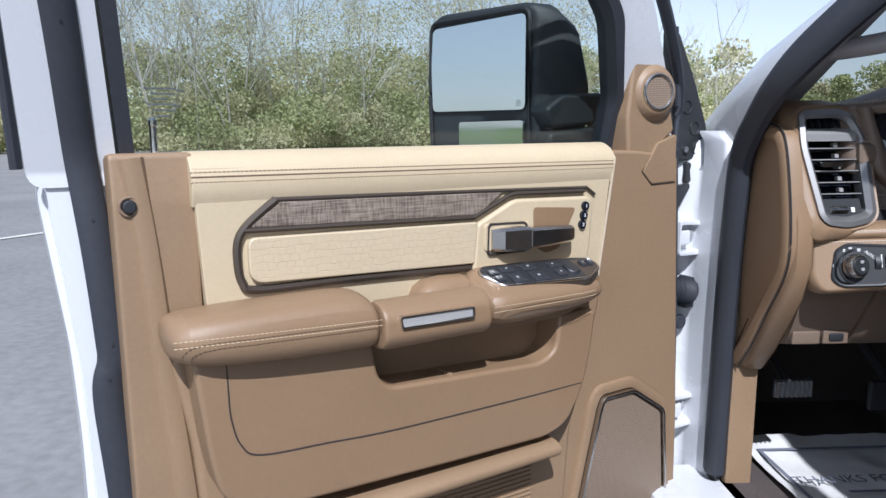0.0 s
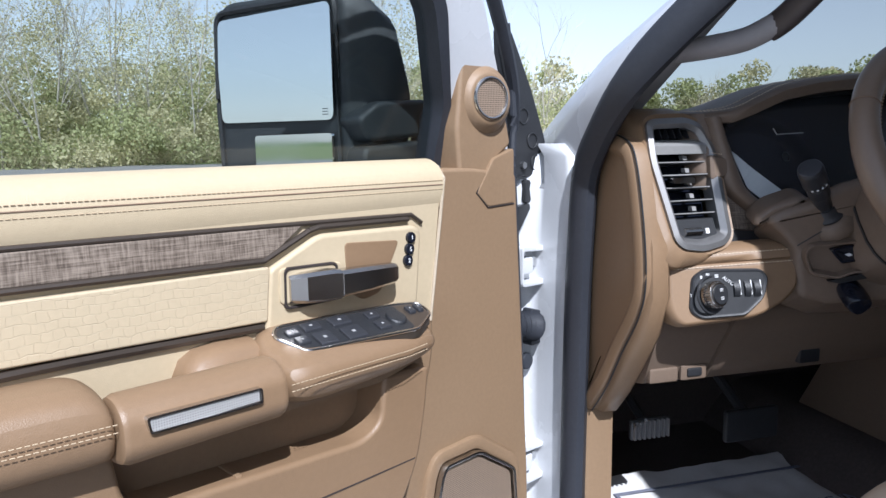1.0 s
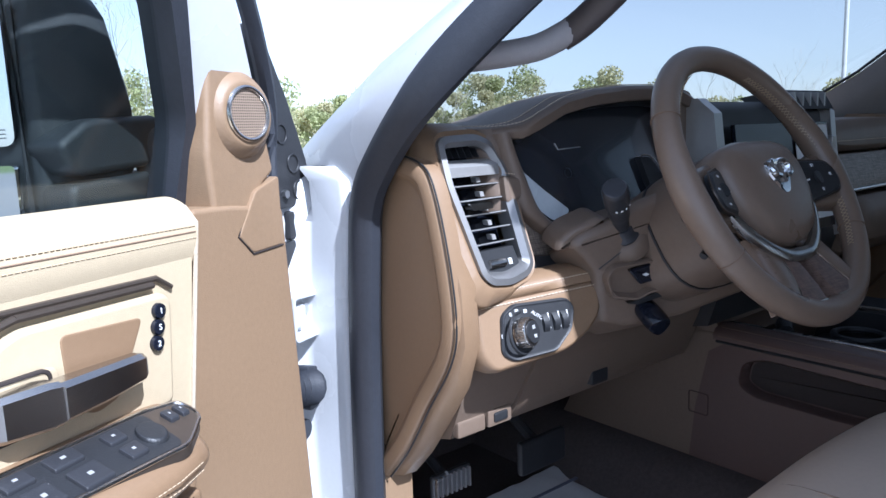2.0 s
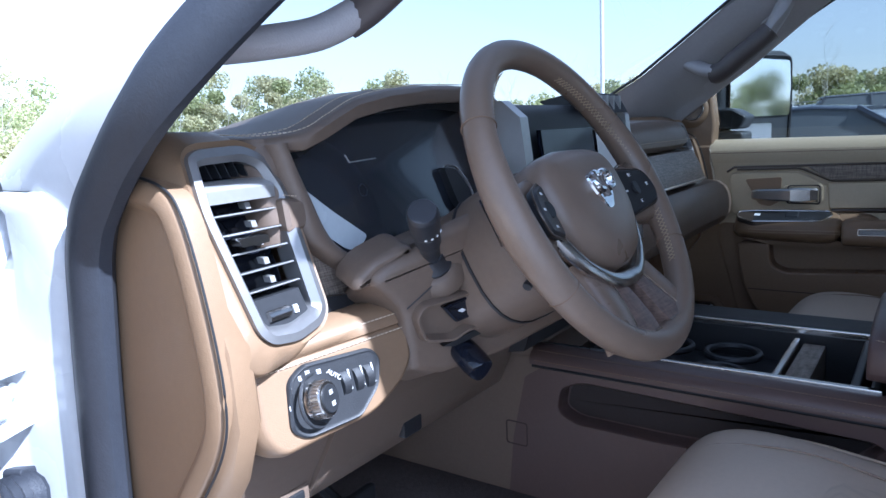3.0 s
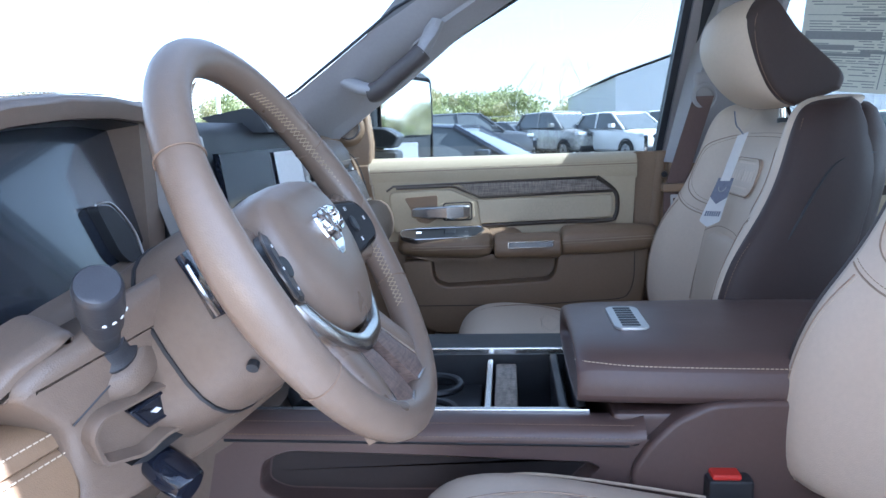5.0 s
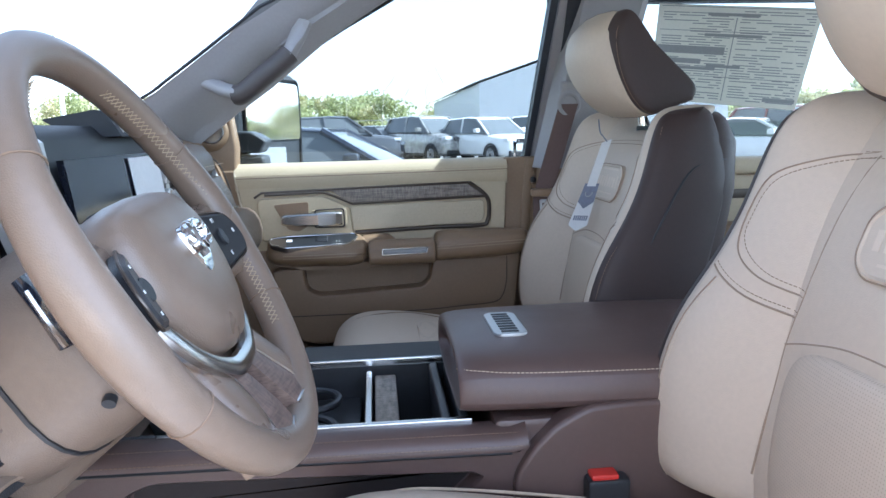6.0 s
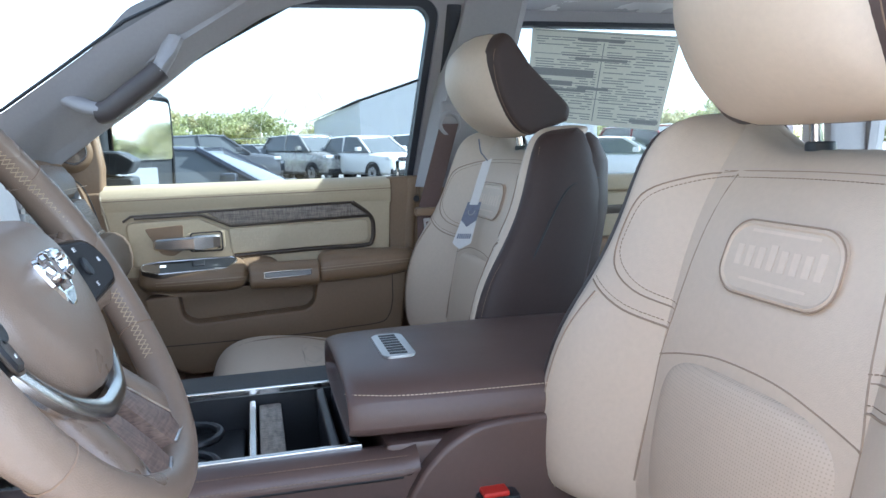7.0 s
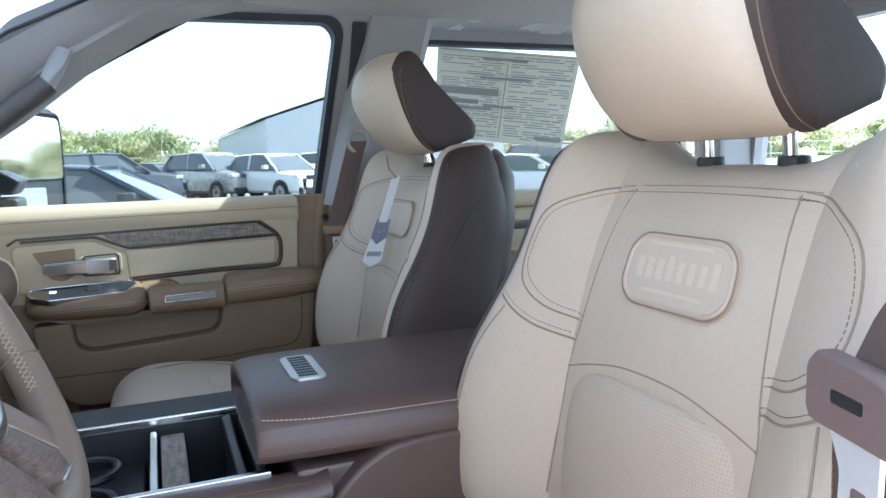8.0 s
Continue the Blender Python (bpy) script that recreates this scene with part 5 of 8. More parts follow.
for s in (-1, 1):
    part("end_strip", end_strip(s), BROWNL, dash, "brown dash end strip", sharp=50)
    gap = smooth([(s * 0.790, 0.660, 1.492), (s * 0.792, 0.592, 1.480), (s * 0.793, 0.562, 1.452), (s * 0.793, 0.538, 1.368), (s * 0.793, 0.528, 1.288), (s * 0.793, 0.542, 1.236), (s * 0.792, 0.590, 1.168), (s * 0.790, 0.640, 1.096), (s * 0.788, 0.690, 1.040)], 6)
    lid_o = [(p.y + 0.004, p.z) for p in gap] + [(0.86, 1.04), (0.86, 1.492)]
    part("end_lid", loft([[(s * x, y, z) for y, z in L] for L, x in ((lid_o, 0.770), (lid_o, 0.791), (shrink(lid_o, 0.004), 0.796), (shrink(lid_o, 0.016), 0.799), (shrink(lid_o, 0.022), 0.796), (shrink(lid_o, 0.030), 0.789))]), BROWNL, dash, "brown side fuse cover with raised rim", sharp=60)
    part("lid_gap", tube(gap, 0.0013, 6), BLACKP, dash)

# headlamp switch panel
LP = lambda x, z, d: (x, 0.527 - 0.25 * (x + 0.698) + 0.25 * (z - 1.264) - d, z)
def plate_on(fn, pts, layers):
    return loft([[fn(x, z, d) for x, z in (shrink(pts, k) if k else pts)] for k, d in layers])
hb_o = rnd([(-0.753, 1.304), (-0.69, 1.307), (-0.563, 1.314), (-0.565, 1.270), (-0.590, 1.246), (-0.630, 1.226), (-0.740, 1.214), (-0.755, 1.240)], 0.016)
part("lamp_panel", plate_on(LP, hb_o, [(-0.004, -0.09), (-0.003, -0.020), (0.0, -0.008), (0.004, 0.0), (0.010, 0.004)]), BROWNL, dash, "tan leather headlamp switch surround", sharp=60)
hb = rnd([(-0.719, 1.286), (-0.701, 1.298), (-0.622, 1.297), (-0.613, 1.285), (-0.622, 1.257), (-0.650, 1.233), (-0.712, 1.229), (-0.727, 1.240)], 0.008)
sw = part("lamp_switch", plate_on(LP, hb, [(0, 0.0), (0, 0.0065), (0.002, 0.0085), (0.005, 0.0065)]), BLACKP, dash, "black headlamp switch plate")
kn = Vector((0.243, -0.97, 0.24)).normalized()
kc = Vector(LP(-0.695, 1.262, 0.006))
part("knob_dish", ring(kc + kn * 0.001, kn, 0.026, 0.002, 32, 6), BLACKP, sw)
part("knob", disc(kc, kn, 0.0190, 0.017, 40, 0.003, r2=0.0175), DARKCH, sw, "ribbed silver headlamp knob")
part("knob_face", disc(kc + kn * 0.0158, kn, 0.0140, 0.003, 28, 0.001), BLACKP, sw)
def lamp_words(text, size, x, z, turn=0):
    words(text, size, Matrix.Translation(LP(x, z, 0.0078)) @ pose(0, 0, 0, 76, 0, -14) @ pose(0, 0, 0, 0, 0, turn), WHITEI, "lettering", sw)
lamp_words("AUTO", 0.0065, -0.670, 1.281, -38)
for x, z, w in ((-0.706, 1.2865, 0.003), (-0.697, 1.2895, 0.0045), (-0.685, 1.288, 0.0045), (-0.7215, 1.262, 0.0035)):
    for k in (-1, 0, 1):
        part("lamp_mark", loft([[LP(x + i * w / 2, z + k * 0.0016 + j * 0.0004, dd) for i, j in ((-1, -1), (1, -1), (1, 1), (-1, 1))] for dd in (0.0066, 0.0074)]), WHITEI, sw)
ke = kn.cross(Vector((0, 0, 1))).normalized()
ku = ke.cross(kn)
for v in (0.006, -0.0055):
    for k in (-1, 0, 1):
        c0 = kc + kn * 0.0198 + ku * (v + 0.0016 * k)
        part("knob_mark", tube([c0 - ke * 0.003, c0 + ke * 0.003], 0.0004, 4), WHITEI, sw)
for k in range(30):
    a = 2 * math.pi * k / 30
    rad = ke * math.cos(a) + ku * math.sin(a)
    part("knob_rib", tube([kc + rad * 0.0188 + kn * 0.003, kc + rad * 0.0180 + kn * 0.0145], 0.0007, 4), DARKCH, sw)
for x in (-0.660, -0.645, -0.632):
    part("dimmer_wheel", loft([[LP(x + dx, z, d) for z, d in ((1.256, 0.004), (1.262, 0.010), (1.270, 0.012), (1.278, 0.010), (1.283, 0.004))] for dx in (-0.004, 0.004)]), BLACKP, sw, "ribbed dimmer wheel")
    part("lamp_mark", loft([[LP(x + 0.0062 + i * 0.0007, z, dd) for i, z in ((-1, 1.262), (1, 1.262), (1, 1.282), (-1, 1.282))] for dd in (0.0066, 0.0074)]), WHITEI, sw)
ls = [LP(x, 1.300 + 0.06 * (x + 0.749), 0.0055) for x in (-0.748, -0.69, -0.63, -0.572)]
part("lamp_stitching", join(stitches([(x, y, z - 0.003) for x, y, z in ls], up=(0, 1, 0)), stitches([(x, y + 0.0065, z + 0.0125) for x, y, z in ls], up=(0, 1, 0))), THREAD, dash)
def shelf_sec(x):
    yf, ze = LP(x, 1.300 + 0.06 * (x + 0.749), 0)[1], 1.300 + 0.06 * (x + 0.749) + 0.006
    return [(x, y, z) for y, z in ((yf - 0.002, ze - 0.004), (yf + 0.001, ze + 0.006), (yf + 0.010, ze + 0.013), (yf + 0.028, ze + 0.018), (0.572, 1.329), (0.62, 1.332), (0.64, 1.25), (0.58, 1.25))]
part("lamp_shelf", loft([shelf_sec(x) for x in (-0.752, -0.74, -0.70, -0.66, -0.62, -0.58, -0.566)] + [[(-0.556, y + 0.006, z - 0.004) for x, y, z in shelf_sec(-0.56)]]), BROWNL, dash, "tan leather shelf over the lamp switch", sharp=60)
WP = lambda x, z, d: (x, 0.571 + 0.3 * (z - 1.35) - d, z)
wo = [(-0.650, 1.415), (-0.650, 1.343), (-0.548, 1.335), (-0.528, 1.362), (-0.56, 1.368), (-0.62, 1.40)]
part("wood_strip", loft([[WP(x, z, d) for x, z in wo] for d in (-0.02, 0.0)]), WOOD, dash, "grey walnut dash strip")
so = [(-0.655, 1.350), (-0.655, 1.329), (-0.552, 1.327), (-0.546, 1.337)]
part("wood_rail", loft([[WP(x, z, d) for x, z in so] for d in (-0.01, 0.007)]), BLACKP, dash, "black strip under the wood")
part("wood_rail_edge", tube([WP(-0.655, 1.3505, 0.007), WP(-0.546, 1.3375, 0.007)], 0.0010, 6), DARKBZ, dash)
# knee panels with brake release and data port cover
knee = lambda x: [(x, y, z) for y, z in ((0.572, 1.232), (0.560, 1.218), (0.568, 1.19), (0.592, 1.135), (0.604, 1.108), (0.64, 1.098), (0.66, 1.24))]
part("knee_panel", loft([[(x + 0.30 * max(0, 1.215 - z) * -1 * 0.6, y, z) for x, y, z in knee(-0.618)], knee(-0.50), knee(-0.40), knee(-0.20)]), DASHB, dash, "brown knee panel", sharp=60)
part("side_knee_panel", loft([[(x, y + 0.004, z) for x, y, z in knee(-0.745)], [(x + 0.30 * max(0, 1.215 - z) * -1 * 0.6, y + 0.004, z) for x, y, z in knee(-0.622)]]), DASHB, dash, "brown outer knee panel", sharp=60)
part("release_lever", box(-0.742, -0.692, 0.594, 0.630, 1.110, 1.134, 0.004), DASHB, dash)
part("brake_release", box(-0.688, -0.642, 0.594, 0.630, 1.110, 1.136, 0.004), DASHB, dash)
part("release_recess", box(-0.678, -0.652, 0.591, 0.606, 1.116, 1.130, 0.003), BLACKP, dash)
part("port_cover", box(-0.475, -0.435, 0.588, 0.612, 1.118, 1.142, 0.004), BLACKP, dash)
# centre stack and screen
part("screen_console", loft([[(x, y, z) for y, z in ((0.62, 1.548), (0.575, 1.55), (0.555, 1.53), (0.515, 1.28), (0.55, 1.17), (0.66, 1.15), (0.70, 1.52))] for x in (-0.215, -0.19, 0.15, 0.19)]), BLACKP, dash, "black centre stack")
part("stack_frame", loft([[(x, y, z) for y, z in ((0.63, 1.552), (0.565, 1.555), (0.535, 1.53), (0.505, 1.29), (0.53, 1.28), (0.60, 1.5))] for x in (-0.236, -0.212)]), SILVER, dash, "silver stack edge")
part("stack_frame", loft([[(x, y, z) for y, z in ((0.63, 1.552), (0.565, 1.555), (0.535, 1.53), (0.505, 1.29), (0.53, 1.28), (0.60, 1.5))] for x in (0.185, 0.205)]), SILVER, dash)
scr = part("centre_screen", loft([[(x, y + d, z) for x, y, z in ((-0.18, 0.512, 1.31), (0.16, 0.512, 1.31), (0.16, 0.538, 1.51), (-0.18, 0.538, 1.51))] for d in (0.0, -0.008)]), GLOSSB, dash, "tall glossy centre touchscreen")
sg = part("screen_film", loft([[(x, y + d, z) for x, y, z in ((0.02, 0.5035, 1.33), (0.15, 0.5035, 1.33), (0.15, 0.527, 1.505), (0.02, 0.527, 1.505))] for d in (0.0, -0.0015)]), WHITEI, dash, "pale protective sheet on the screen")
part("stack_vent", loft([[(x, y, z) for y, z in ((0.57, 1.572), (0.555, 1.57), (0.535, 1.535), (0.60, 1.535), (0.64, 1.56))] for x in (0.03, 0.20)]), BLACKP, dash, "small upper centre vent")
for k in range(5):
    part("stack_slat", box(0.045 + 0.03 * k, 0.050 + 0.03 * k, 0.538, 0.55, 1.54, 1.566), SILVER, dash)
for k in range(5):
    part("side_button", box(0.163, 0.180, 0.505 + 0.003 * k, 0.525 + 0.003 * k, 1.33 + 0.032 * k, 1.355 + 0.032 * k, 0.003), SILVER, dash)
# passenger side of the dash: stitched roll, wood, glove boxes
part("passenger_roll", loft([[(x, y, z) for y, z in ((0.60, 1.522), (0.555, 1.518), (0.535, 1.49), (0.53, 1.455), (0.54, 1.445), (0.62, 1.44))] for x in (0.205, 0.35, 0.5, 0.645)]), DASHB, dash, "brown leather roll", sub=1)
part("upper_glovebox", loft([[(x, y, z) for y, z in ((0.58, 1.445), (0.535, 1.442), (0.515, 1.405), (0.505, 1.375), (0.56, 1.37))] for x in (0.205, 0.35, 0.5, 0.645)]), WOOD, dash, "grey walnut upper glove box lid")
part("chrome_line", tube([(0.205, 0.503, 1.372), (0.645, 0.503, 1.372)], 0.004, 8), CHROME, dash)
part("lower_glovebox", loft([[(x, y, z) for y, z in ((0.56, 1.368), (0.492, 1.362), (0.468, 1.335), (0.462, 1.27), (0.50, 1.235), (0.60, 1.22))] for x in (0.205, 0.22, 0.5, 0.76, 0.775)]), DASHB, dash, "brown lower glove box", sub=1)
part("roll_stitching", stitches([(0.21, 0.5285, 1.470), (0.645, 0.5285, 1.470)], up=(0, 1, 0)), THREAD, dash)

# ---- steering column and wheel ----
WC, TILT = Vector((-0.4236, 0.3499, 1.4411)), radians(29.2)
WAX = Vector((0, -math.cos(TILT), math.sin(TILT)))      # out of the wheel, towards the driver
WUP = Vector((0, math.sin(TILT), math.cos(TILT)))
def W(x, u, d):
    """A place on the wheel: x to the right, u up its face, d out of its face."""
    return WC + Vector((1, 0, 0)) * x + WUP * u + WAX * d
col = thing("steering_column", "brown plastic steering column shroud with stalk", "steering column")
def col_loop(d, rx, ru, off=0.0):
    return [W(rx * math.copysign(abs(math.cos(a)) ** 0.7, math.cos(a)), off + ru * math.copysign(abs(math.sin(a)) ** 0.7, math.sin(a)), d) for a in (2 * math.pi * i / 28 for i in range(28))]
part("shroud", loft([col_loop(-0.048, 0.066, 0.058, -0.012), col_loop(-0.052, 0.088, 0.072, -0.014), col_loop(-0.070, 0.098, 0.080, -0.016), col_loop(-0.105, 0.100, 0.082, -0.018), col_loop(-0.17, 0.096, 0.080, -0.02)]), DASHB, col, "brown column shroud", sharp=60)
slot = part("shroud_slot", tube(smooth([(-0.524, 0.424, 1.444), (-0.526, 0.410, 1.422), (-0.524, 0.398, 1.396)], 5), 0.0075, 8, flat=0.004, up=(1, 0, 0)), GLOSSB, col)
part("slot_trim", tube(smooth([(-0.528, 0.419, 1.436), (-0.5295, 0.407, 1.414), (-0.528, 0.398, 1.397)], 5), 0.0022, 6), CHROME, slot)
part("shroud_screw", disc(W(-0.089, -0.062, -0.068), (-0.85, 0, -0.5), 0.005, 0.006, 14), BLACKP, col)
part("shroud_gap", loft([col_loop(-0.1185, 0.1012, 0.0832, -0.0185), col_loop(-0.1215, 0.1012, 0.0832, -0.0185)]), BLACKP, col)
CP = lambda x, z, d: Vector((x, 0.466 - 0.444 * (x + 0.52) - 0.189 * (z - 1.32), z)) + Vector((-0.40, -0.90, -0.17)) * d
CO = rnd([(-0.620, 1.360), (-0.618, 1.371), (-0.604, 1.381), (-0.576, 1.391), (-0.545, 1.414), (-0.49, 1.432), (-0.40, 1.43), (-0.36, 1.36), (-0.36, 1.275), (-0.45, 1.248), (-0.528, 1.239), (-0.566, 1.251), (-0.575, 1.280), (-0.584, 1.323), (-0.600, 1.342)], 0.008)
part("column_collar", loft([[CP(x, z, d) for x, z in L] for L, d in (([(x, z - 0.05) for x, z in CO], -0.09), (CO, -0.012), (shrink(CO, 0.0015), -0.007), (shrink(CO, 0.004), -0.0035), (shrink(CO, 0.008), -0.001), (shrink(CO, 0.013), 0.0))]), DASHB, col, "brown lower column cover", sharp=75)
FL = rnd([(-0.634, 1.352), (-0.633, 1.368), (-0.618, 1.384), (-0.585, 1.398), (-0.570, 1.392), (-0.590, 1.376), (-0.612, 1.356)], 0.007)
part("collar_flap", loft([[CP(x, z, d) for x, z in L] for L, d in ((FL, -0.06), (FL, -0.020), (shrink(FL, 0.0015), -0.014), (shrink(FL, 0.004), -0.0105), (shrink(FL, 0.007), -0.009))]), DASHB, col, "rolled trim behind the stalk", sharp=75)
part("collar_seam", tube([CP(x, z, 0.0003) for x, z in ((-0.580, 1.330), (-0.553, 1.352), (-0.536, 1.362), (-0.498, 1.366))], 0.0008, 6), BLACKP, col)
st_a, st_b = Vector((-0.542, 0.482, 1.376)), Vector((-0.606, 0.444, 1.434))
sd = (st_b - st_a).normalized()
part("stalk_boot", tube([st_a - sd * t for t in (0.018, 0.012, 0.007, 0.003, 0.0)], [0.038, 0.036, 0.032, 0.028, 0.023], 32), DASHB, col, "brown stalk collar", sharp=70)
part("stalk_seal", tube([st_a - sd * 0.002, st_a + sd * 0.003, st_a + sd * 0.007, st_a + sd * 0.016], [0.0225, 0.0215, 0.0165, 0.0125], 28), STALKM, col, "black flared stalk base")
stalk = part("stalk", tube([st_a - sd * 0.01, st_a + sd * 0.03, st_a + sd * 0.045], [0.0105, 0.0108, 0.0128], 20), STALKM, col, "black turn signal stalk")
part("stalk_knob", tube([st_a + sd * t for t in (0.045, 0.047, 0.066, 0.067, 0.070, 0.071, 0.098, 0.103, 0.105)], [0.0130, 0.0140, 0.0143, 0.0134, 0.0134, 0.0160, 0.0164, 0.0156, 0.0140], 28), STALKM, stalk)
for k in range(4):
    a = radians(200 + 22 * k)
    e1 = sd.cross(Vector((0, 0, 1))).normalized()
    e2 = e1.cross(sd)
    c = st_a + sd * 0.0755 + (e1 * math.cos(a) + e2 * math.sin(a)) * 0.0167
    part("stalk_mark", disc(c, e1 * math.cos(a) + e2 * math.sin(a), 0.0016, 0.0006, 8), WHITEI, stalk)
tb = rnd([(-0.575, 1.320), (-0.568, 1.335), (-0.509, 1.343), (-0.470, 1.334), (-0.440, 1.302), (-0.470, 1.291), (-0.508, 1.294), (-0.526, 1.284), (-0.562, 1.291)], 0.008)
part("switch_bezel", loft([[CP(x, z, d) for x, z in L] for L, d in ((tb, -0.005), (tb, 0.008), (shrink(tb, 0.002), 0.012), (shrink(tb, 0.0045), 0.0115), (shrink(tb, 0.0075), 0.001))]), DASHB, col, "brown switch pocket", sharp=60)
tw_o = rnd([(-0.543, 1.327), (-0.5115, 1.3365), (-0.494, 1.313), (-0.525, 1.307)], 0.003)
tp = part("tow_switch", loft([[CP(x, z, d) for x, z in L] for L, d in ((tw_o, 0.0), (tw_o, 0.008), (shrink(tw_o, 0.002), 0.0095), (shrink(tw_o, 0.004), 0.008))]), GLOSSB, col, "square black tow switch")
part("switch_mark", loft([[CP(x, z, d) for x, z in ((-0.5245, 1.3205), (-0.5195, 1.3228), (-0.5150, 1.3200), (-0.5190, 1.3178))] for d in (0.0082, 0.0088)]), WHITEI, tp)
part("key_slot", loft([[CP(x, z, d) for x, z in ((-0.537, 1.281), (-0.486, 1.297), (-0.477, 1.290), (-0.523, 1.278))] for d in (0.0, 0.0078)]), BLACKP, col)
kq = CP(-0.507, 1.268, 0)
kd = Vector((-0.25, -0.80, -0.45)).normalized()
part("key_socket", tube([kq - kd * 0.004, kq + kd * 0.010, kq + kd * 0.026, kq + kd * 0.036, kq + kd * 0.039], [0.016, 0.0185, 0.0185, 0.0155, 0.010], 18, flat=0.014), GLOSSB, col, "black key socket")

wheel = thing("steering_wheel", "brown leather steering wheel with chrome spoke trim", "steering wheel")
rim_pts = [W(0.1791 * math.cos(a), 0.1791 * math.sin(a), 0) for a in (2 * math.pi * i / 96 for i in range(96))]
rr = [0.0165 + 0.0025 * max(0, math.cos(2 * math.pi * i / 96 * 2 - 0.2)) ** 4 for i in range(96)]
part("rim", tube(rim_pts, rr, 16, closed=True, up=WAX), WHEELM, wheel, "brown leather wheel rim", sharp=80)
for a in (151, 29, 209, -29):
    c, r = math.cos(radians(a)), math.sin(radians(a))
    tdir = WUP * c - Vector((1, 0, 0)) * r
    part("rim_seam", ring(W(0.1791 * c, 0.1791 * r, 0), tdir, 0.0172, 0.0007, 20, 5), THREADD, wheel)
HD = -0.020      # the hub lies below the rim plane
def hub_loop(d, k):
    pts = rnd([(-0.092 * k, 0.020 * k), (-0.078 * k, 0.046 * k), (-0.04 * k, 0.056 * k), (0.04 * k, 0.056 * k), (0.078 * k, 0.046 * k), (0.092 * k, 0.020 * k), (0.086 * k, -0.030 * k), (0.055 * k, -0.074 * k), (0.018 * k, -0.090 * k), (-0.018 * k, -0.090 * k), (-0.055 * k, -0.074 * k), (-0.086 * k, -0.030 * k)], 0.02 * k)
    return [W(x * 1.06, u - 0.012 * (1 - k), d + HD) for x, u in pts]
part("airbag_cover", loft([hub_loop(-0.030, 0.96), hub_loop(0.004, 1.0), hub_loop(0.018, 0.98), hub_loop(0.027, 0.91), hub_loop(0.033, 0.74), hub_loop(0.036, 0.45), hub_loop(0.037, 0.1)]), WHEELM, wheel, "brown airbag cover", sharp=80)
part("hub_back", loft([col_loop(-0.055, 0.070, 0.060, -0.012), col_loop(-0.03, 0.085, 0.07, -0.012)]), BLACKP, wheel)
for s in (-1, 1):
    part("spoke", loft([[W(s * x, u, d) for u, d in ((h + w, 0.0 + q), (h + w * 0.8, 0.005 + q), (h - w * 0.8, 0.005 + q), (h - w, 0.0 + q), (h - w, -0.020 + q), (h + w, -0.020 + q))] for x, h, w, q in ((0.06, -0.010, 0.046, -0.016), (0.10, -0.008, 0.040, -0.014), (0.14, -0.012, 0.036, -0.006), (0.172, -0.010, 0.044, 0.0))]), WHEELM, wheel, "brown upper spoke", sharp=60)
    V = lambda x, u, d: W(x, u, d - 0.012 + 0.32 * max(0.0, abs(x) - 0.092))
    po = rnd([(0.092, -0.040), (0.150, -0.034), (0.156, -0.012), (0.146, 0.010), (0.094, 0.022)], 0.010)
    sp = part("switch_pad", loft([[V(s * x, u, d) for x, u in L] for L, d in ((po, 0.0), (po, 0.008), (shrink(po, 0.003), 0.0105))]), BLACKP, wheel, "black thumb switch pad")
    part("pad_frame", tube([V(s * x, u, 0.007) for x, u in shrink(po, -0.0015)], 0.0013, 6, closed=True), DARKBZ, sp)
    part("pad_button", disc(V(s * 0.120, -0.010, 0.0095), WAX, 0.009, 0.003, 20, 0.001), BLACKP, sp)
    for dx, du, txt in ((0, 0.008, "SET+"), (0, -0.028, "SET-"), (0.022, -0.010, "RES"), (-0.020, -0.010, "CNC")):
        if s > 0 and txt != "CNC":
            words(txt, 0.0062, Matrix.Translation(V(0.120 + dx, du, 0.0107)) @ Matrix(((1, 0, 0), (0, WUP.y, WUP.z), (0, WAX.y, WAX.z))).transposed().to_4x4(), WHITEI, "lettering", sp)
        else:
            part("pad_mark", loft([[V(s * 0.120 + dx + i * 0.004, du + j * 0.0012, d) for i, j in ((-1, -1), (1, -1), (1, 1), (-1, 1))] for d in (0.0104, 0.0112)]), WHITEI, sp)
    # lower spokes: a leather arm outside, a veneered plate with a bright lip inside
    part("lower_spoke", loft([[W(s * (x + dx), u, d + q) for dx, d in ((0.024, 0.000), (0.015, 0.008), (-0.012, 0.007), (-0.018, -0.002), (-0.016, -0.020), (0.022, -0.020))] for x, u, q in ((0.050, -0.066, -0.020), (0.056, -0.095, -0.014), (0.066, -0.130, -0.004), (0.078, -0.162, 0.0))]), WHEELM, wheel, "brown lower spoke", sharp=60)
    plate = [[W(s * (x + dx), u, d + q + 0.004) for dx, d in ((w, 0.006), (0.0, 0.009), (-w, 0.006), (-w, -0.012), (w, -0.012))] for x, w, u, q in ((0.026, 0.014, -0.100, -0.018), (0.030, 0.019, -0.122, -0.012), (0.036, 0.024, -0.146, -0.006), (0.044, 0.028, -0.164, -0.002))]
    si = part("spoke_insert", loft(plate), WHEELW, wheel, "satin brown veneer spoke plate", sharp=60)
    part("insert_lip", tube([Vector(L[0]) for L in plate] + [Vector(plate[-1][1]), Vector(plate[-1][2])], 0.0020, 6), CHROME, si)
    part("hub_band", tube(smooth([W(s * 0.104, 0.002, -0.012), W(s * 0.101, -0.030, -0.010), W(s * 0.074, -0.072, -0.008), W(s * 0.034, -0.099, -0.006), W(s * 0.0, -0.103, -0.006)], 8), 0.0100, 10, flat=0.007, up=WAX), DARKCH, wheel, "dark chrome band round the hub")
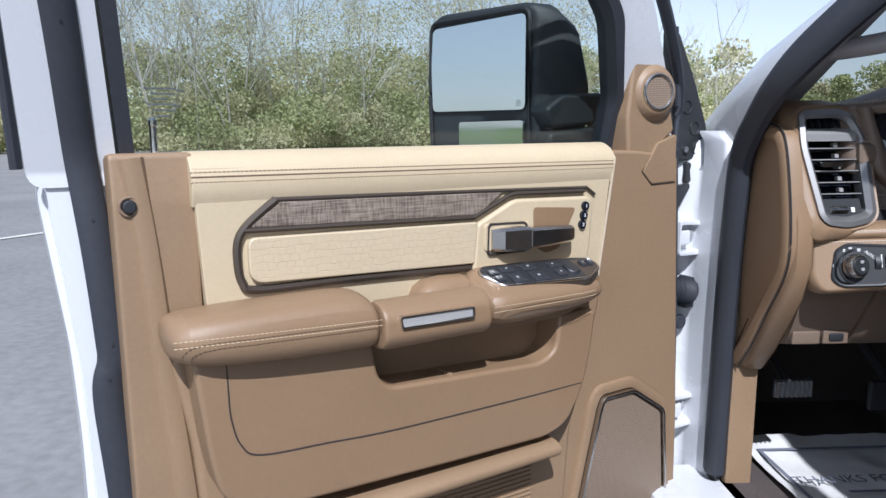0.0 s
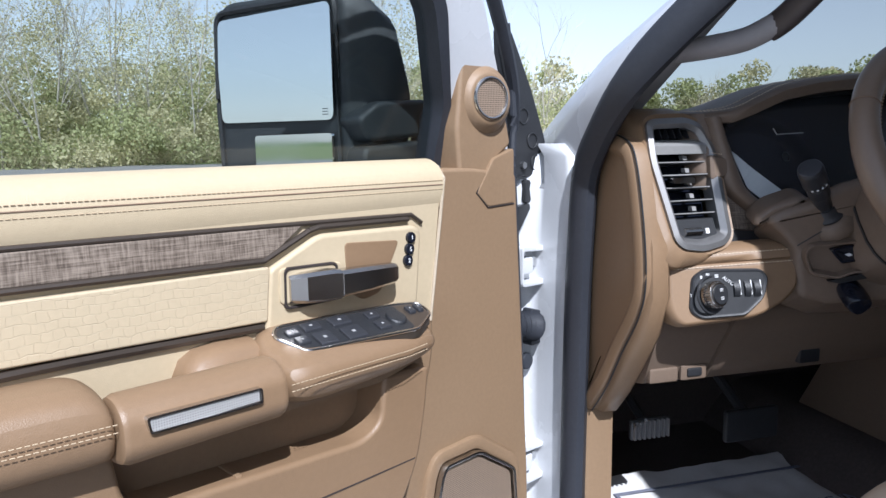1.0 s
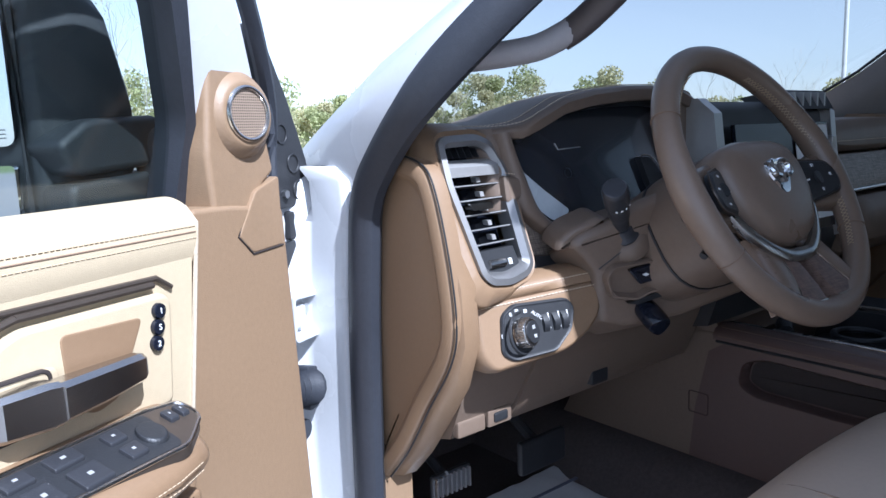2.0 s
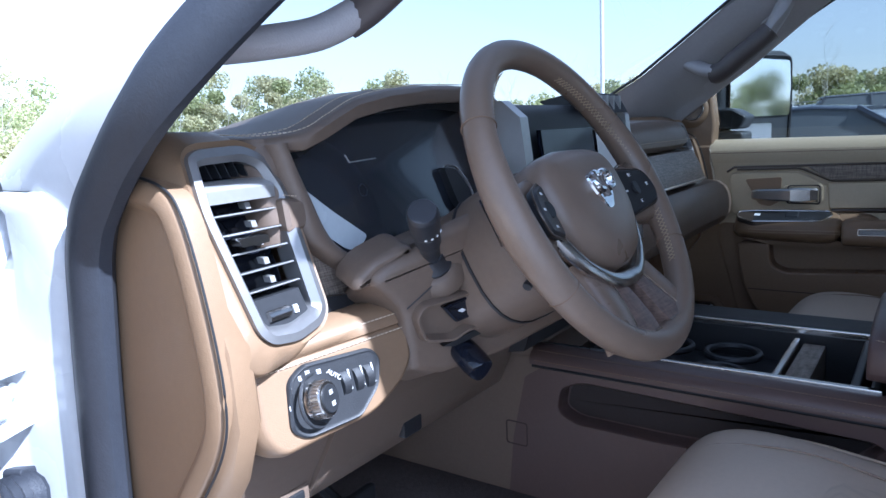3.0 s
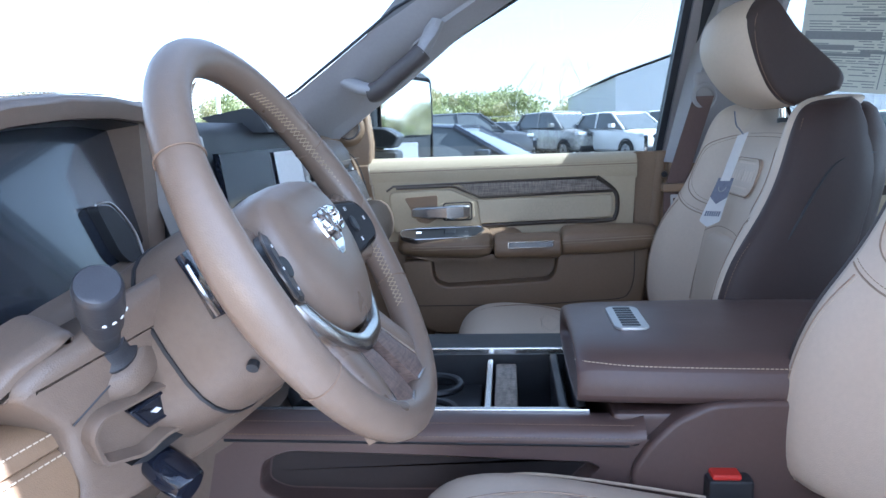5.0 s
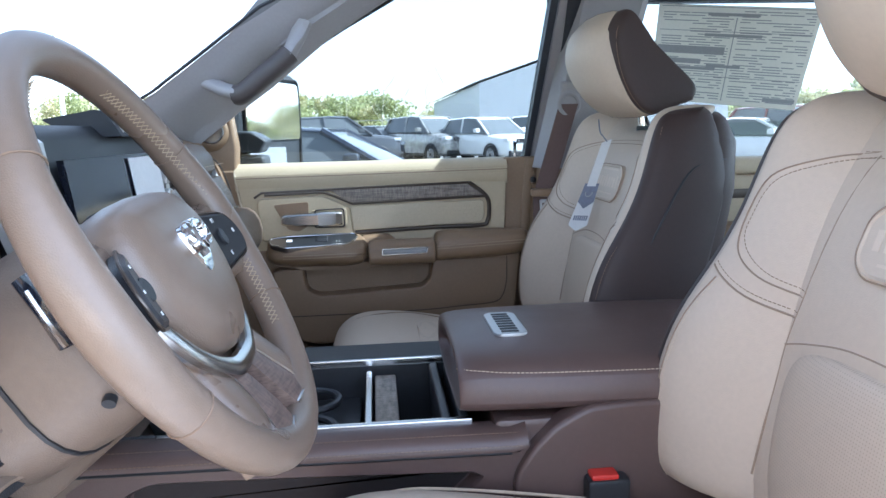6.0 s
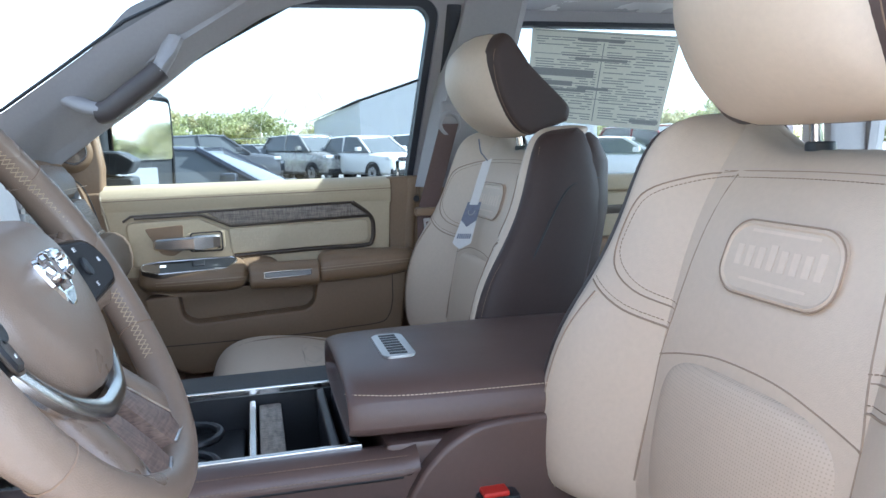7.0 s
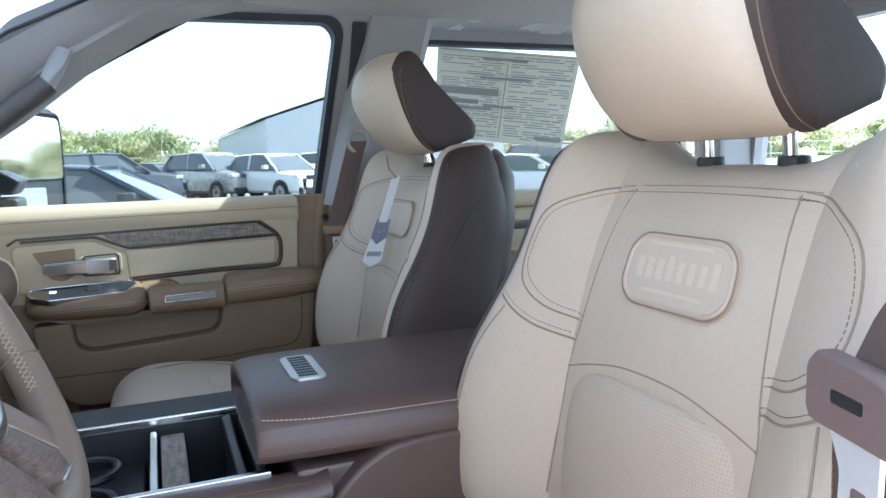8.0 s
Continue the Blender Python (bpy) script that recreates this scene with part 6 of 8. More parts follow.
    own = bmesh.new()
    for a0, a1 in ((12, 66), (-42, -14)):
        sx = [W(s * 0.1622 * math.cos(radians(a)), 0.1622 * math.sin(radians(a)), 0.004) for a in np.arange(a0, a1, 1.9)]
        for p, q in zip(sx, sx[1:]):
            d = WAX * 0.0042
            for e, f in ((p + d, q - d), (p - d, q + d)):
                join(own, tube([e, f], 0.00042, 4))
    tagged(part("rim_stitching", own, THREADB, wheel, "pale cross stitching"), kind="stuff")
part("spoke_web", loft([[W(x, u, d) for x, d in ((-0.05, -0.022), (0.05, -0.022), (0.05, -0.034), (-0.05, -0.034))] for u in (-0.06, -0.166)]), WHEELM, wheel)
# a plain chrome emblem: two curved horns over a wedge, no lettering
eb = part("hub_badge", loft([[W(x, u, d + HD) for x, u in L] for L, d in ((rnd([(-0.026, 0.016), (0.0, 0.020), (0.026, 0.016), (0.024, -0.004), (0.010, -0.034), (-0.010, -0.034), (-0.024, -0.004)], 0.008), 0.034), (rnd([(-0.025, 0.015), (0.0, 0.019), (0.025, 0.015), (0.023, -0.004), (0.009, -0.021), (-0.009, -0.021), (-0.023, -0.004)], 0.008), 0.039))]), BRIGHT, wheel, "chrome emblem on the hub", sharp=30)
for s in (-1, 1):
    part("badge_ridge", tube(smooth([W(s * 0.004, 0.014, 0.041 + HD), W(s * 0.018, 0.012, 0.042 + HD), W(s * 0.020, -0.002, 0.042 + HD), W(s * 0.008, -0.006, 0.041 + HD)], 5), 0.004, 8), BRIGHT, eb)
    part("badge_groove", tube([W(s * 0.0055, 0.010, 0.0395 + HD), W(s * 0.004, -0.014, 0.0395 + HD)], 0.0022, 6), DARKBZ, eb)
tm = Matrix(((1, 0, 0), (0, WUP.y, WUP.z), (0, WAX.y, WAX.z))).transposed().to_4x4()
words("AIRBAG", 0.0075, Matrix.Translation(W(0.022, -0.048, 0.0338 + HD)) @ tm, THREADD, "lettering", wheel)

# ---- pedals and paper mat ----
ped = thing("foot_pedal", "parking brake pedal with ribbed steel pad", "pedal")
part("pedal_pad", box(-0.715, -0.640, 0.690, 0.700, 0.975, 1.012, 0.004), BLACKP, ped)
for k in range(8):
    part("pedal_rib", box(-0.712 + 0.009 * k, -0.708 + 0.009 * k, 0.684, 0.692, 0.978, 1.009, 0.001), STEEL, ped)
part("pedal_arm", tube([(-0.678, 0.70, 0.99), (-0.678, 0.78, 1.03), (-0.678, 0.86, 1.12)], 0.008, 8), BLACKP, ped)
bp_ = thing("brake_pedal", "black rubber brake pedal", "pedal")
part("pedal_pad", box(-0.52, -0.41, 0.70, 0.715, 0.94, 1.00, 0.006), BLACKP, bp_)
part("pedal_arm", tube([(-0.46, 0.715, 0.97), (-0.46, 0.82, 1.03), (-0.46, 0.92, 1.15)], 0.010, 8), BLACKP, bp_)
def crumple(u, v):
    x, y = -0.70 + 0.46 * u, 0.34 + 0.52 * v
    return (x, y, 0.812 + 0.012 * noise.noise((x * 7, y * 7, 1)) + 0.005 * noise.noise((x * 23, y * 23, 4)) + 0.05 * max(0, v - 0.8))
pm = thing("paper_floor_mat", "crumpled white paper floor mat with grey print", "floor mat", pose(0, 0, 0))
part("paper", sheet(crumple, 40, 40, 0.0008), PAPER, pm)
tx = -0.47
words("THANKS FOR COMING IN", 0.036, Matrix.Translation((tx, 0.66, 0.823)) @ pose(0, 0, 0, 3, 0, 0), INK, "lettering", pm)
for k in range(2):
    part("print_line", box(-0.60, -0.34, 0.612 - 0.03 * k, 0.620 - 0.03 * k, 0.8215, 0.8225), INK, pm)
part("print_border", frame_of([(-0.685, 0.44), (-0.255, 0.44), (-0.255, 0.80), (-0.685, 0.80)], [(-0.678, 0.447), (-0.262, 0.447), (-0.262, 0.793), (-0.678, 0.793)], 0.820, 0.8215, "z"), INK, pm)

# ---- seats ----
def skin_of(obs):
    """One tree of the finished surfaces of several parts."""
    dg = bpy.context.evaluated_depsgraph_get()
    vs, fs = [], []
    for ob in obs:
        me = bpy.data.meshes.new_from_object(ob.evaluated_get(dg))
        fs += [[i + len(vs) for i in p.vertices] for p in me.polygons]
        vs += [v.co.copy() for v in me.vertices]
        bpy.data.meshes.remove(me)
    return BVHTree.FromPolygons(vs, fs)


def drape(tree, pts, lift=0.0006, n=6):
    """The line through (x, z) points, laid on the seat's front."""
    out = []
    for p in smooth([(x, 0, z) for x, z in pts], n):
        hit = tree.ray_cast(Vector((p.x, 0.3, p.z)), Vector((0, -1, 0)))
        if hit[0] is not None:
            out.append(hit[0] + hit[1] * lift)
    return out


def seat(root):
    """A truck bucket seat at x = 0: back shell, wings, centre panels, headrest and cushion."""
    # a flat notch in the top edge, between the headrest posts
    dip = lambda x, z: z - 0.044 * min(1.0, 1.5 * max(0.0, 1 - (x / 0.165) ** 2)) * min(1.0, max(0.0, (z - 1.46) / 0.08))
    low_top = lambda x, z: dip(x, z) - 0.04 * max(0.0, 1 - (x / 0.165) ** 2) * min(1.0, max(0.0, (z - 1.46) / 0.08))
    def dense(pts, n=10):
        """The loop with its long cross edges divided."""
        out = []
        for p, q in zip(pts, pts[1:] + pts[:1]):
            out += [(p[0] + (q[0] - p[0]) * i / n, p[1] + (q[1] - p[1]) * i / n) for i in range(n if abs(p[0] - q[0]) > 0.14 else 1)]
        return out
    def back_loop(z, w, yf, yb, r=0.03):
        return [(x, y, low_top(x, z)) for x, y in dense([tuple(p[:2]) for p in rnd([(-w - 0.003, yf + 0.010), (-w * 0.90, yf - 0.006), (w * 0.90, yf - 0.006), (w + 0.003, yf + 0.010), (w, yb + 0.03), (w * 0.85, yb), (-w * 0.85, yb), (-w, yb + 0.03)], r, 4)])]
    part("back_shell", loft([back_loop(1.08, 0.262, -0.235, -0.36), back_loop(1.17, 0.270, -0.245, -0.385), back_loop(1.30, 0.270, -0.275, -0.425), back_loop(1.42, 0.262, -0.315, -0.450), back_loop(1.50, 0.250, -0.340, -0.455), back_loop(1.540, 0.234, -0.384, -0.442), back_loop(1.552, 0.212, -0.400, -0.434, 0.012), back_loop(1.556, 0.17, -0.408, -0.426, 0.006), back_loop(1.44, 0.12, -0.408, -0.426, 0.006)]), SEATD, root, "dark brown leather back shell", sharp=70)
    # the beige front, one padded body over the shell
    def face_loop(z, w, yc, dep=0.022):
        return [(x, y, dip(x, z)) for x, y in dense([(-w, yc - dep), (-w - 0.002, yc - 0.014), (-w + 0.010, yc - 0.002), (-w * 0.62, yc + 0.004), (-w * 0.42, yc + 0.006), (-w * 0.2, yc + 0.0075), (w * 0.2, yc + 0.0075), (w * 0.42, yc + 0.006), (w * 0.62, yc + 0.004), (w - 0.010, yc - 0.002), (w + 0.002, yc - 0.014), (w, yc - dep)])]
    face = part("back_face", loft([face_loop(1.08, 0.250, -0.228), face_loop(1.17, 0.258, -0.236), face_loop(1.28, 0.262, -0.258), face_loop(1.36, 0.262, -0.276), face_loop(1.44, 0.256, -0.302), face_loop(1.50, 0.247, -0.326), face_loop(1.535, 0.236, -0.342), face_loop(1.556, 0.218, -0.358, 0.035), face_loop(1.564, 0.19, -0.372, 0.02), face_loop(1.566, 0.165, -0.392, 0.012), face_loop(1.560, 0.150, -0.420, 0.008), face_loop(1.44, 0.12, -0.415, 0.006)]), SEATM, root, "beige leather back rest", 1)
    wings = []
    for s in (-1, 1):
        # side bolsters, up to the shoulders
        rows = ((1.075, 0.150, 0.282, -0.225, 0.070), (1.13, 0.146, 0.290, -0.235, 0.092), (1.22, 0.142, 0.292, -0.246, 0.098), (1.30, 0.142, 0.285, -0.262, 0.088), (1.36, 0.140, 0.277, -0.277, 0.062), (1.42, 0.140, 0.270, -0.296, 0.050), (1.48, 0.142, 0.262, -0.318, 0.054), (1.525, 0.156, 0.252, -0.336, 0.058), (1.552, 0.176, 0.240, -0.350, 0.054), (1.566, 0.202, 0.226, -0.362, 0.030))
        wing = [[(s * x, y, z) for x, y in ((xi - 0.030, yc - 0.016), (xi + 0.006, yc + 0.006), ((xi + xo) / 2 - 0.008, yc + bul * 0.68), (xo - 0.026, yc + bul), (xo - 0.004, yc + bul - 0.022), (xo, yc + bul - 0.06), (xo - 0.012, yc - 0.06), (xi, yc - 0.06))] for z, xi, xo, yc, bul in rows]
        wings.append(part("back_wing", loft(wing), SEATM, root, "beige leather side bolster", 2))
        back = lambda z: -0.325 - 0.28 * (z - 1.075) if z < 1.45 else -0.430 + 0.35 * (z - 1.45)
        side = [[(s * x, y, z) for x, y in ((xo - 0.012, yc + bul - 0.006), (xo + 0.003, yc + bul - 0.018), (xo + 0.009, yc + bul - 0.060), (xo + 0.006, (yc + bul + back(z)) / 2 - 0.02), (xo - 0.004, back(z)), (xo - k, back(z) - 0.012), (xo - k, yc + bul - 0.03))] for (z, xi, xo, yc, bul), k in zip(rows[:-1] + ((1.562, 0.2, 0.222, -0.372, 0.030),), (0.05,) * 7 + (0.04, 0.034, 0.02))]
        part("wing_side", loft(side), SEATD, root, "dark leather bolster side", 2)
        crest = [(s * (xo - 0.001), yc + bul - 0.017, z) for z, xi, xo, yc, bul in rows[:-2]]
        part("side_stitching", stitches([(x, y - 0.004, z) for x, y, z in smooth(crest, 4)], up=(0, 1, 0)), THREADD, root)
        part("shell_piping", tube(smooth([(s * 0.272, -0.222, 1.10), (s * 0.290, -0.226, 1.20), (s * 0.289, -0.242, 1.273), (s * 0.283, -0.290, 1.371), (s * 0.272, -0.338, 1.448), (s * 0.262, -0.380, 1.468), (s * 0.250, -0.415, 1.470)], 6), 0.0024, 6), BLACKP, root)
        part("shell_piping", tube(smooth([(s * 0.274, -0.325, 1.10), (s * 0.282, -0.345, 1.24), (s * 0.274, -0.368, 1.36), (s * 0.262, -0.386, 1.462)], 6), 0.0018, 6), BLACKP, root)
    # centre: lower perforated insert, upper panel with a stamped badge patch
    low = part("lower_insert", loft([[(x, y + 0.004 * math.cos(x * 9), z) for x, y in ((-w, yc), (-w / 2, yc + 0.008), (0, yc + 0.010), (w / 2, yc + 0.008), (w, yc), (w, yc - 0.06), (-w, yc - 0.06))]
                               for z, w, yc in ((1.08, 0.155, -0.228), (1.17, 0.150, -0.232), (1.235, 0.150, -0.242), (1.268, 0.148, -0.249), (1.292, 0.130, -0.256), (1.303, 0.085, -0.263))]), PERF, root, "perforated beige centre insert", 2)
    bpy.context.view_layer.update()
    skin = skin_of([face, low] + wings)
    ARC = [(-0.143, 1.290), (-0.10, 1.302), (-0.04, 1.313), (0.04, 1.313), (0.10, 1.302), (0.143, 1.290)]
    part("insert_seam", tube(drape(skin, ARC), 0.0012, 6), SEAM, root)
    part("top_seam", tube(drape(skin, [(-0.135, 1.499), (0, 1.501), (0.135, 1.499)]), 0.0010, 6), SEAM, root)
    part("top_stitching", stitches(drape(skin, [(-0.135, 1.492), (0, 1.494), (0.135, 1.492)], 0.0), up=(0, 1, 0)), THREADD, root)
    for s in (-1, 1):
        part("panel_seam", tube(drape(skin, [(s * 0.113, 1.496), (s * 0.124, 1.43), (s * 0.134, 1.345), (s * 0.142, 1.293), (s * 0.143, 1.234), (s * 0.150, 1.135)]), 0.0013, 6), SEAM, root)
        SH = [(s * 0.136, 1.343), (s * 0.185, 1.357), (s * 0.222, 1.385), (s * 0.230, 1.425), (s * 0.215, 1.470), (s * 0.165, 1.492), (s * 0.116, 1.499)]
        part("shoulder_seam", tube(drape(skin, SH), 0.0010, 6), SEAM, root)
        part("shoulder_stitching", stitches(drape(skin, [(x * 0.97, z + (0.006 if z < 1.40 else -0.005)) for x, z in SH], 0.0), up=(0, 1, 0)), THREADD, root)
        part("band_seam", tube(drape(skin, [(s * 0.138, 1.320), (s * 0.19, 1.334), (s * 0.245, 1.362)]), 0.0012, 6), SEAM, root)
        part("band_stitching", stitches(drape(skin, [(s * 0.137, 1.326), (s * 0.19, 1.340), (s * 0.243, 1.367)], 0.0), up=(0, 1, 0)), THREADD, root)
        WS = [(s * 0.232, 1.350), (s * 0.250, 1.30), (s * 0.258, 1.22), (s * 0.256, 1.13), (s * 0.25, 1.09)]
        part("wing_seam", tube(drape(skin, WS), 0.0010, 6), SEAM, root)
        part("wing_stitching", stitches(drape(skin, [(x * 0.978, z) for x, z in WS], 0.0), up=(0, 1, 0)), THREAD, root)
    B = lambda x, z, d: (x - 0.006, -0.2915 - 0.33 * (z - 1.436) + d, z - 0.008)
    oct_ = rnd([(-0.078, 1.406), (-0.058, 1.390), (0.058, 1.390), (0.078, 1.406), (0.076, 1.446), (0.057, 1.461), (-0.057, 1.461), (-0.076, 1.446)], 0.012)
    bp = part("badge_patch", loft([[B(x, z, d) for x, z in p] for p, d in ((oct_, -0.012), (oct_, 0.003), (shrink(oct_, 0.0025), 0.0045), (shrink(oct_, 0.005), 0.0025))]), SEATM, root, "stamped leather badge patch", sharp=20)
    part("badge_rim", tube([B(x, z, 0.003) for x, z in shrink(oct_, -0.001)], 0.0010, 5, closed=True), SEAM, bp)
    # worn stamping: plain bars in place of lettering
    for k in range(8):
        x = -0.054 + 0.0155 * k
        part("badge_bar", loft([[B(x + i * 0.0045, z, d) for i, z in ((-1, 1.417), (1, 1.417), (1, 1.441 if k in (0, 4) else 1.437), (-1, 1.441 if k in (0, 4) else 1.437))] for d in (0.001, 0.0031)]), STAMP, bp)
    for z, w in ((1.452, 0.045), (1.405, 0.045)):
        part("badge_bar", loft([[B(i * w, z + j * 0.0014, d) for i, j in ((-1, -1), (1, -1), (1, 1), (-1, 1))] for d in (0.001, 0.0030)]), STAMP, bp)
    # headrest, tipped forward: beige face, dark rear that wraps round the sides
    FR = [(-0.335, 1.540), (-0.290, 1.552), (-0.240, 1.588), (-0.208, 1.645), (-0.214, 1.700), (-0.250, 1.737)]
    BK = [(-0.250, 1.737), (-0.300, 1.706), (-0.370, 1.642), (-0.416, 1.596), (-0.412, 1.568), (-0.335, 1.540)]
    def hr(pts, x, k):
        c = (-0.305, 1.635)
        bow = 0.042 * (abs(x) / 0.12) ** 2.5
        return [(x, c[0] + (p.y - c[0]) * k - bow * max(0.0, p.y + 0.335) / 0.12, 0.007 + c[1] + (p.z - c[1]) * k) for p in smooth([(0, y, z) for y, z in pts], 5)]
    mid = [(-0.118, 0.70), (-0.116, 0.84), (-0.108, 0.94), (-0.09, 0.985), (-0.04, 1.0), (0.04, 1.0), (0.09, 0.985), (0.108, 0.94), (0.116, 0.84), (0.118, 0.70)]
    head = part("headrest", loft([hr(FR, x, k) for x, k in mid]), SEATM, root, "beige leather headrest", sharp=70)
    part("headrest_back", loft([hr(BK, x, k * 1.004) for x, k in mid]), SEATD, head, "dark leather headrest rear", sharp=70)
    SD = [(-0.336, 1.542), (-0.298, 1.555), (-0.258, 1.589), (-0.228, 1.640), (-0.220, 1.696), (-0.252, 1.735)]
    for s in (-1, 1):
        part("headrest_side", loft([hr(SD + BK[1:-1], s * x, k) for x, k in ((0.104, 0.990), (0.114, 0.995), (0.1205, 0.985), (0.1245, 0.95), (0.1265, 0.88), (0.127, 0.5))]), SEATD, head, "dark leather headrest side", sharp=70)
        part("headrest_seam", tube(hr(SD, s * 0.1205, 0.980), 0.0007, 6), THREADD, head)
    for x in (-0.055, 0.055):
        part("headrest_post", tube([(x, -0.384, 1.47), (x, -0.372, 1.61)], 0.0070, 12), BRIGHT, root, "chrome headrest post")
        part("post_collar", disc((x, -0.384, 1.518), (0, 0, 1), 0.015, 0.012, 16, 0.003), BLACKP, root)
    # cushion
    part("cushion_base", box(-0.255, 0.255, -0.30, 0.22, 0.90, 1.05, 0.03, 3), SEATD, root, "dark cushion base")
    part("cushion", loft([[(x, y, z) for x, z in ((-0.235, 1.00), (-0.250, 1.04), (-0.240, 1.098 + e), (-0.20, 1.120 + e), (-0.15, 1.122 + e), (0, 1.130 + e), (0.15, 1.122 + e), (0.20, 1.120 + e), (0.240, 1.098 + e), (0.250, 1.04), (0.235, 1.00))]
                          for y, e in ((-0.30, -0.06), (-0.20, -0.055), (-0.05, -0.036), (0.08, -0.010), (0.18, 0.004), (0.252, -0.002), (0.290, -0.036), (0.300, -0.070))]), SEATM, root, "beige leather seat cushion", 2)
    for s in (-1, 1):
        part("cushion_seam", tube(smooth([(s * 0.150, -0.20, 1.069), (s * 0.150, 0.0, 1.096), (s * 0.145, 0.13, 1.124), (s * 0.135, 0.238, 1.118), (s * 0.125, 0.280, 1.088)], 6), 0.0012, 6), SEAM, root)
        part("cushion_piping", tube(smooth([(s * 0.236, -0.20, 1.047), (s * 0.238, 0.08, 1.091), (s * 0.234, 0.19, 1.098), (s * 0.225, 0.268, 1.070)], 6), 0.002, 6), THREAD, root)
    part("cushion_insert", loft([[(x, y, z + e) for x, z in ((-0.14, 1.105), (-0.12, 1.128), (0, 1.136), (0.12, 1.128), (0.14, 1.105))] for y, e in ((-0.19, -0.052), (-0.05, -0.032), (0.08, -0.006), (0.12, -0.006))]), PERF, root, "", 1)
    part("seat_track", box(-0.20, 0.20, -0.25, 0.15, 0.80, 0.905, 0.01), BLACKP, root)


driver_seat = thing("front_seat", "beige leather driver seat with stamped badge patch", "seat", pose(-0.43, 0, 0), "front bucket seats")
seat(driver_seat)
passenger_seat = copy_thing(driver_seat, pose(0.43, 0, 0))
tagged(passenger_seat, "beige and dark brown leather passenger seat with hang tag")


def belt(s, label):
    b = thing("seat_belt", label, "seat belt", group="front seat belts")
    x = s * 0.715
    part("belt_anchor", box(x - 0.012, x + 0.012, -0.310, -0.260, 1.575, 1.64, 0.008, 3), GREYT, b, "grey belt anchor")
    part("belt_guide", ring((x - s * 0.015, -0.280, 1.585), (s, 0.2, 0), 0.026, 0.006, 20, 8), GREYT, b)
    part("belt_strap", loft([[(x - s * 0.018, y0, z), (x - s * 0.022, y0, z), (x - s * 0.022, y0 - 0.046, z), (x - s * 0.018, y0 - 0.046, z)] for y0, z in ((-0.255, 1.585), (-0.215, 1.45), (-0.192, 1.37), (-0.188, 1.10), (-0.19, 0.90))]), WEB, b, "brown woven belt")
    tg = part("belt_tongue", box(x - s * 0.012, x - s * 0.036, -0.248, -0.185, 1.366, 1.386, 0.005), BROWNL, b, "brown belt tongue cover")
    part("tongue_plate", frame_of(rnd([(-0.230, 1.325), (-0.206, 1.325), (-0.204, 1.36), (-0.232, 1.36)], 0.004), rnd([(-0.225, 1.331), (-0.211, 1.331), (-0.210, 1.352), (-0.226, 1.352)], 0.003), x - s * 0.030, x - s * 0.033, "x"), STEEL, tg, "steel belt tongue")


belt(1, "brown seat belt hanging on the passenger door pillar")
def driver_belt():
    b = thing("seat_belt", "brown seat belt with a steel tongue hanging at the driver pillar", "seat belt", group="front seat belts")
    O, e, n = Vector((-0.70, -0.196, 1.385)), Vector((-0.958, 0.287, 0)), Vector((0.287, 0.958, 0))
    G = lambda u, w, d: O + e * u + Vector((0, 0, w)) + n * d
    part("belt_strap", loft([[G(u0 - 0.024, w, 0.003 + dd), G(u0 + 0.024, w, 0.003 + dd), G(u0 + 0.024, w, dd), G(u0 - 0.024, w, dd)] for u0, w, dd in ((0.014, -0.40, -0.01), (0.014, -0.20, -0.004), (0.014, -0.03, 0.0), (0.016, 0.0, 0.0), (0.030, 0.05, -0.012), (0.055, 0.14, -0.05), (0.075, 0.24, -0.09))]), WEB, b, "brown woven belt")
    for u in (-0.0075, 0.0355):
        part("strap_stitching", stitches([G(u, -0.30, 0.0005), G(u, -0.20, 0.0), G(u, -0.03, 0.0042)], up=n), THREADD, b)
    co = rnd([(-0.026, -0.012), (-0.020, -0.020), (0.050, -0.020), (0.054, 0.020), (0.030, 0.026), (-0.018, 0.028), (-0.026, 0.018)], 0.007)
    tg = part("belt_tongue", loft([[G(u, w, d) for u, w in L] for L, d in ((shrink(co, 0.003), -0.006), (co, 0.0), (co, 0.009), (shrink(co, 0.003), 0.013))]), WEBC, b, "brown belt tongue cover", sharp=60)
    part("tongue_slot", loft([[G(u, w, d) for u, w in rnd([(0.002, 0.000), (0.030, 0.0), (0.030, 0.008), (0.002, 0.008)], 0.002)] for d in (0.010, 0.0136)]), BLACKP, tg)
    to, ti = rnd([(-0.004, -0.016), (0.042, -0.016), (0.040, -0.094), (0.010, -0.094), (0.006, -0.080), (0.008, -0.040)], 0.006), rnd([(0.019, -0.046), (0.033, -0.046), (0.033, -0.060), (0.0325, -0.075), (0.018, -0.075), (0.0185, -0.060)], 0.003)
    part("tongue_plate", loft([[G(u, w, d) for u, w in to] for d in (0.0065, 0.010)]), ZINC, tg, "steel belt tongue")
    part("plate_hole", loft([[G(u, w, d) for u, w in ti] for d in (0.0095, 0.0104)]), WEBC, tg)


driver_belt()
buckle = thing("belt_buckle", "black belt buckle with red release button", "buckle")
part("buckle_body", box(-0.205, -0.165, -0.115, -0.06, 1.02, 1.098, 0.006), BLACKP, buckle)
part("release_button", box(-0.202, -0.168, -0.10, -0.065, 1.096, 1.104, 0.003), RED, buckle, "red release button")

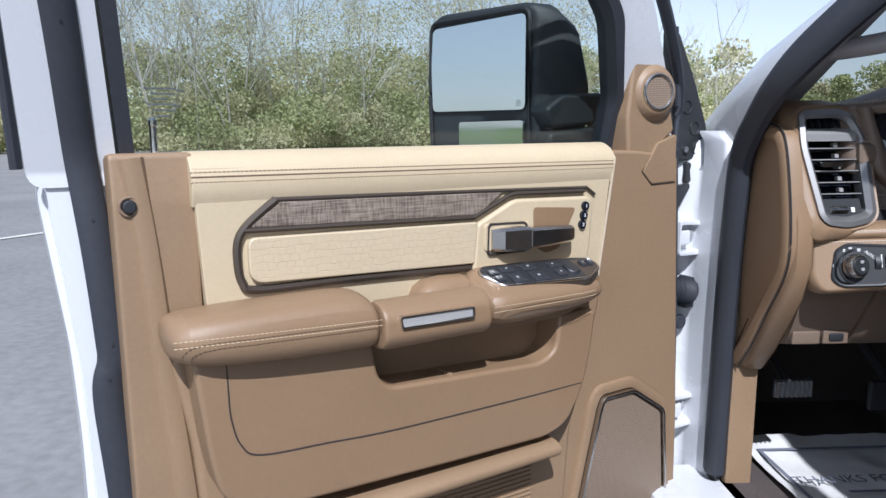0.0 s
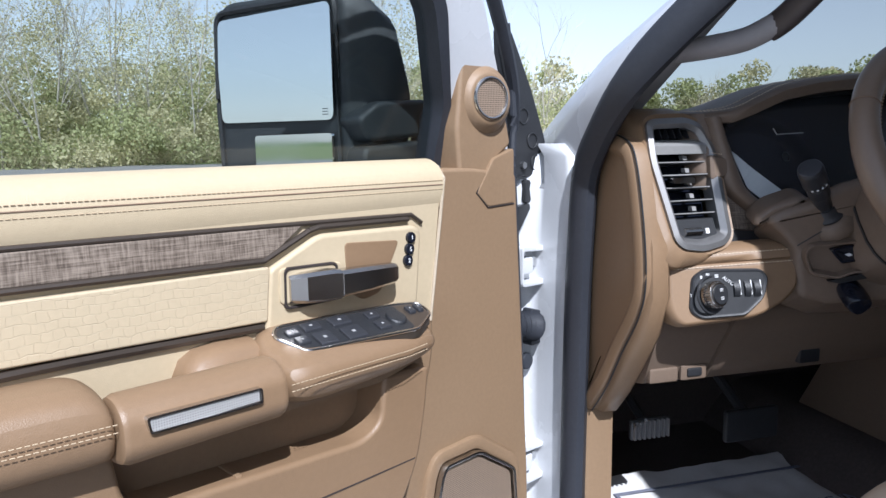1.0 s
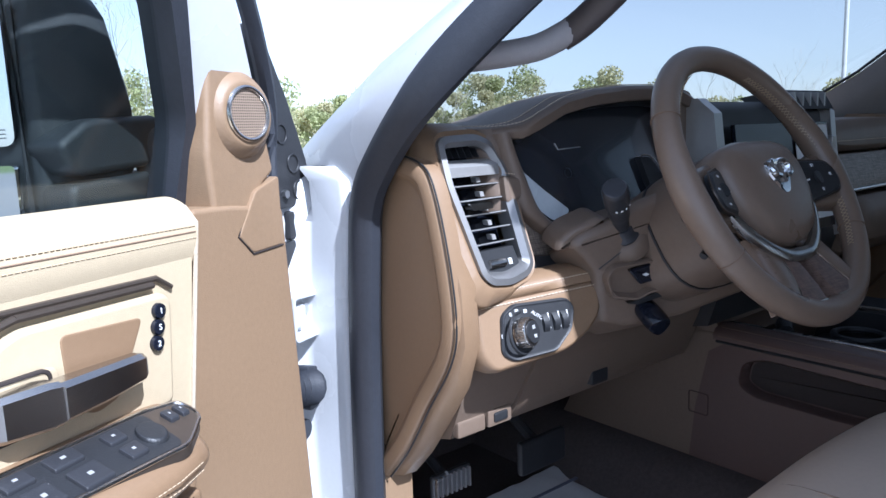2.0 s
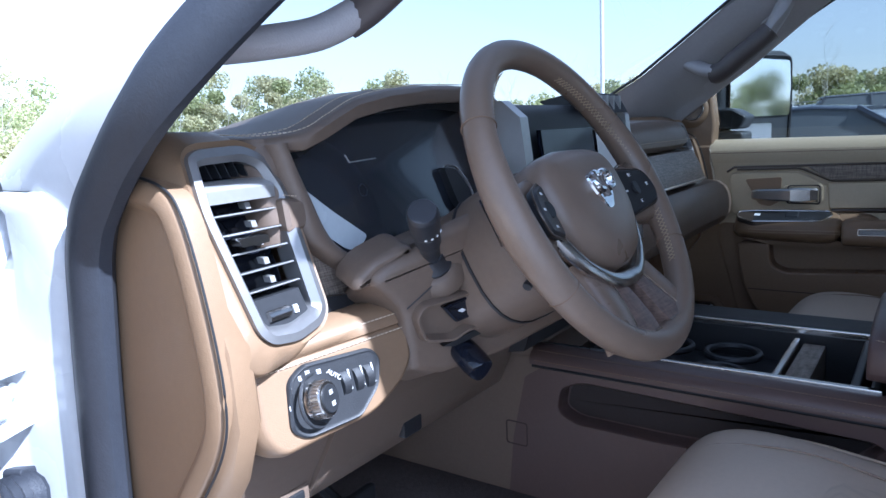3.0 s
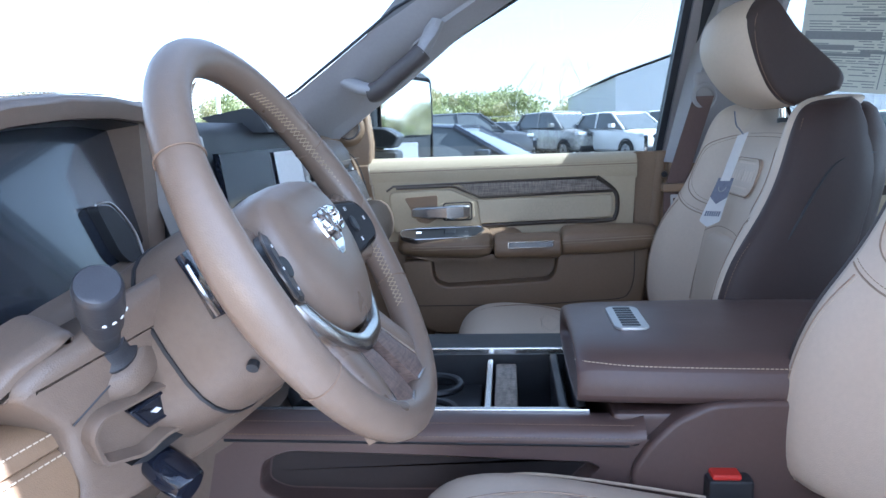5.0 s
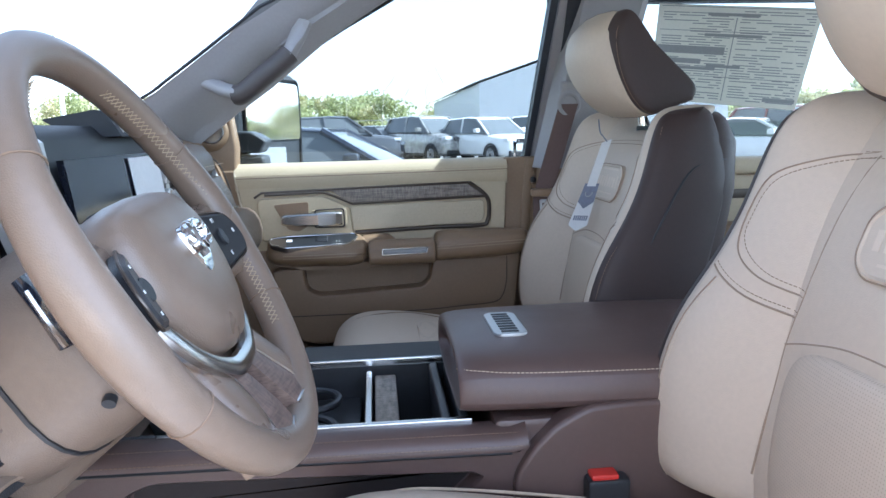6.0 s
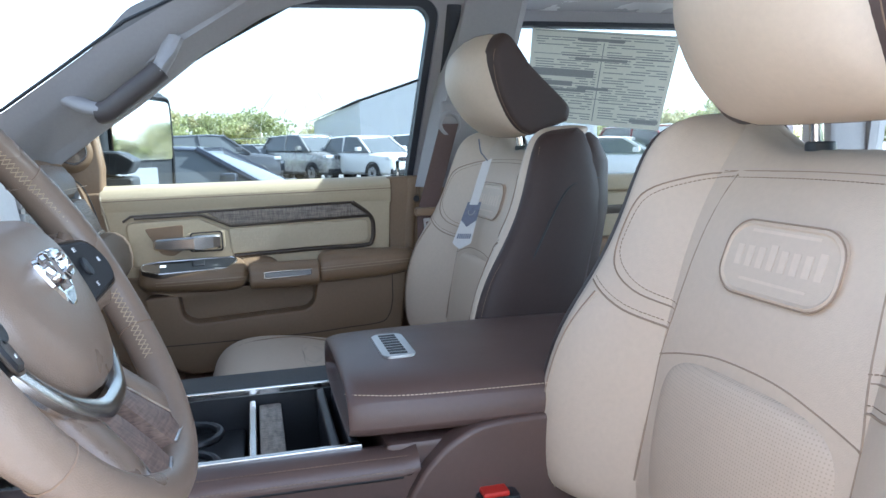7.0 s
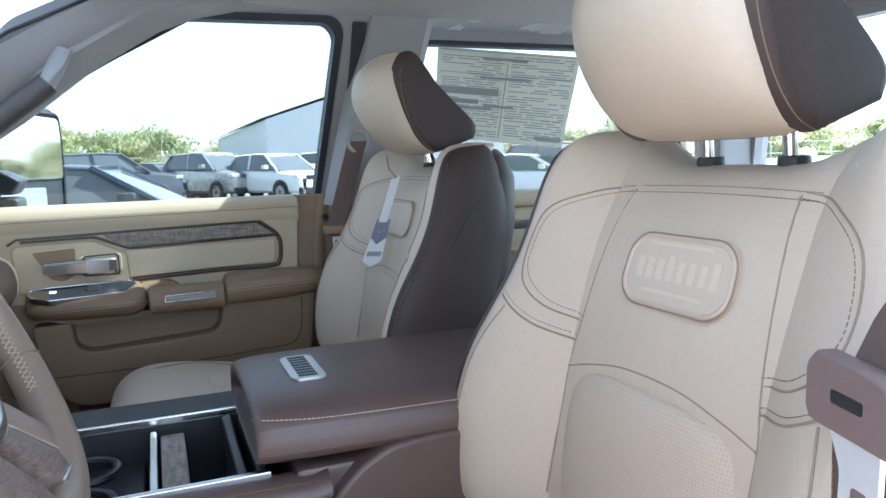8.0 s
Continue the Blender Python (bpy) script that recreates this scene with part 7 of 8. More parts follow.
# hang tag on the passenger seat
tag = thing("hang_tag", "long cardboard hang tag with dark panel hanging on the seat", "tag")
T = lambda x, z, d: (0.428 + 0.50 * x - 0.86 * d, -0.236 - 0.36 * (z - 1.36) + 0.86 * x + 0.50 * d, z)
body = rnd([(-0.017, 1.372), (-0.020, 1.330), (0, 1.318), (0.020, 1.330), (0.017, 1.372), (0.014, 1.415), (-0.014, 1.415)], 0.004)
part("card", loft([[T(x, z, d) for x, z in body] for d in (0.0, 0.0015)]), PAPER, tag, "pale card")
part("dark_panel", loft([[T(x, z, d) for x, z in ((-0.0165, 1.378), (0.0, 1.364), (0.0165, 1.378), (0.0145, 1.4155), (-0.0145, 1.4155))] for d in (0.0012, 0.0022)]), INK, tag, "dark printed panel")
part("upper_card", loft([[T(x, z, d) for x, z in ((-0.009, 1.41), (0.009, 1.41), (0.010, 1.498), (-0.008, 1.505))] for d in (0.002, 0.004)]), PAPER, tag)
part("cord", tube(smooth([T(0, 1.50, 0.004), T(0.010, 1.51, 0.008), T(0.02, 1.52, 0.01), T(0.03, 1.545, 0.02)], 5), 0.0015, 6), INK, tag)
for k in range(7):
    part("card_bar", loft([[T(-0.0135 + 0.0043 * k + i * 0.0015, 1.345 + j * 0.005, d) for i, j in ((-1, -1), (1, -1), (1, 1), (-1, 1))] for d in (0.0012, 0.0021)]), INK, tag)
part("card_emblem", tube([T(0.007 * math.cos(a), 1.398 + 0.009 * math.sin(a), 0.0024) for a in [math.pi * (1.0 + i / 10) for i in range(11)]], 0.0012, 6), GREYI, tag)

# window sticker on the rear passenger glass
stk = thing("window_sticker", "large printed paper price sheet stuck on the rear window", "sticker")
ST = lambda a, v, d: (0.884 - d, -0.572 - 0.458 * a + 0.024 * v + 0.046 * a * v, 1.844 - 0.244 * v - 0.018 * a - 0.023 * a * v)
def on_sheet(a0, a1, v0, v1, d0=0.0012, d1=0.002, bm=None):
    return loft([[ST(a, v, d) for a, v in ((a0, v0), (a1, v0), (a1, v1), (a0, v1))] for d in (d0, d1)], bm=bm)
part("sheet", on_sheet(0, 1, 0, 1, 0.0, 0.001), SHEETM, stk, "thin printed sheet")
rs = random.Random(5)
own = bmesh.new()
for k in range(34):
    v = 0.05 + 0.027 * k
    for a, e in ((0.03, 0.46), (0.50, 0.97)):
        a += rs.random() * 0.02
        while a < e:
            w = rs.uniform(0.05, 0.22)
            if rs.random() < 0.72:
                on_sheet(a, min(a + w, e), v, v + 0.009, bm=own)
            a += w + rs.uniform(0.01, 0.05)
tagged(part("fine_print", own, GREYI, stk, "rows of small grey print"), kind="stuff")
for a0, a1, v0, v1 in ((0.02, 0.98, 0.015, 0.022), (0.30, 0.62, 0.075, 0.105), (0.30, 0.66, 0.285, 0.315), (0.02, 0.44, 0.42, 0.50), (0.02, 0.30, 0.55, 0.60), (0.34, 0.56, 0.60, 0.63), (0.02, 0.40, 0.63, 0.66), (0.76, 0.98, 0.90, 0.94)):
    part("print_bar", on_sheet(a0, a1, v0, v1, 0.0012, 0.0022), GREYI, stk, "grey heading bar")
for a0, a1, v0, v1 in ((0.478, 0.483, 0.12, 0.96), (0.02, 0.98, 0.26, 0.266), (0.02, 0.98, 0.72, 0.726)):
    part("print_rule", on_sheet(a0, a1, v0, v1, 0.0012, 0.0022), GREYI, stk)

# ---- centre console ----
con = thing("centre_console", "brown leather centre console with storage tray and armrest", "console")
def holed(outer, hole, x0, depth, s):
    """A side panel with a pocket sunk into it: face, pocket rim, walls and floor."""
    own = bmesh.new()
    ring_o = [own.verts.new((s * x0, y, z)) for y, z in outer]
    ring_h = [own.verts.new((s * x0, y, z)) for y, z in hole]
    es = [own.edges.new((L[k - 1], L[k])) for L in (ring_o, ring_h) for k in range(len(L))]
    bmesh.ops.triangle_fill(own, use_beauty=True, edges=es)
    for d, k in ((0.004, 0.003), (depth, 0.004)):
        nxt = [own.verts.new((s * (x0 - d), y, z)) for y, z in shrink(hole, k)]
        for a in range(len(nxt)):
            own.faces.new((ring_h[a - 1], ring_h[a], nxt[a], nxt[a - 1]))
        ring_h = nxt
    own.faces.new(ring_h)
    back = [own.verts.new((s * (x0 - 0.012), y, z)) for y, z in outer]
    for a in range(len(back)):
        own.faces.new((ring_o[a - 1], ring_o[a], back[a], back[a - 1]))
    bmesh.ops.recalc_face_normals(own, faces=own.faces[:])
    return own


wall_o = [(0.62, 0.81), (0.60, 1.00), (0.575, 1.11), (0.53, 1.140), (0.02, 1.126), (-0.02, 1.150), (-0.10, 1.172), (-0.45, 1.178), (-0.45, 0.81)]
POCKET_O = rnd([(0.512, 1.100), (0.478, 1.117), (0.30, 1.112), (0.080, 1.104), (0.064, 1.096), (0.105, 1.056), (0.14, 1.046), (0.36, 1.042), (0.49, 1.044), (0.519, 1.060)], [0.012, 0.02, 0.01, 0.006, 0.006, 0.012, 0.02, 0.01, 0.02, 0.014])
for s in (-1, 1):
    part("side_wall", holed(wall_o, POCKET_O, 0.168, 0.030, s), DBROWN, con, "brown console side with a sunken pocket", sharp=50)
    part("pocket_sheet", prism(shrink(POCKET_O, 0.007), s * 0.1375, s * 0.1390, "x"), POCKET, con, "darker brown sheet at the back of the side pocket")
    part("hip", prism(rnd([(0.028, 0.82), (0.028, 1.098), (0.006, 1.134), (-0.024, 1.164), (-0.066, 1.186), (-0.12, 1.190), (-0.45, 1.190), (-0.45, 0.82)], 0.014), s * 0.150, s * 0.182, "x", 0.007, 3), DBROWN, con, "raised brown console flank")
    part("ledge", loft([[(s * x, y, z + dz) for x, z in ((0.135, 1.158), (0.155, 1.160), (0.174, 1.152), (0.181, 1.142), (0.180, 1.134), (0.14, 1.130))] for y, dz in ((0.56, 0.004), (0.45, 0.003), (0.20, 0.0), (0.030, -0.002), (0.010, 0.002))]), DBROWN, con, "stitched brown leather ledge", sharp=50)
    part("ledge_stitching", join(stitches([(s * 0.1690, 0.55, 1.1590), (s * 0.1690, 0.02, 1.1535)], up=(1, 0, 0)), stitches([(s * 0.1812, 0.55, 1.1455), (s * 0.1812, 0.02, 1.1405)], up=(1, 0, 0))), THREADD, con)
    part("ledge_gap", tube([(s * 0.1700, 0.56, 1.1320), (s * 0.1700, 0.20, 1.1290), (s * 0.1700, 0.03, 1.1270)], 0.0026, 6), BLACKP, con)
    part("chrome_rail", box(s * 0.128, s * 0.138, 0.075, 0.56, 1.150, 1.1625, 0.002), CHROME, con, "chrome tray edge")
part("front_wall", loft([[(x, y, z) for y, z in ((0.50, 1.158), (0.56, 1.158), (0.62, 1.30), (0.66, 1.22), (0.66, 0.82), (0.60, 0.82))] for x in (-0.165, 0.165)]), DASHB, con)
part("tray", box(-0.13, 0.13, -0.10, 0.55, 1.03, 1.04), BLACKP, con, "black storage tray floor")
part("tray_wall", box(-0.132, -0.126, -0.10, 0.55, 1.03, 1.152), BLACKP, con)
part("tray_wall", box(0.126, 0.132, -0.10, 0.55, 1.03, 1.152), BLACKP, con)
part("far_rail", box(0.13, 0.215, 0.07, 0.56, 1.135, 1.164, 0.006), BLACKP, con, "black far tray edge")
part("divider", box(-0.10, 0.115, 0.206, 0.216, 1.04, 1.148, 0.003), CHROME, con, "chrome tray divider")
part("wood_divider", box(-0.10, 0.115, 0.168, 0.202, 1.04, 1.140, 0.003), WOOD, con, "grey wood tray divider")
for y in (0.080, 0.104):
    part("rear_divider", prism(rnd([(y - 0.006, 1.045), (y + 0.006, 1.045), (y + 0.010, 1.156), (y - 0.003, 1.158)], 0.004), -0.118, 0.112, "x", 0.003, both=True), STALKM, con, "black rounded tray slat")
for y in (0.30, 0.41):
    for x in (-0.055, 0.055):
        part("cup_ring", ring((x, y, 1.125), (0, 0, 1), 0.042, 0.006, 28, 8), BLACKP, con, "cup holder ring")
        part("cup_finger", box(x - 0.045, x - 0.030, y - 0.012, y + 0.012, 1.10, 1.122, 0.003), STEEL, con)
part("cup_deck", box(-0.126, 0.126, 0.225, 0.50, 1.085, 1.10, 0.004), BLACKP, con)
part("tray_grip", tube(smooth([(-0.10, 0.47, 1.15), (-0.06, 0.49, 1.158), (0.05, 0.49, 1.158), (0.09, 0.47, 1.15)], 5), 0.014, 10), BLACKP, con)
def lid_loop(y, zt, zb, w):
    return [(x, y, z) for x, z in ((-w, zb), (-w - 0.012, zb + 0.02), (-w - 0.006, zt - 0.022), (-w + 0.018, zt - 0.006), (-w * 0.5, zt + 0.001), (0, zt + 0.002), (w * 0.5, zt + 0.001), (w - 0.018, zt - 0.006), (w + 0.006, zt - 0.022), (w + 0.012, zb + 0.02), (w, zb))]
lid = part("armrest_lid", loft([lid_loop(0.066, 1.19, 1.172, 0.130), lid_loop(0.086, 1.225, 1.168, 0.140), lid_loop(0.098, 1.240, 1.168, 0.146), lid_loop(0.080, 1.248, 1.166, 0.150), lid_loop(0.0, 1.247, 1.168, 0.160), lid_loop(-0.20, 1.246, 1.170, 0.170), lid_loop(-0.34, 1.244, 1.172, 0.172), lid_loop(-0.36, 1.235, 1.172, 0.168)]), DBROWN, con, "brown leather armrest lid", 2)
part("lid_stitching", stitches(smooth([(-0.130, 0.094, 1.228), (-0.150, 0.070, 1.2305), (-0.166, 0.0, 1.2295), (-0.176, -0.2, 1.2285), (-0.178, -0.34, 1.2275)], 6)), THREAD, lid)
bo = rnd([(-0.060, -0.016), (-0.050, -0.024), (0.050, -0.024), (0.060, -0.016), (0.060, 0.016), (0.050, 0.024), (-0.050, 0.024), (-0.060, 0.016)], 0.004)
LB = lambda x, y: (x - 0.005, y + 0.008)
bd = part("lid_badge", prism([LB(x, y) for x, y in bo], 1.244, 1.2515, "z", 0.0015), SILVER, lid, "silver badge plate on the lid")
for k in range(8):
    x = -0.057 + 0.0134 * k
    part("badge_bar", box(x - 0.0034 + 0.005, x + 0.0034 + 0.005, -0.004, 0.021, 1.251, 1.2524), BLACKP, bd)
part("lid_socket", prism([LB(x, y) for x, y in shrink(bo, -0.004)], 1.243, 1.2475, "z"), BLACKP, lid)
part("rear_body", box(-0.158, 0.158, -0.46, 0.05, 0.82, 1.166, 0.01), DBROWN, con)
part("panel_square", frame_of(rnd([(0.573, 0.986), (0.614, 0.986), (0.614, 1.028), (0.573, 1.028)], 0.006), rnd([(0.575, 0.988), (0.612, 0.988), (0.612, 1.026), (0.575, 1.026)], 0.005), -0.1675, -0.1685, "x"), SEATD, con)
part("front_cheek", prism(rnd([(0.50, 0.80), (0.52, 1.04), (0.54, 1.15), (0.80, 1.13), (0.98, 0.80)], 0.02), -0.140, -0.1675, "x", 0.006), DASHB, con)
rear_seat = thing("rear_bench", "dark leather rear bench seat", "bench seat")
part("bench_back", box(-0.70, 0.70, -1.47, -1.30, 1.05, 1.38, 0.03, 3), SEATD, rear_seat)
part("bench_cushion", box(-0.70, 0.70, -1.32, -0.80, 0.95, 1.10, 0.03, 3), SEATD, rear_seat)

# ---- outdoors ----
ASPHALT = mat("asphalt", (0.20, 0.198, 0.197), 0.85, bump=0.6, bscale=90, var=0.25, vscale=0.6)
GRASS = mat("grass", (0.10, 0.14, 0.04), 0.9, bump=0.8, bscale=8, var=0.35, vscale=0.25)
LINE = mat("road_paint", (0.62, 0.61, 0.57), 0.7, var=0.35, vscale=3.0)
LEAF = thin_mat("spring_leaves", (0.40, 0.42, 0.21), 0.45, 0.7, 0.4, 0.15)
LEAF2 = thin_mat("yellow_green_leaves", (0.53, 0.50, 0.30), 0.45, 0.7, 0.4, 0.15)
BARK = mat("pale_bark", (0.46, 0.43, 0.38), 0.9, bump=0.6, bscale=20, var=0.3, vscale=1.0)
SIDING = mat("pale_metal_siding", (0.66, 0.67, 0.68), 0.5, var=0.05)
CARW = mat("white_car_paint", (0.75, 0.75, 0.74), 0.25, coat=0.6, var=0.02)
CARS = mat("silver_car_paint", (0.36, 0.35, 0.33), 0.28, metal=0.4, coat=0.6, var=0.03)
CARD = mat("dark_blue_grey_car_paint", (0.030, 0.036, 0.052), 0.22, coat=0.8, var=0.05)
CARG = mat("grey_car_paint", (0.07, 0.075, 0.085), 0.25, coat=0.7, var=0.05)
CARR = mat("dark_red_car_paint", (0.17, 0.012, 0.015), 0.25, coat=0.7, var=0.05)
CARGLASS = mat("dark_car_glass", (0.13, 0.142, 0.15), 0.05, var=0.05)
TYRE = mat("tyre_rubber", (0.02, 0.02, 0.022), 0.8, var=0.1)
LAMPW = mat("headlamp_lens", (0.7, 0.72, 0.75), 0.15, var=0.05)


def ground_z(x, y):
    return 0.22 * min(1.0, max(0.0, (x - 4) / 22))


def ground_sheet(u, v):
    x, y = math.copysign(abs(u - 0.5) ** 2.2, u - 0.5) * 9000, math.copysign(abs(v - 0.5) ** 2.2, v - 0.5) * 9000
    return (x, y, ground_z(x, y))


ground = structure("ground", sheet(ground_sheet, 60, 60), GRASS, "spring grass field", "ground")
lot = structure("parking_lot", sheet(lambda u, v: (-60 + 150 * u, -130 + 184 * v, ground_z(-60 + 150 * u, 0) + 0.02), 40, 16), ASPHALT, "weathered dark grey asphalt parking lot", "parking lot")
for k, (x, y, turn, ln) in enumerate(((-9.65, 53.3, 122, 6.2), (-1.85, 46.0, 118, 9), (-6.0, 34.0, 115, 8), (-7.8, 8.0, 150, 5))):
    structure("lot_line" if k == 0 else f"lot_line_{k}", prism([(-ln / 2, -0.06), (ln / 2, -0.06), (ln / 2, 0.06), (-ln / 2, 0.06)], 0.03, 0.034, "z"), LINE, "faded white parking line", "road marking").matrix_world = pose(x, y, 0, 0, 0, turn - 90)


def leaf_clump(own, c, r, n, rg, size):
    """Many small leaf faces scattered through an uneven ball."""
    for _ in range(n):
        d = Vector((rg.gauss(0, 1), rg.gauss(0, 1), rg.gauss(0, 1))).normalized() * r * rg.random() ** 0.4
        p = Vector(c) + Vector((d.x, d.y, d.z * 0.8))
        a, b = Vector((rg.gauss(0, 1), rg.gauss(0, 1), rg.gauss(0, 1))).normalized(), Vector((rg.gauss(0, 1), rg.gauss(0, 1), rg.gauss(0, 1)))
        b = a.cross(b).normalized()
        s = size * rg.uniform(0.6, 1.4)
        own.append((p - a * s, p + b * s * 0.7, p + a * s, p - b * s * 0.7))


def quads(name, Q, material):
    me = bpy.data.meshes.new(name)
    me.from_pydata([tuple(v) for q in Q for v in q], [], [tuple(range(4 * i, 4 * i + 4)) for i in range(len(Q))])
    me.materials.append(material)
    return new(name, me)


def bare_tree(own, base, h, rg, lean=0.05):
    """A tapered trunk with limbs and twigs, as thin bars."""
    def limb(p, d, ln, r, depth):
        n = 3
        pts = [p]
        for i in range(n):
            d = (d + Vector((rg.gauss(0, 0.10), rg.gauss(0, 0.10), 0.06))).normalized()
            pts.append(pts[-1] + d * ln / n)
        bar(own, pts, [r * (1 - 0.6 * i / n) for i in range(n + 1)])
        if depth:
            for k in range((6, 4, 4, 4)[3 - depth] if depth < 4 else 4):
                i = rg.randint(1, n)
                a = rg.uniform(0, 2 * math.pi)
                nd = (d * 0.75 + Vector((math.cos(a), math.sin(a), 0.35)) * 0.6).normalized()
                limb(pts[i], nd, ln * rg.uniform(0.35, 0.6), r * 0.42, depth - 1)
    limb(Vector(base), Vector((rg.gauss(0, lean), rg.gauss(0, lean), 1)).normalized(), h * 0.75, h * 0.0075, 3)


def bar(own, pts, rs):
    """Three-sided bars as quads."""
    for (p, q), (r, s) in zip(zip(pts, pts[1:]), zip(rs, rs[1:])):
        d = (q - p).normalized()
        e = d.cross(Vector((0.3, 0.9, 0.2))).normalized()
        g = d.cross(e)
        C = [(e * math.cos(a) + g * math.sin(a)) for a in (0, 2.094, 4.189)]
        for i in range(3):
            j = (i + 1) % 3
            own.append((p + C[i] * r, p + C[j] * r, q + C[j] * s, q + C[i] * s))


rg = random.Random(11)
def polar(heading, dist, z=0.0):
    a = radians(heading)
    return Vector((-1.2 + dist * math.sin(a), dist * math.cos(a), z))


# the near wood ahead: bare and budding trees over light green brush
trunks, brush, brush2 = [], [], []
for k in range(95):
    h = rg.uniform(-48, 25)
    d = rg.uniform(54, 80)
    top = 17 if h < 8 else 17 - (h - 8) * 0.55
    bare_tree(trunks, polar(h, d), top * rg.uniform(0.6, 1.1), rg)
for k in range(880):
    h = rg.uniform(-50, 27)
    d = rg.uniform(52, 78)
    top = (3.5 + (d - 52) * 0.26) * rg.uniform(0.3, 1.0) * (1.0 if h < 8 else 0.55)
    c = polar(h, d, max(0.4, top * rg.random() ** 0.8))
    leaf_clump(brush if rg.random() < 0.5 else brush2, c, rg.uniform(0.9, 2.2), 300, rg, 0.12)
for k in range(600):
    h = rg.uniform(-48, 14)
    d = rg.uniform(56, 80)
    leaf_clump(brush2, polar(h, d, rg.uniform(5, 13)), rg.uniform(1.2, 2.8), 150, rg, 0.08)
for k in range(420):
    d = rg.uniform(82, 98)
    leaf_clump(brush if k % 2 else brush2, polar(rg.uniform(-52, 27), d, 9.5 * rg.random() ** 0.9), rg.uniform(1.6, 3.0), 150, rg, 0.24)
# unseen extra wood beside the open door, added to cut light into the cab
for k in range(90):
    d = rg.uniform(54, 76)
    leaf_clump(brush if k % 2 else brush2, polar(rg.uniform(-62, -50), d, 13 * rg.random() ** 0.9), rg.uniform(1.6, 3.2), 150, rg, 0.30)
for k in range(24):
    bare_tree(trunks, polar(rg.uniform(-62, -50), rg.uniform(54, 74)), 17 * rg.uniform(0.6, 1.1), rg)
tagged(quads("bare_woods", trunks, BARK), "bare spring tree trunks and twigs at the lot edge", "woods", kind="stuff")
tagged(quads("brush", brush, LEAF), "light green spring brush under the trees", "bushes", kind="stuff")
tagged(quads("budding_leaves", brush2, LEAF2), "yellow green budding leaves in the wood", "woods", kind="stuff")
# the far tree line ahead and to the side
far, far2, ftr = [], [], []
for k in range(800):
    h = rg.uniform(20, 150) if k < 520 else rg.uniform(150, 225)
    d = rg.uniform(115, 150)
    bump = 7.5 + 3.5 * noise.noise((h * 0.16, 0.3, 0)) + 1.5 * noise.noise((h * 0.6, 2.3, 0)) + (2.5 if 38 < h < 52 else 0) - (1.5 if h > 60 else 0)
    c = polar(h, d, max(1.0, bump * rg.random() ** 0.7))
    leaf_clump(far if rg.random() < 0.55 else far2, c, rg.uniform(1.4, 3.0), 420, rg, 0.26)
for k in range(60):
    bare_tree(ftr, polar(rg.uniform(24, 110), rg.uniform(110, 140)), rg.uniform(7, 11), rg)
tagged(quads("far_trees", far, LEAF), "distant green tree line", "trees", kind="stuff")
tagged(quads("far_budding_trees", far2, LEAF2), "distant yellow green tree line", "trees", kind="stuff")
tagged(quads("far_trunks", ftr, BARK), "distant bare trunks", "trees", kind="stuff")

pole = thing("light_pole", "tall white parking lot light pole", "light pole", Matrix.Translation((-1.2 + 40 * 0.921, 0.1 + 40 * 0.373, 0.2)))
part("shaft", tube([(0, 0, 0), (0, 0, 9)], 0.11, 12), CARW, pole)
part("footing", disc((0, 0, 0), (0, 0, 1), 0.3, 0.7, 20, 0.03), SIDING, pole)
part("lamp_arm", box(-0.06, 0.9, -0.06, 0.06, 8.9, 9.0, 0.02), CARW, pole)
part("lamp_head", box(0.6, 1.2, -0.18, 0.18, 8.82, 8.95, 0.03), CARG, pole)

shed = thing("metal_building", "pale grey metal building with low gable roof", "building")
# gable end towards the lot, ridge running away
bx0, by = 52.0, (-0.142 / 0.988) * 53
prof = [(by, 0.2), (by, 4.75), (by - 9.5, 7.8), (by - 19, 4.75), (by - 19, 0.2)]
part("walls", prism(prof, bx0, bx0 + 40, "x"), SIDING, shed, "ribbed pale metal wall")
for k in range(2):
    a, b = ((by + 0.5, 4.75), (by - 9.5, 8.0)) if k == 0 else ((by - 9.5, 8.0), (by - 19.5, 4.75))
    part("roof_slope", prism([a, b, (b[0], b[1] + 0.07), (a[0], a[1] + 0.07)], bx0 - 0.06, bx0 + 40.06, "x"), CARW, shed, "white metal roof")
for k in range(40):
    part("wall_rib", box(bx0 - 0.03, bx0 - 0.002, by - 0.24 - 0.47 * k, by - 0.20 - 0.47 * k, 0.2, 4.6 + 0.317 * min(0.47 * k, 18.9 - 0.47 * k) - 0.1), SIDING, shed)
fence = thing("fence", "low chain link fence behind the parked cars", "fence")
for k in range(40):
    part("post", tube([(46, 30 - 2.4 * k, 0.2), (46, 30 - 2.4 * k, 2.2)], 0.03, 6), STEEL, fence)
for z in (2.18, 1.2):
    part("rail", tube([(46, 30, z), (46, -64, z)], 0.02, 6), STEEL, fence)


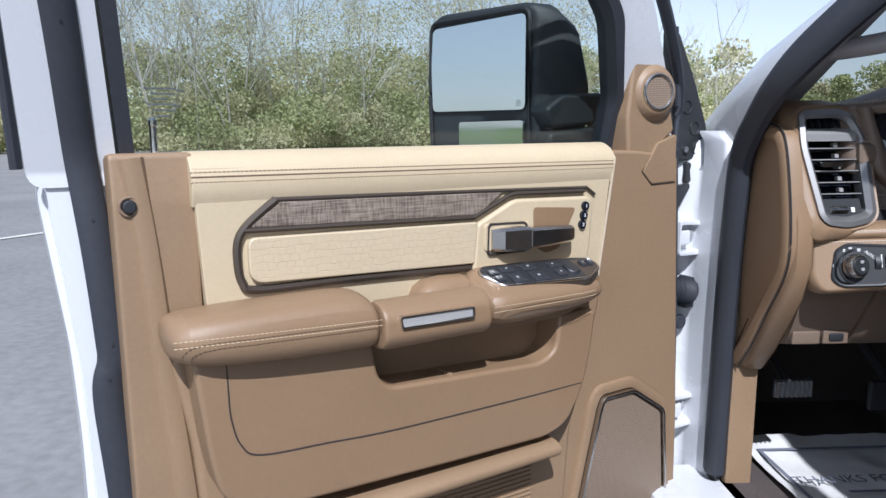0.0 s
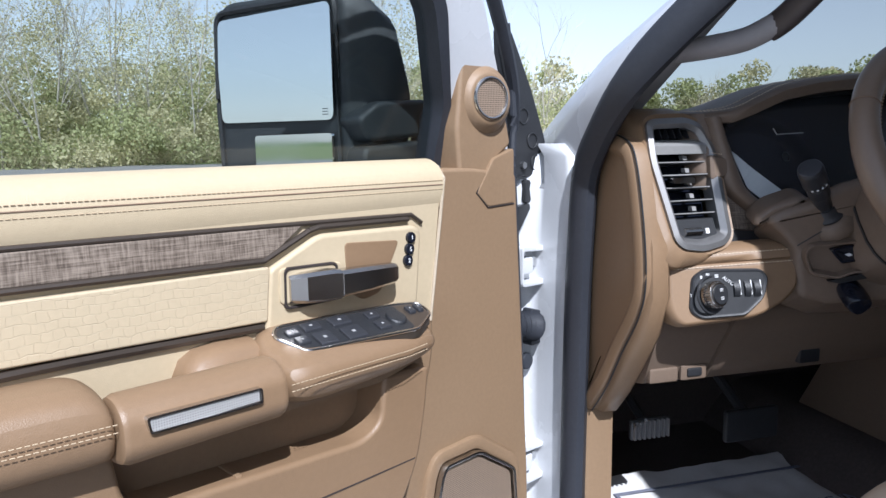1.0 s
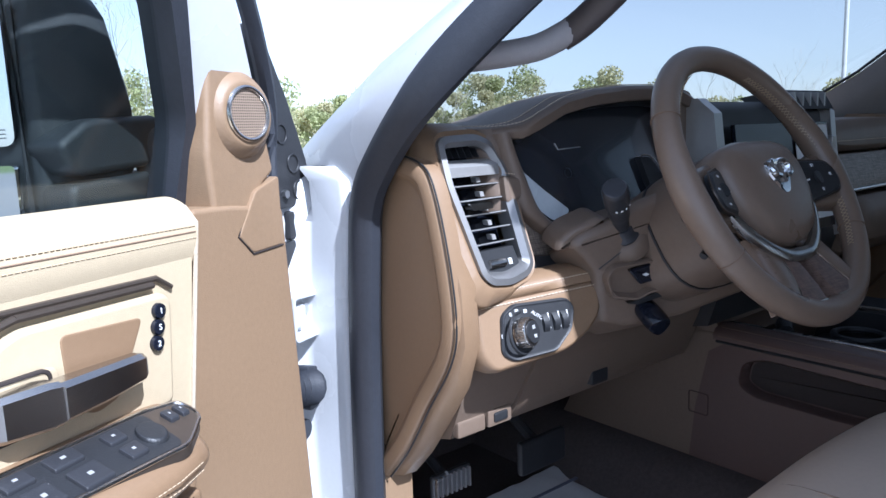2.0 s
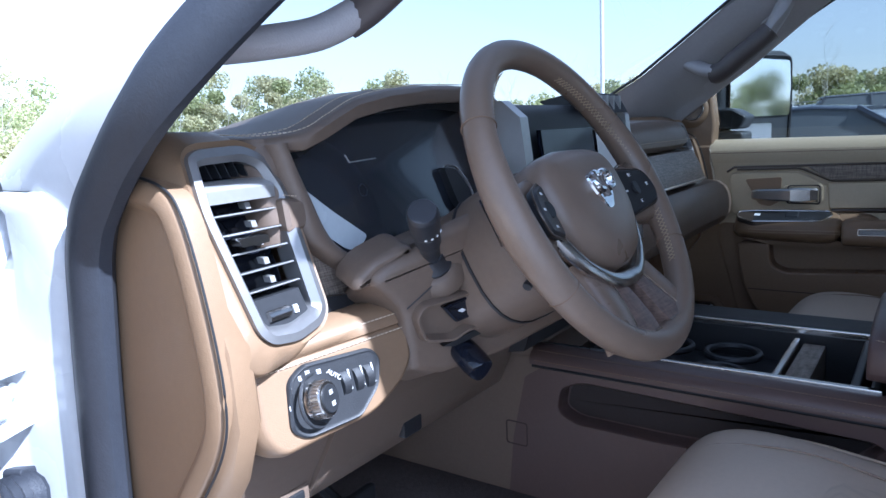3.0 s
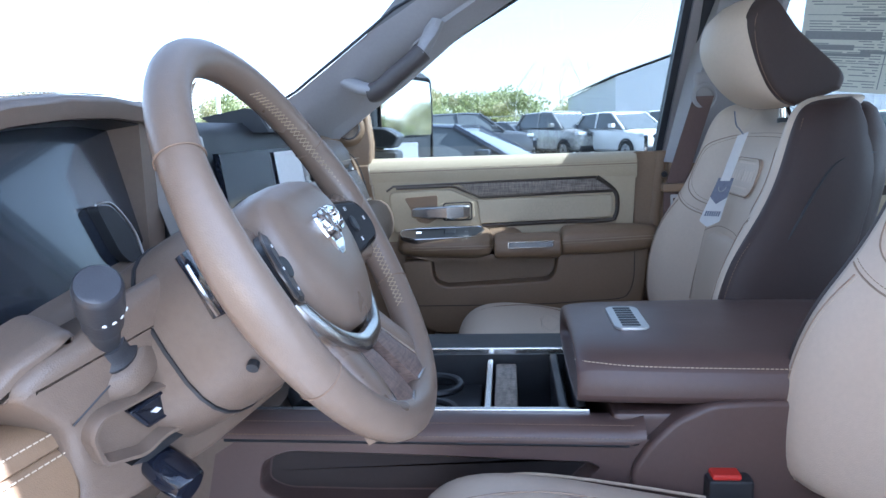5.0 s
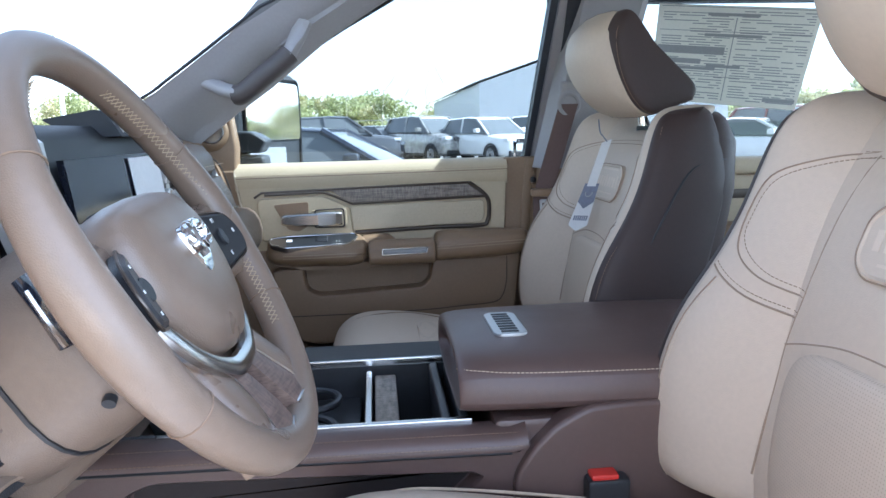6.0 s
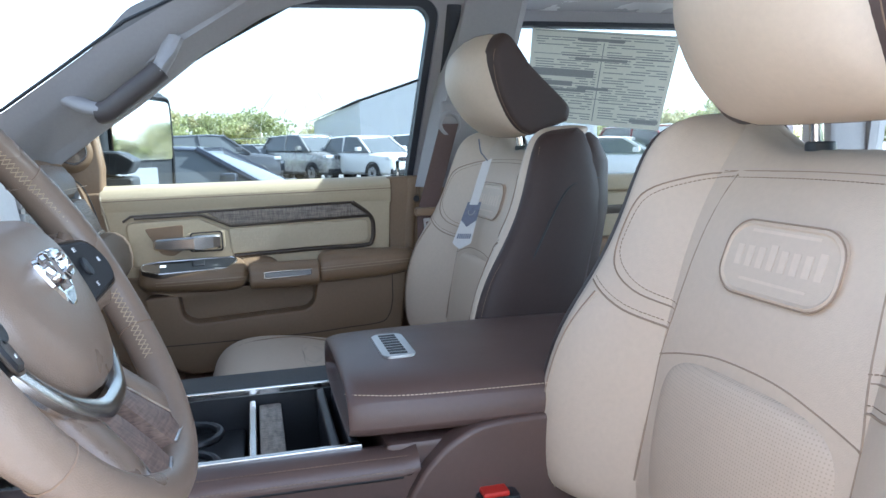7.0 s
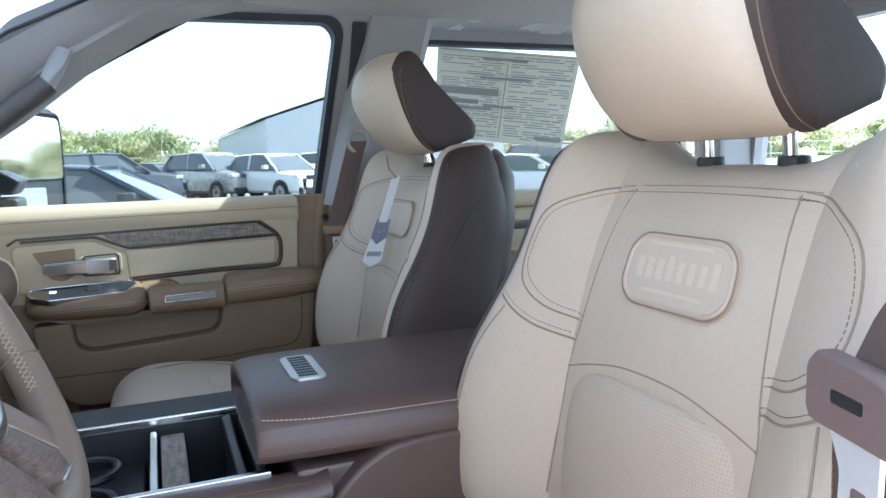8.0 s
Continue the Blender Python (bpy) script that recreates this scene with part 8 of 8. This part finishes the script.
def car(name, label, paint, m, L=4.7, Wd=1.86, H=1.72, suv=True, group="parked cars"):
    """A parked car, its nose along +x: body, greenhouse, glass, wheels, lamps."""
    c = thing(name, label, "car", m, group)
    hw, hood = Wd / 2, 0.61 * H if suv else 0.62 * H
    f, r = L / 2, -L / 2
    def sec(x, w, zt, zb):
        return [(x, -w, zb + 0.10), (x, -w * 1.0, (zb + zt) / 2), (x, -w * 0.95, zt - 0.06), (x, -w * 0.86, zt), (x, w * 0.86, zt), (x, w * 0.95, zt - 0.06), (x, w, (zb + zt) / 2), (x, w, zb + 0.10), (x, w * 0.9, zb), (x, -w * 0.9, zb)]
    belt = 0.655 * H if suv else 0.66 * H
    body = loft([sec(f, hw * 0.80, hood - 0.22, 0.30), sec(f - 0.10, hw * 0.90, hood - 0.08, 0.26), sec(f - 0.45, hw * 0.97, hood - 0.01, 0.25), sec(f - 1.15, hw, hood + 0.05, 0.25), sec(0, hw, belt + 0.05, 0.25), sec(r + 0.9, hw, belt + 0.06, 0.25), sec(r + 0.15, hw * 0.95, belt + (0.03 if suv else 0.02), 0.28), sec(r, hw * 0.86, belt - 0.12, 0.36)])
    part("body", body, paint, c, "", 1)
    xr = r + (0.28 if suv else 1.05)
    top = [[(x, s * w, z) for s in (-1, 1)] for x, w, z in ()]
    def roofsec(x, w0, z0, w1, z1):
        return [(x, -w0, z0), (x, -w1, z1 - 0.03), (x, -w1 * 0.85, z1), (x, w1 * 0.85, z1), (x, w1, z1 - 0.03), (x, w0, z0)]
    g = loft([roofsec(f - 1.05, hw * 0.85, hood, hw * 0.80, hood + 0.05), roofsec(f - 1.95, hw * 0.93, belt, hw * 0.74, H - 0.05), roofsec(f - 2.5, hw * 0.94, belt, hw * 0.72, H), roofsec(xr + 0.35, hw * 0.92, belt, hw * 0.70, H - 0.05), roofsec(xr - (0.1 if suv else 0.55), hw * 0.88, belt, hw * 0.68, belt + (0.18 if suv else 0.06))])
    part("cabin", g, CARGLASS, c, "tinted glass cabin", sharp=25)
    rf = loft([roofsec(f - 1.90, hw * 0.76, H - 0.075, hw * 0.745, H - 0.03), roofsec(f - 2.5, hw * 0.745, H - 0.04, hw * 0.73, H + 0.012), roofsec(xr + 0.35, hw * 0.72, H - 0.09, hw * 0.705, H - 0.035), roofsec(xr + 0.2, hw * 0.71, H - 0.12, hw * 0.69, H - 0.08)])
    part("roof", rf, paint, c)
    for s in (-1, 1):
        for x0, z0, x1, z1 in ((f - 1.10, hood + 0.03, f - 1.97, H - 0.05), (f - 2.75, belt, f - 2.80, H - 0.03), (xr - 0.02, belt, xr + 0.38, H - 0.06)):
            part("window_pillar", tube([(x0, s * hw * 0.90, z0), (x1, s * hw * 0.745, z1)], 0.045, 6), paint, c)
        part("door_mirror", box(f - 1.62, f - 1.42, s * (hw + 0.02), s * (hw + 0.20), belt + 0.02, belt + 0.17, 0.03), paint, c)
        part("headlamp", box(f - 0.30, f - 0.04, s * hw * 0.52, s * hw * 0.90, hood - 0.22, hood - 0.10, 0.03), LAMPW, c, "clear headlamp")
        for x in (f - 0.88, r + 0.85):
            w = part("wheel", disc((x, s * (hw - 0.20), 0.34), (0, s, 0), 0.345, 0.21, 24, 0.03), TYRE, c, "black tyre on alloy rim")
            part("rim", disc((x, s * (hw - 0.03), 0.34), (0, s, 0), 0.235, 0.045, 20, 0.01), STEEL, w)
            part("hub", disc((x, s * (hw + 0.005), 0.34), (0, s, 0), 0.06, 0.02, 12), BLACKP, w)
            part("arch", tube([(x + 0.39 * math.cos(a), s * (hw - 0.005), 0.34 + 0.39 * math.sin(a)) for a in [math.pi * i / 12 for i in range(13)]], 0.03, 6), BLACKP, c)
    part("grille", box(f - 0.06, f + 0.01, -hw * 0.48, hw * 0.48, hood - 0.27, hood - 0.13, 0.02), BLACKP, c, "black slotted grille")
    for k in range(7):
        part("grille_bar", box(f, f + 0.02, -hw * 0.44 + k * hw * 0.136, -hw * 0.44 + k * hw * 0.136 + 0.03, hood - 0.26, hood - 0.14), CHROME, c)
    part("bumper", box(f - 0.12, f + 0.03, -hw * 0.82, hw * 0.82, 0.30, 0.50, 0.05, 3), BLACKP, c)
    return c


def park(name, label, paint, heading, dist, turn, **kw):
    p = polar(heading, dist)
    return car(name, label, paint, pose(p.x, p.y + 0.2, ground_z(p.x, p.y) + 0.03, 0, 0, turn), **kw)


park("sedan", "dark blue grey sedan parked beside the truck", CARD, 84.5, 10.6, -100, L=4.9, H=1.52, suv=False)
park("suv", "silver off-road car parked in a row", CARS, 94.3, 29, -150, H=1.80)
park("suv", "white compact off-road car with black bumper", CARW, 99.0, 27, -152, L=4.4, H=1.68)
park("suv", "dark grey off-road car with its back turned", CARG, 87.0, 27, -80, H=1.82)
park("sedan", "dark sedan in the back row", CARG, 90.6, 31, -140, H=1.48, suv=False)
park("sedan", "silver sedan in the back row", CARS, 92.0, 34, -140, H=1.48, suv=False)
park("pickup", "dark red car parked near the fence", CARR, 123.5, 30, -150, H=1.85)
park("pickup", "dark red car beside a sedan", CARR, 121.2, 24, -165, H=1.80)
park("sedan", "white sedan parked in a row", CARW, 118.0, 23, -130, H=1.46, suv=False)
for h, d, pnt, lab in ((80.5, 38, CARG, "grey car in the far row"), (84.0, 40, CARS, "silver car in the far row"), (78.0, 36, CARW, "white car in the far row"), (104.5, 28, CARW, "white car in the row"), (109, 29, CARS, "silver car in the row"), (74, 42, CARD, "dark car in the far row")):
    park("suv", lab, pnt, h, d, -140)
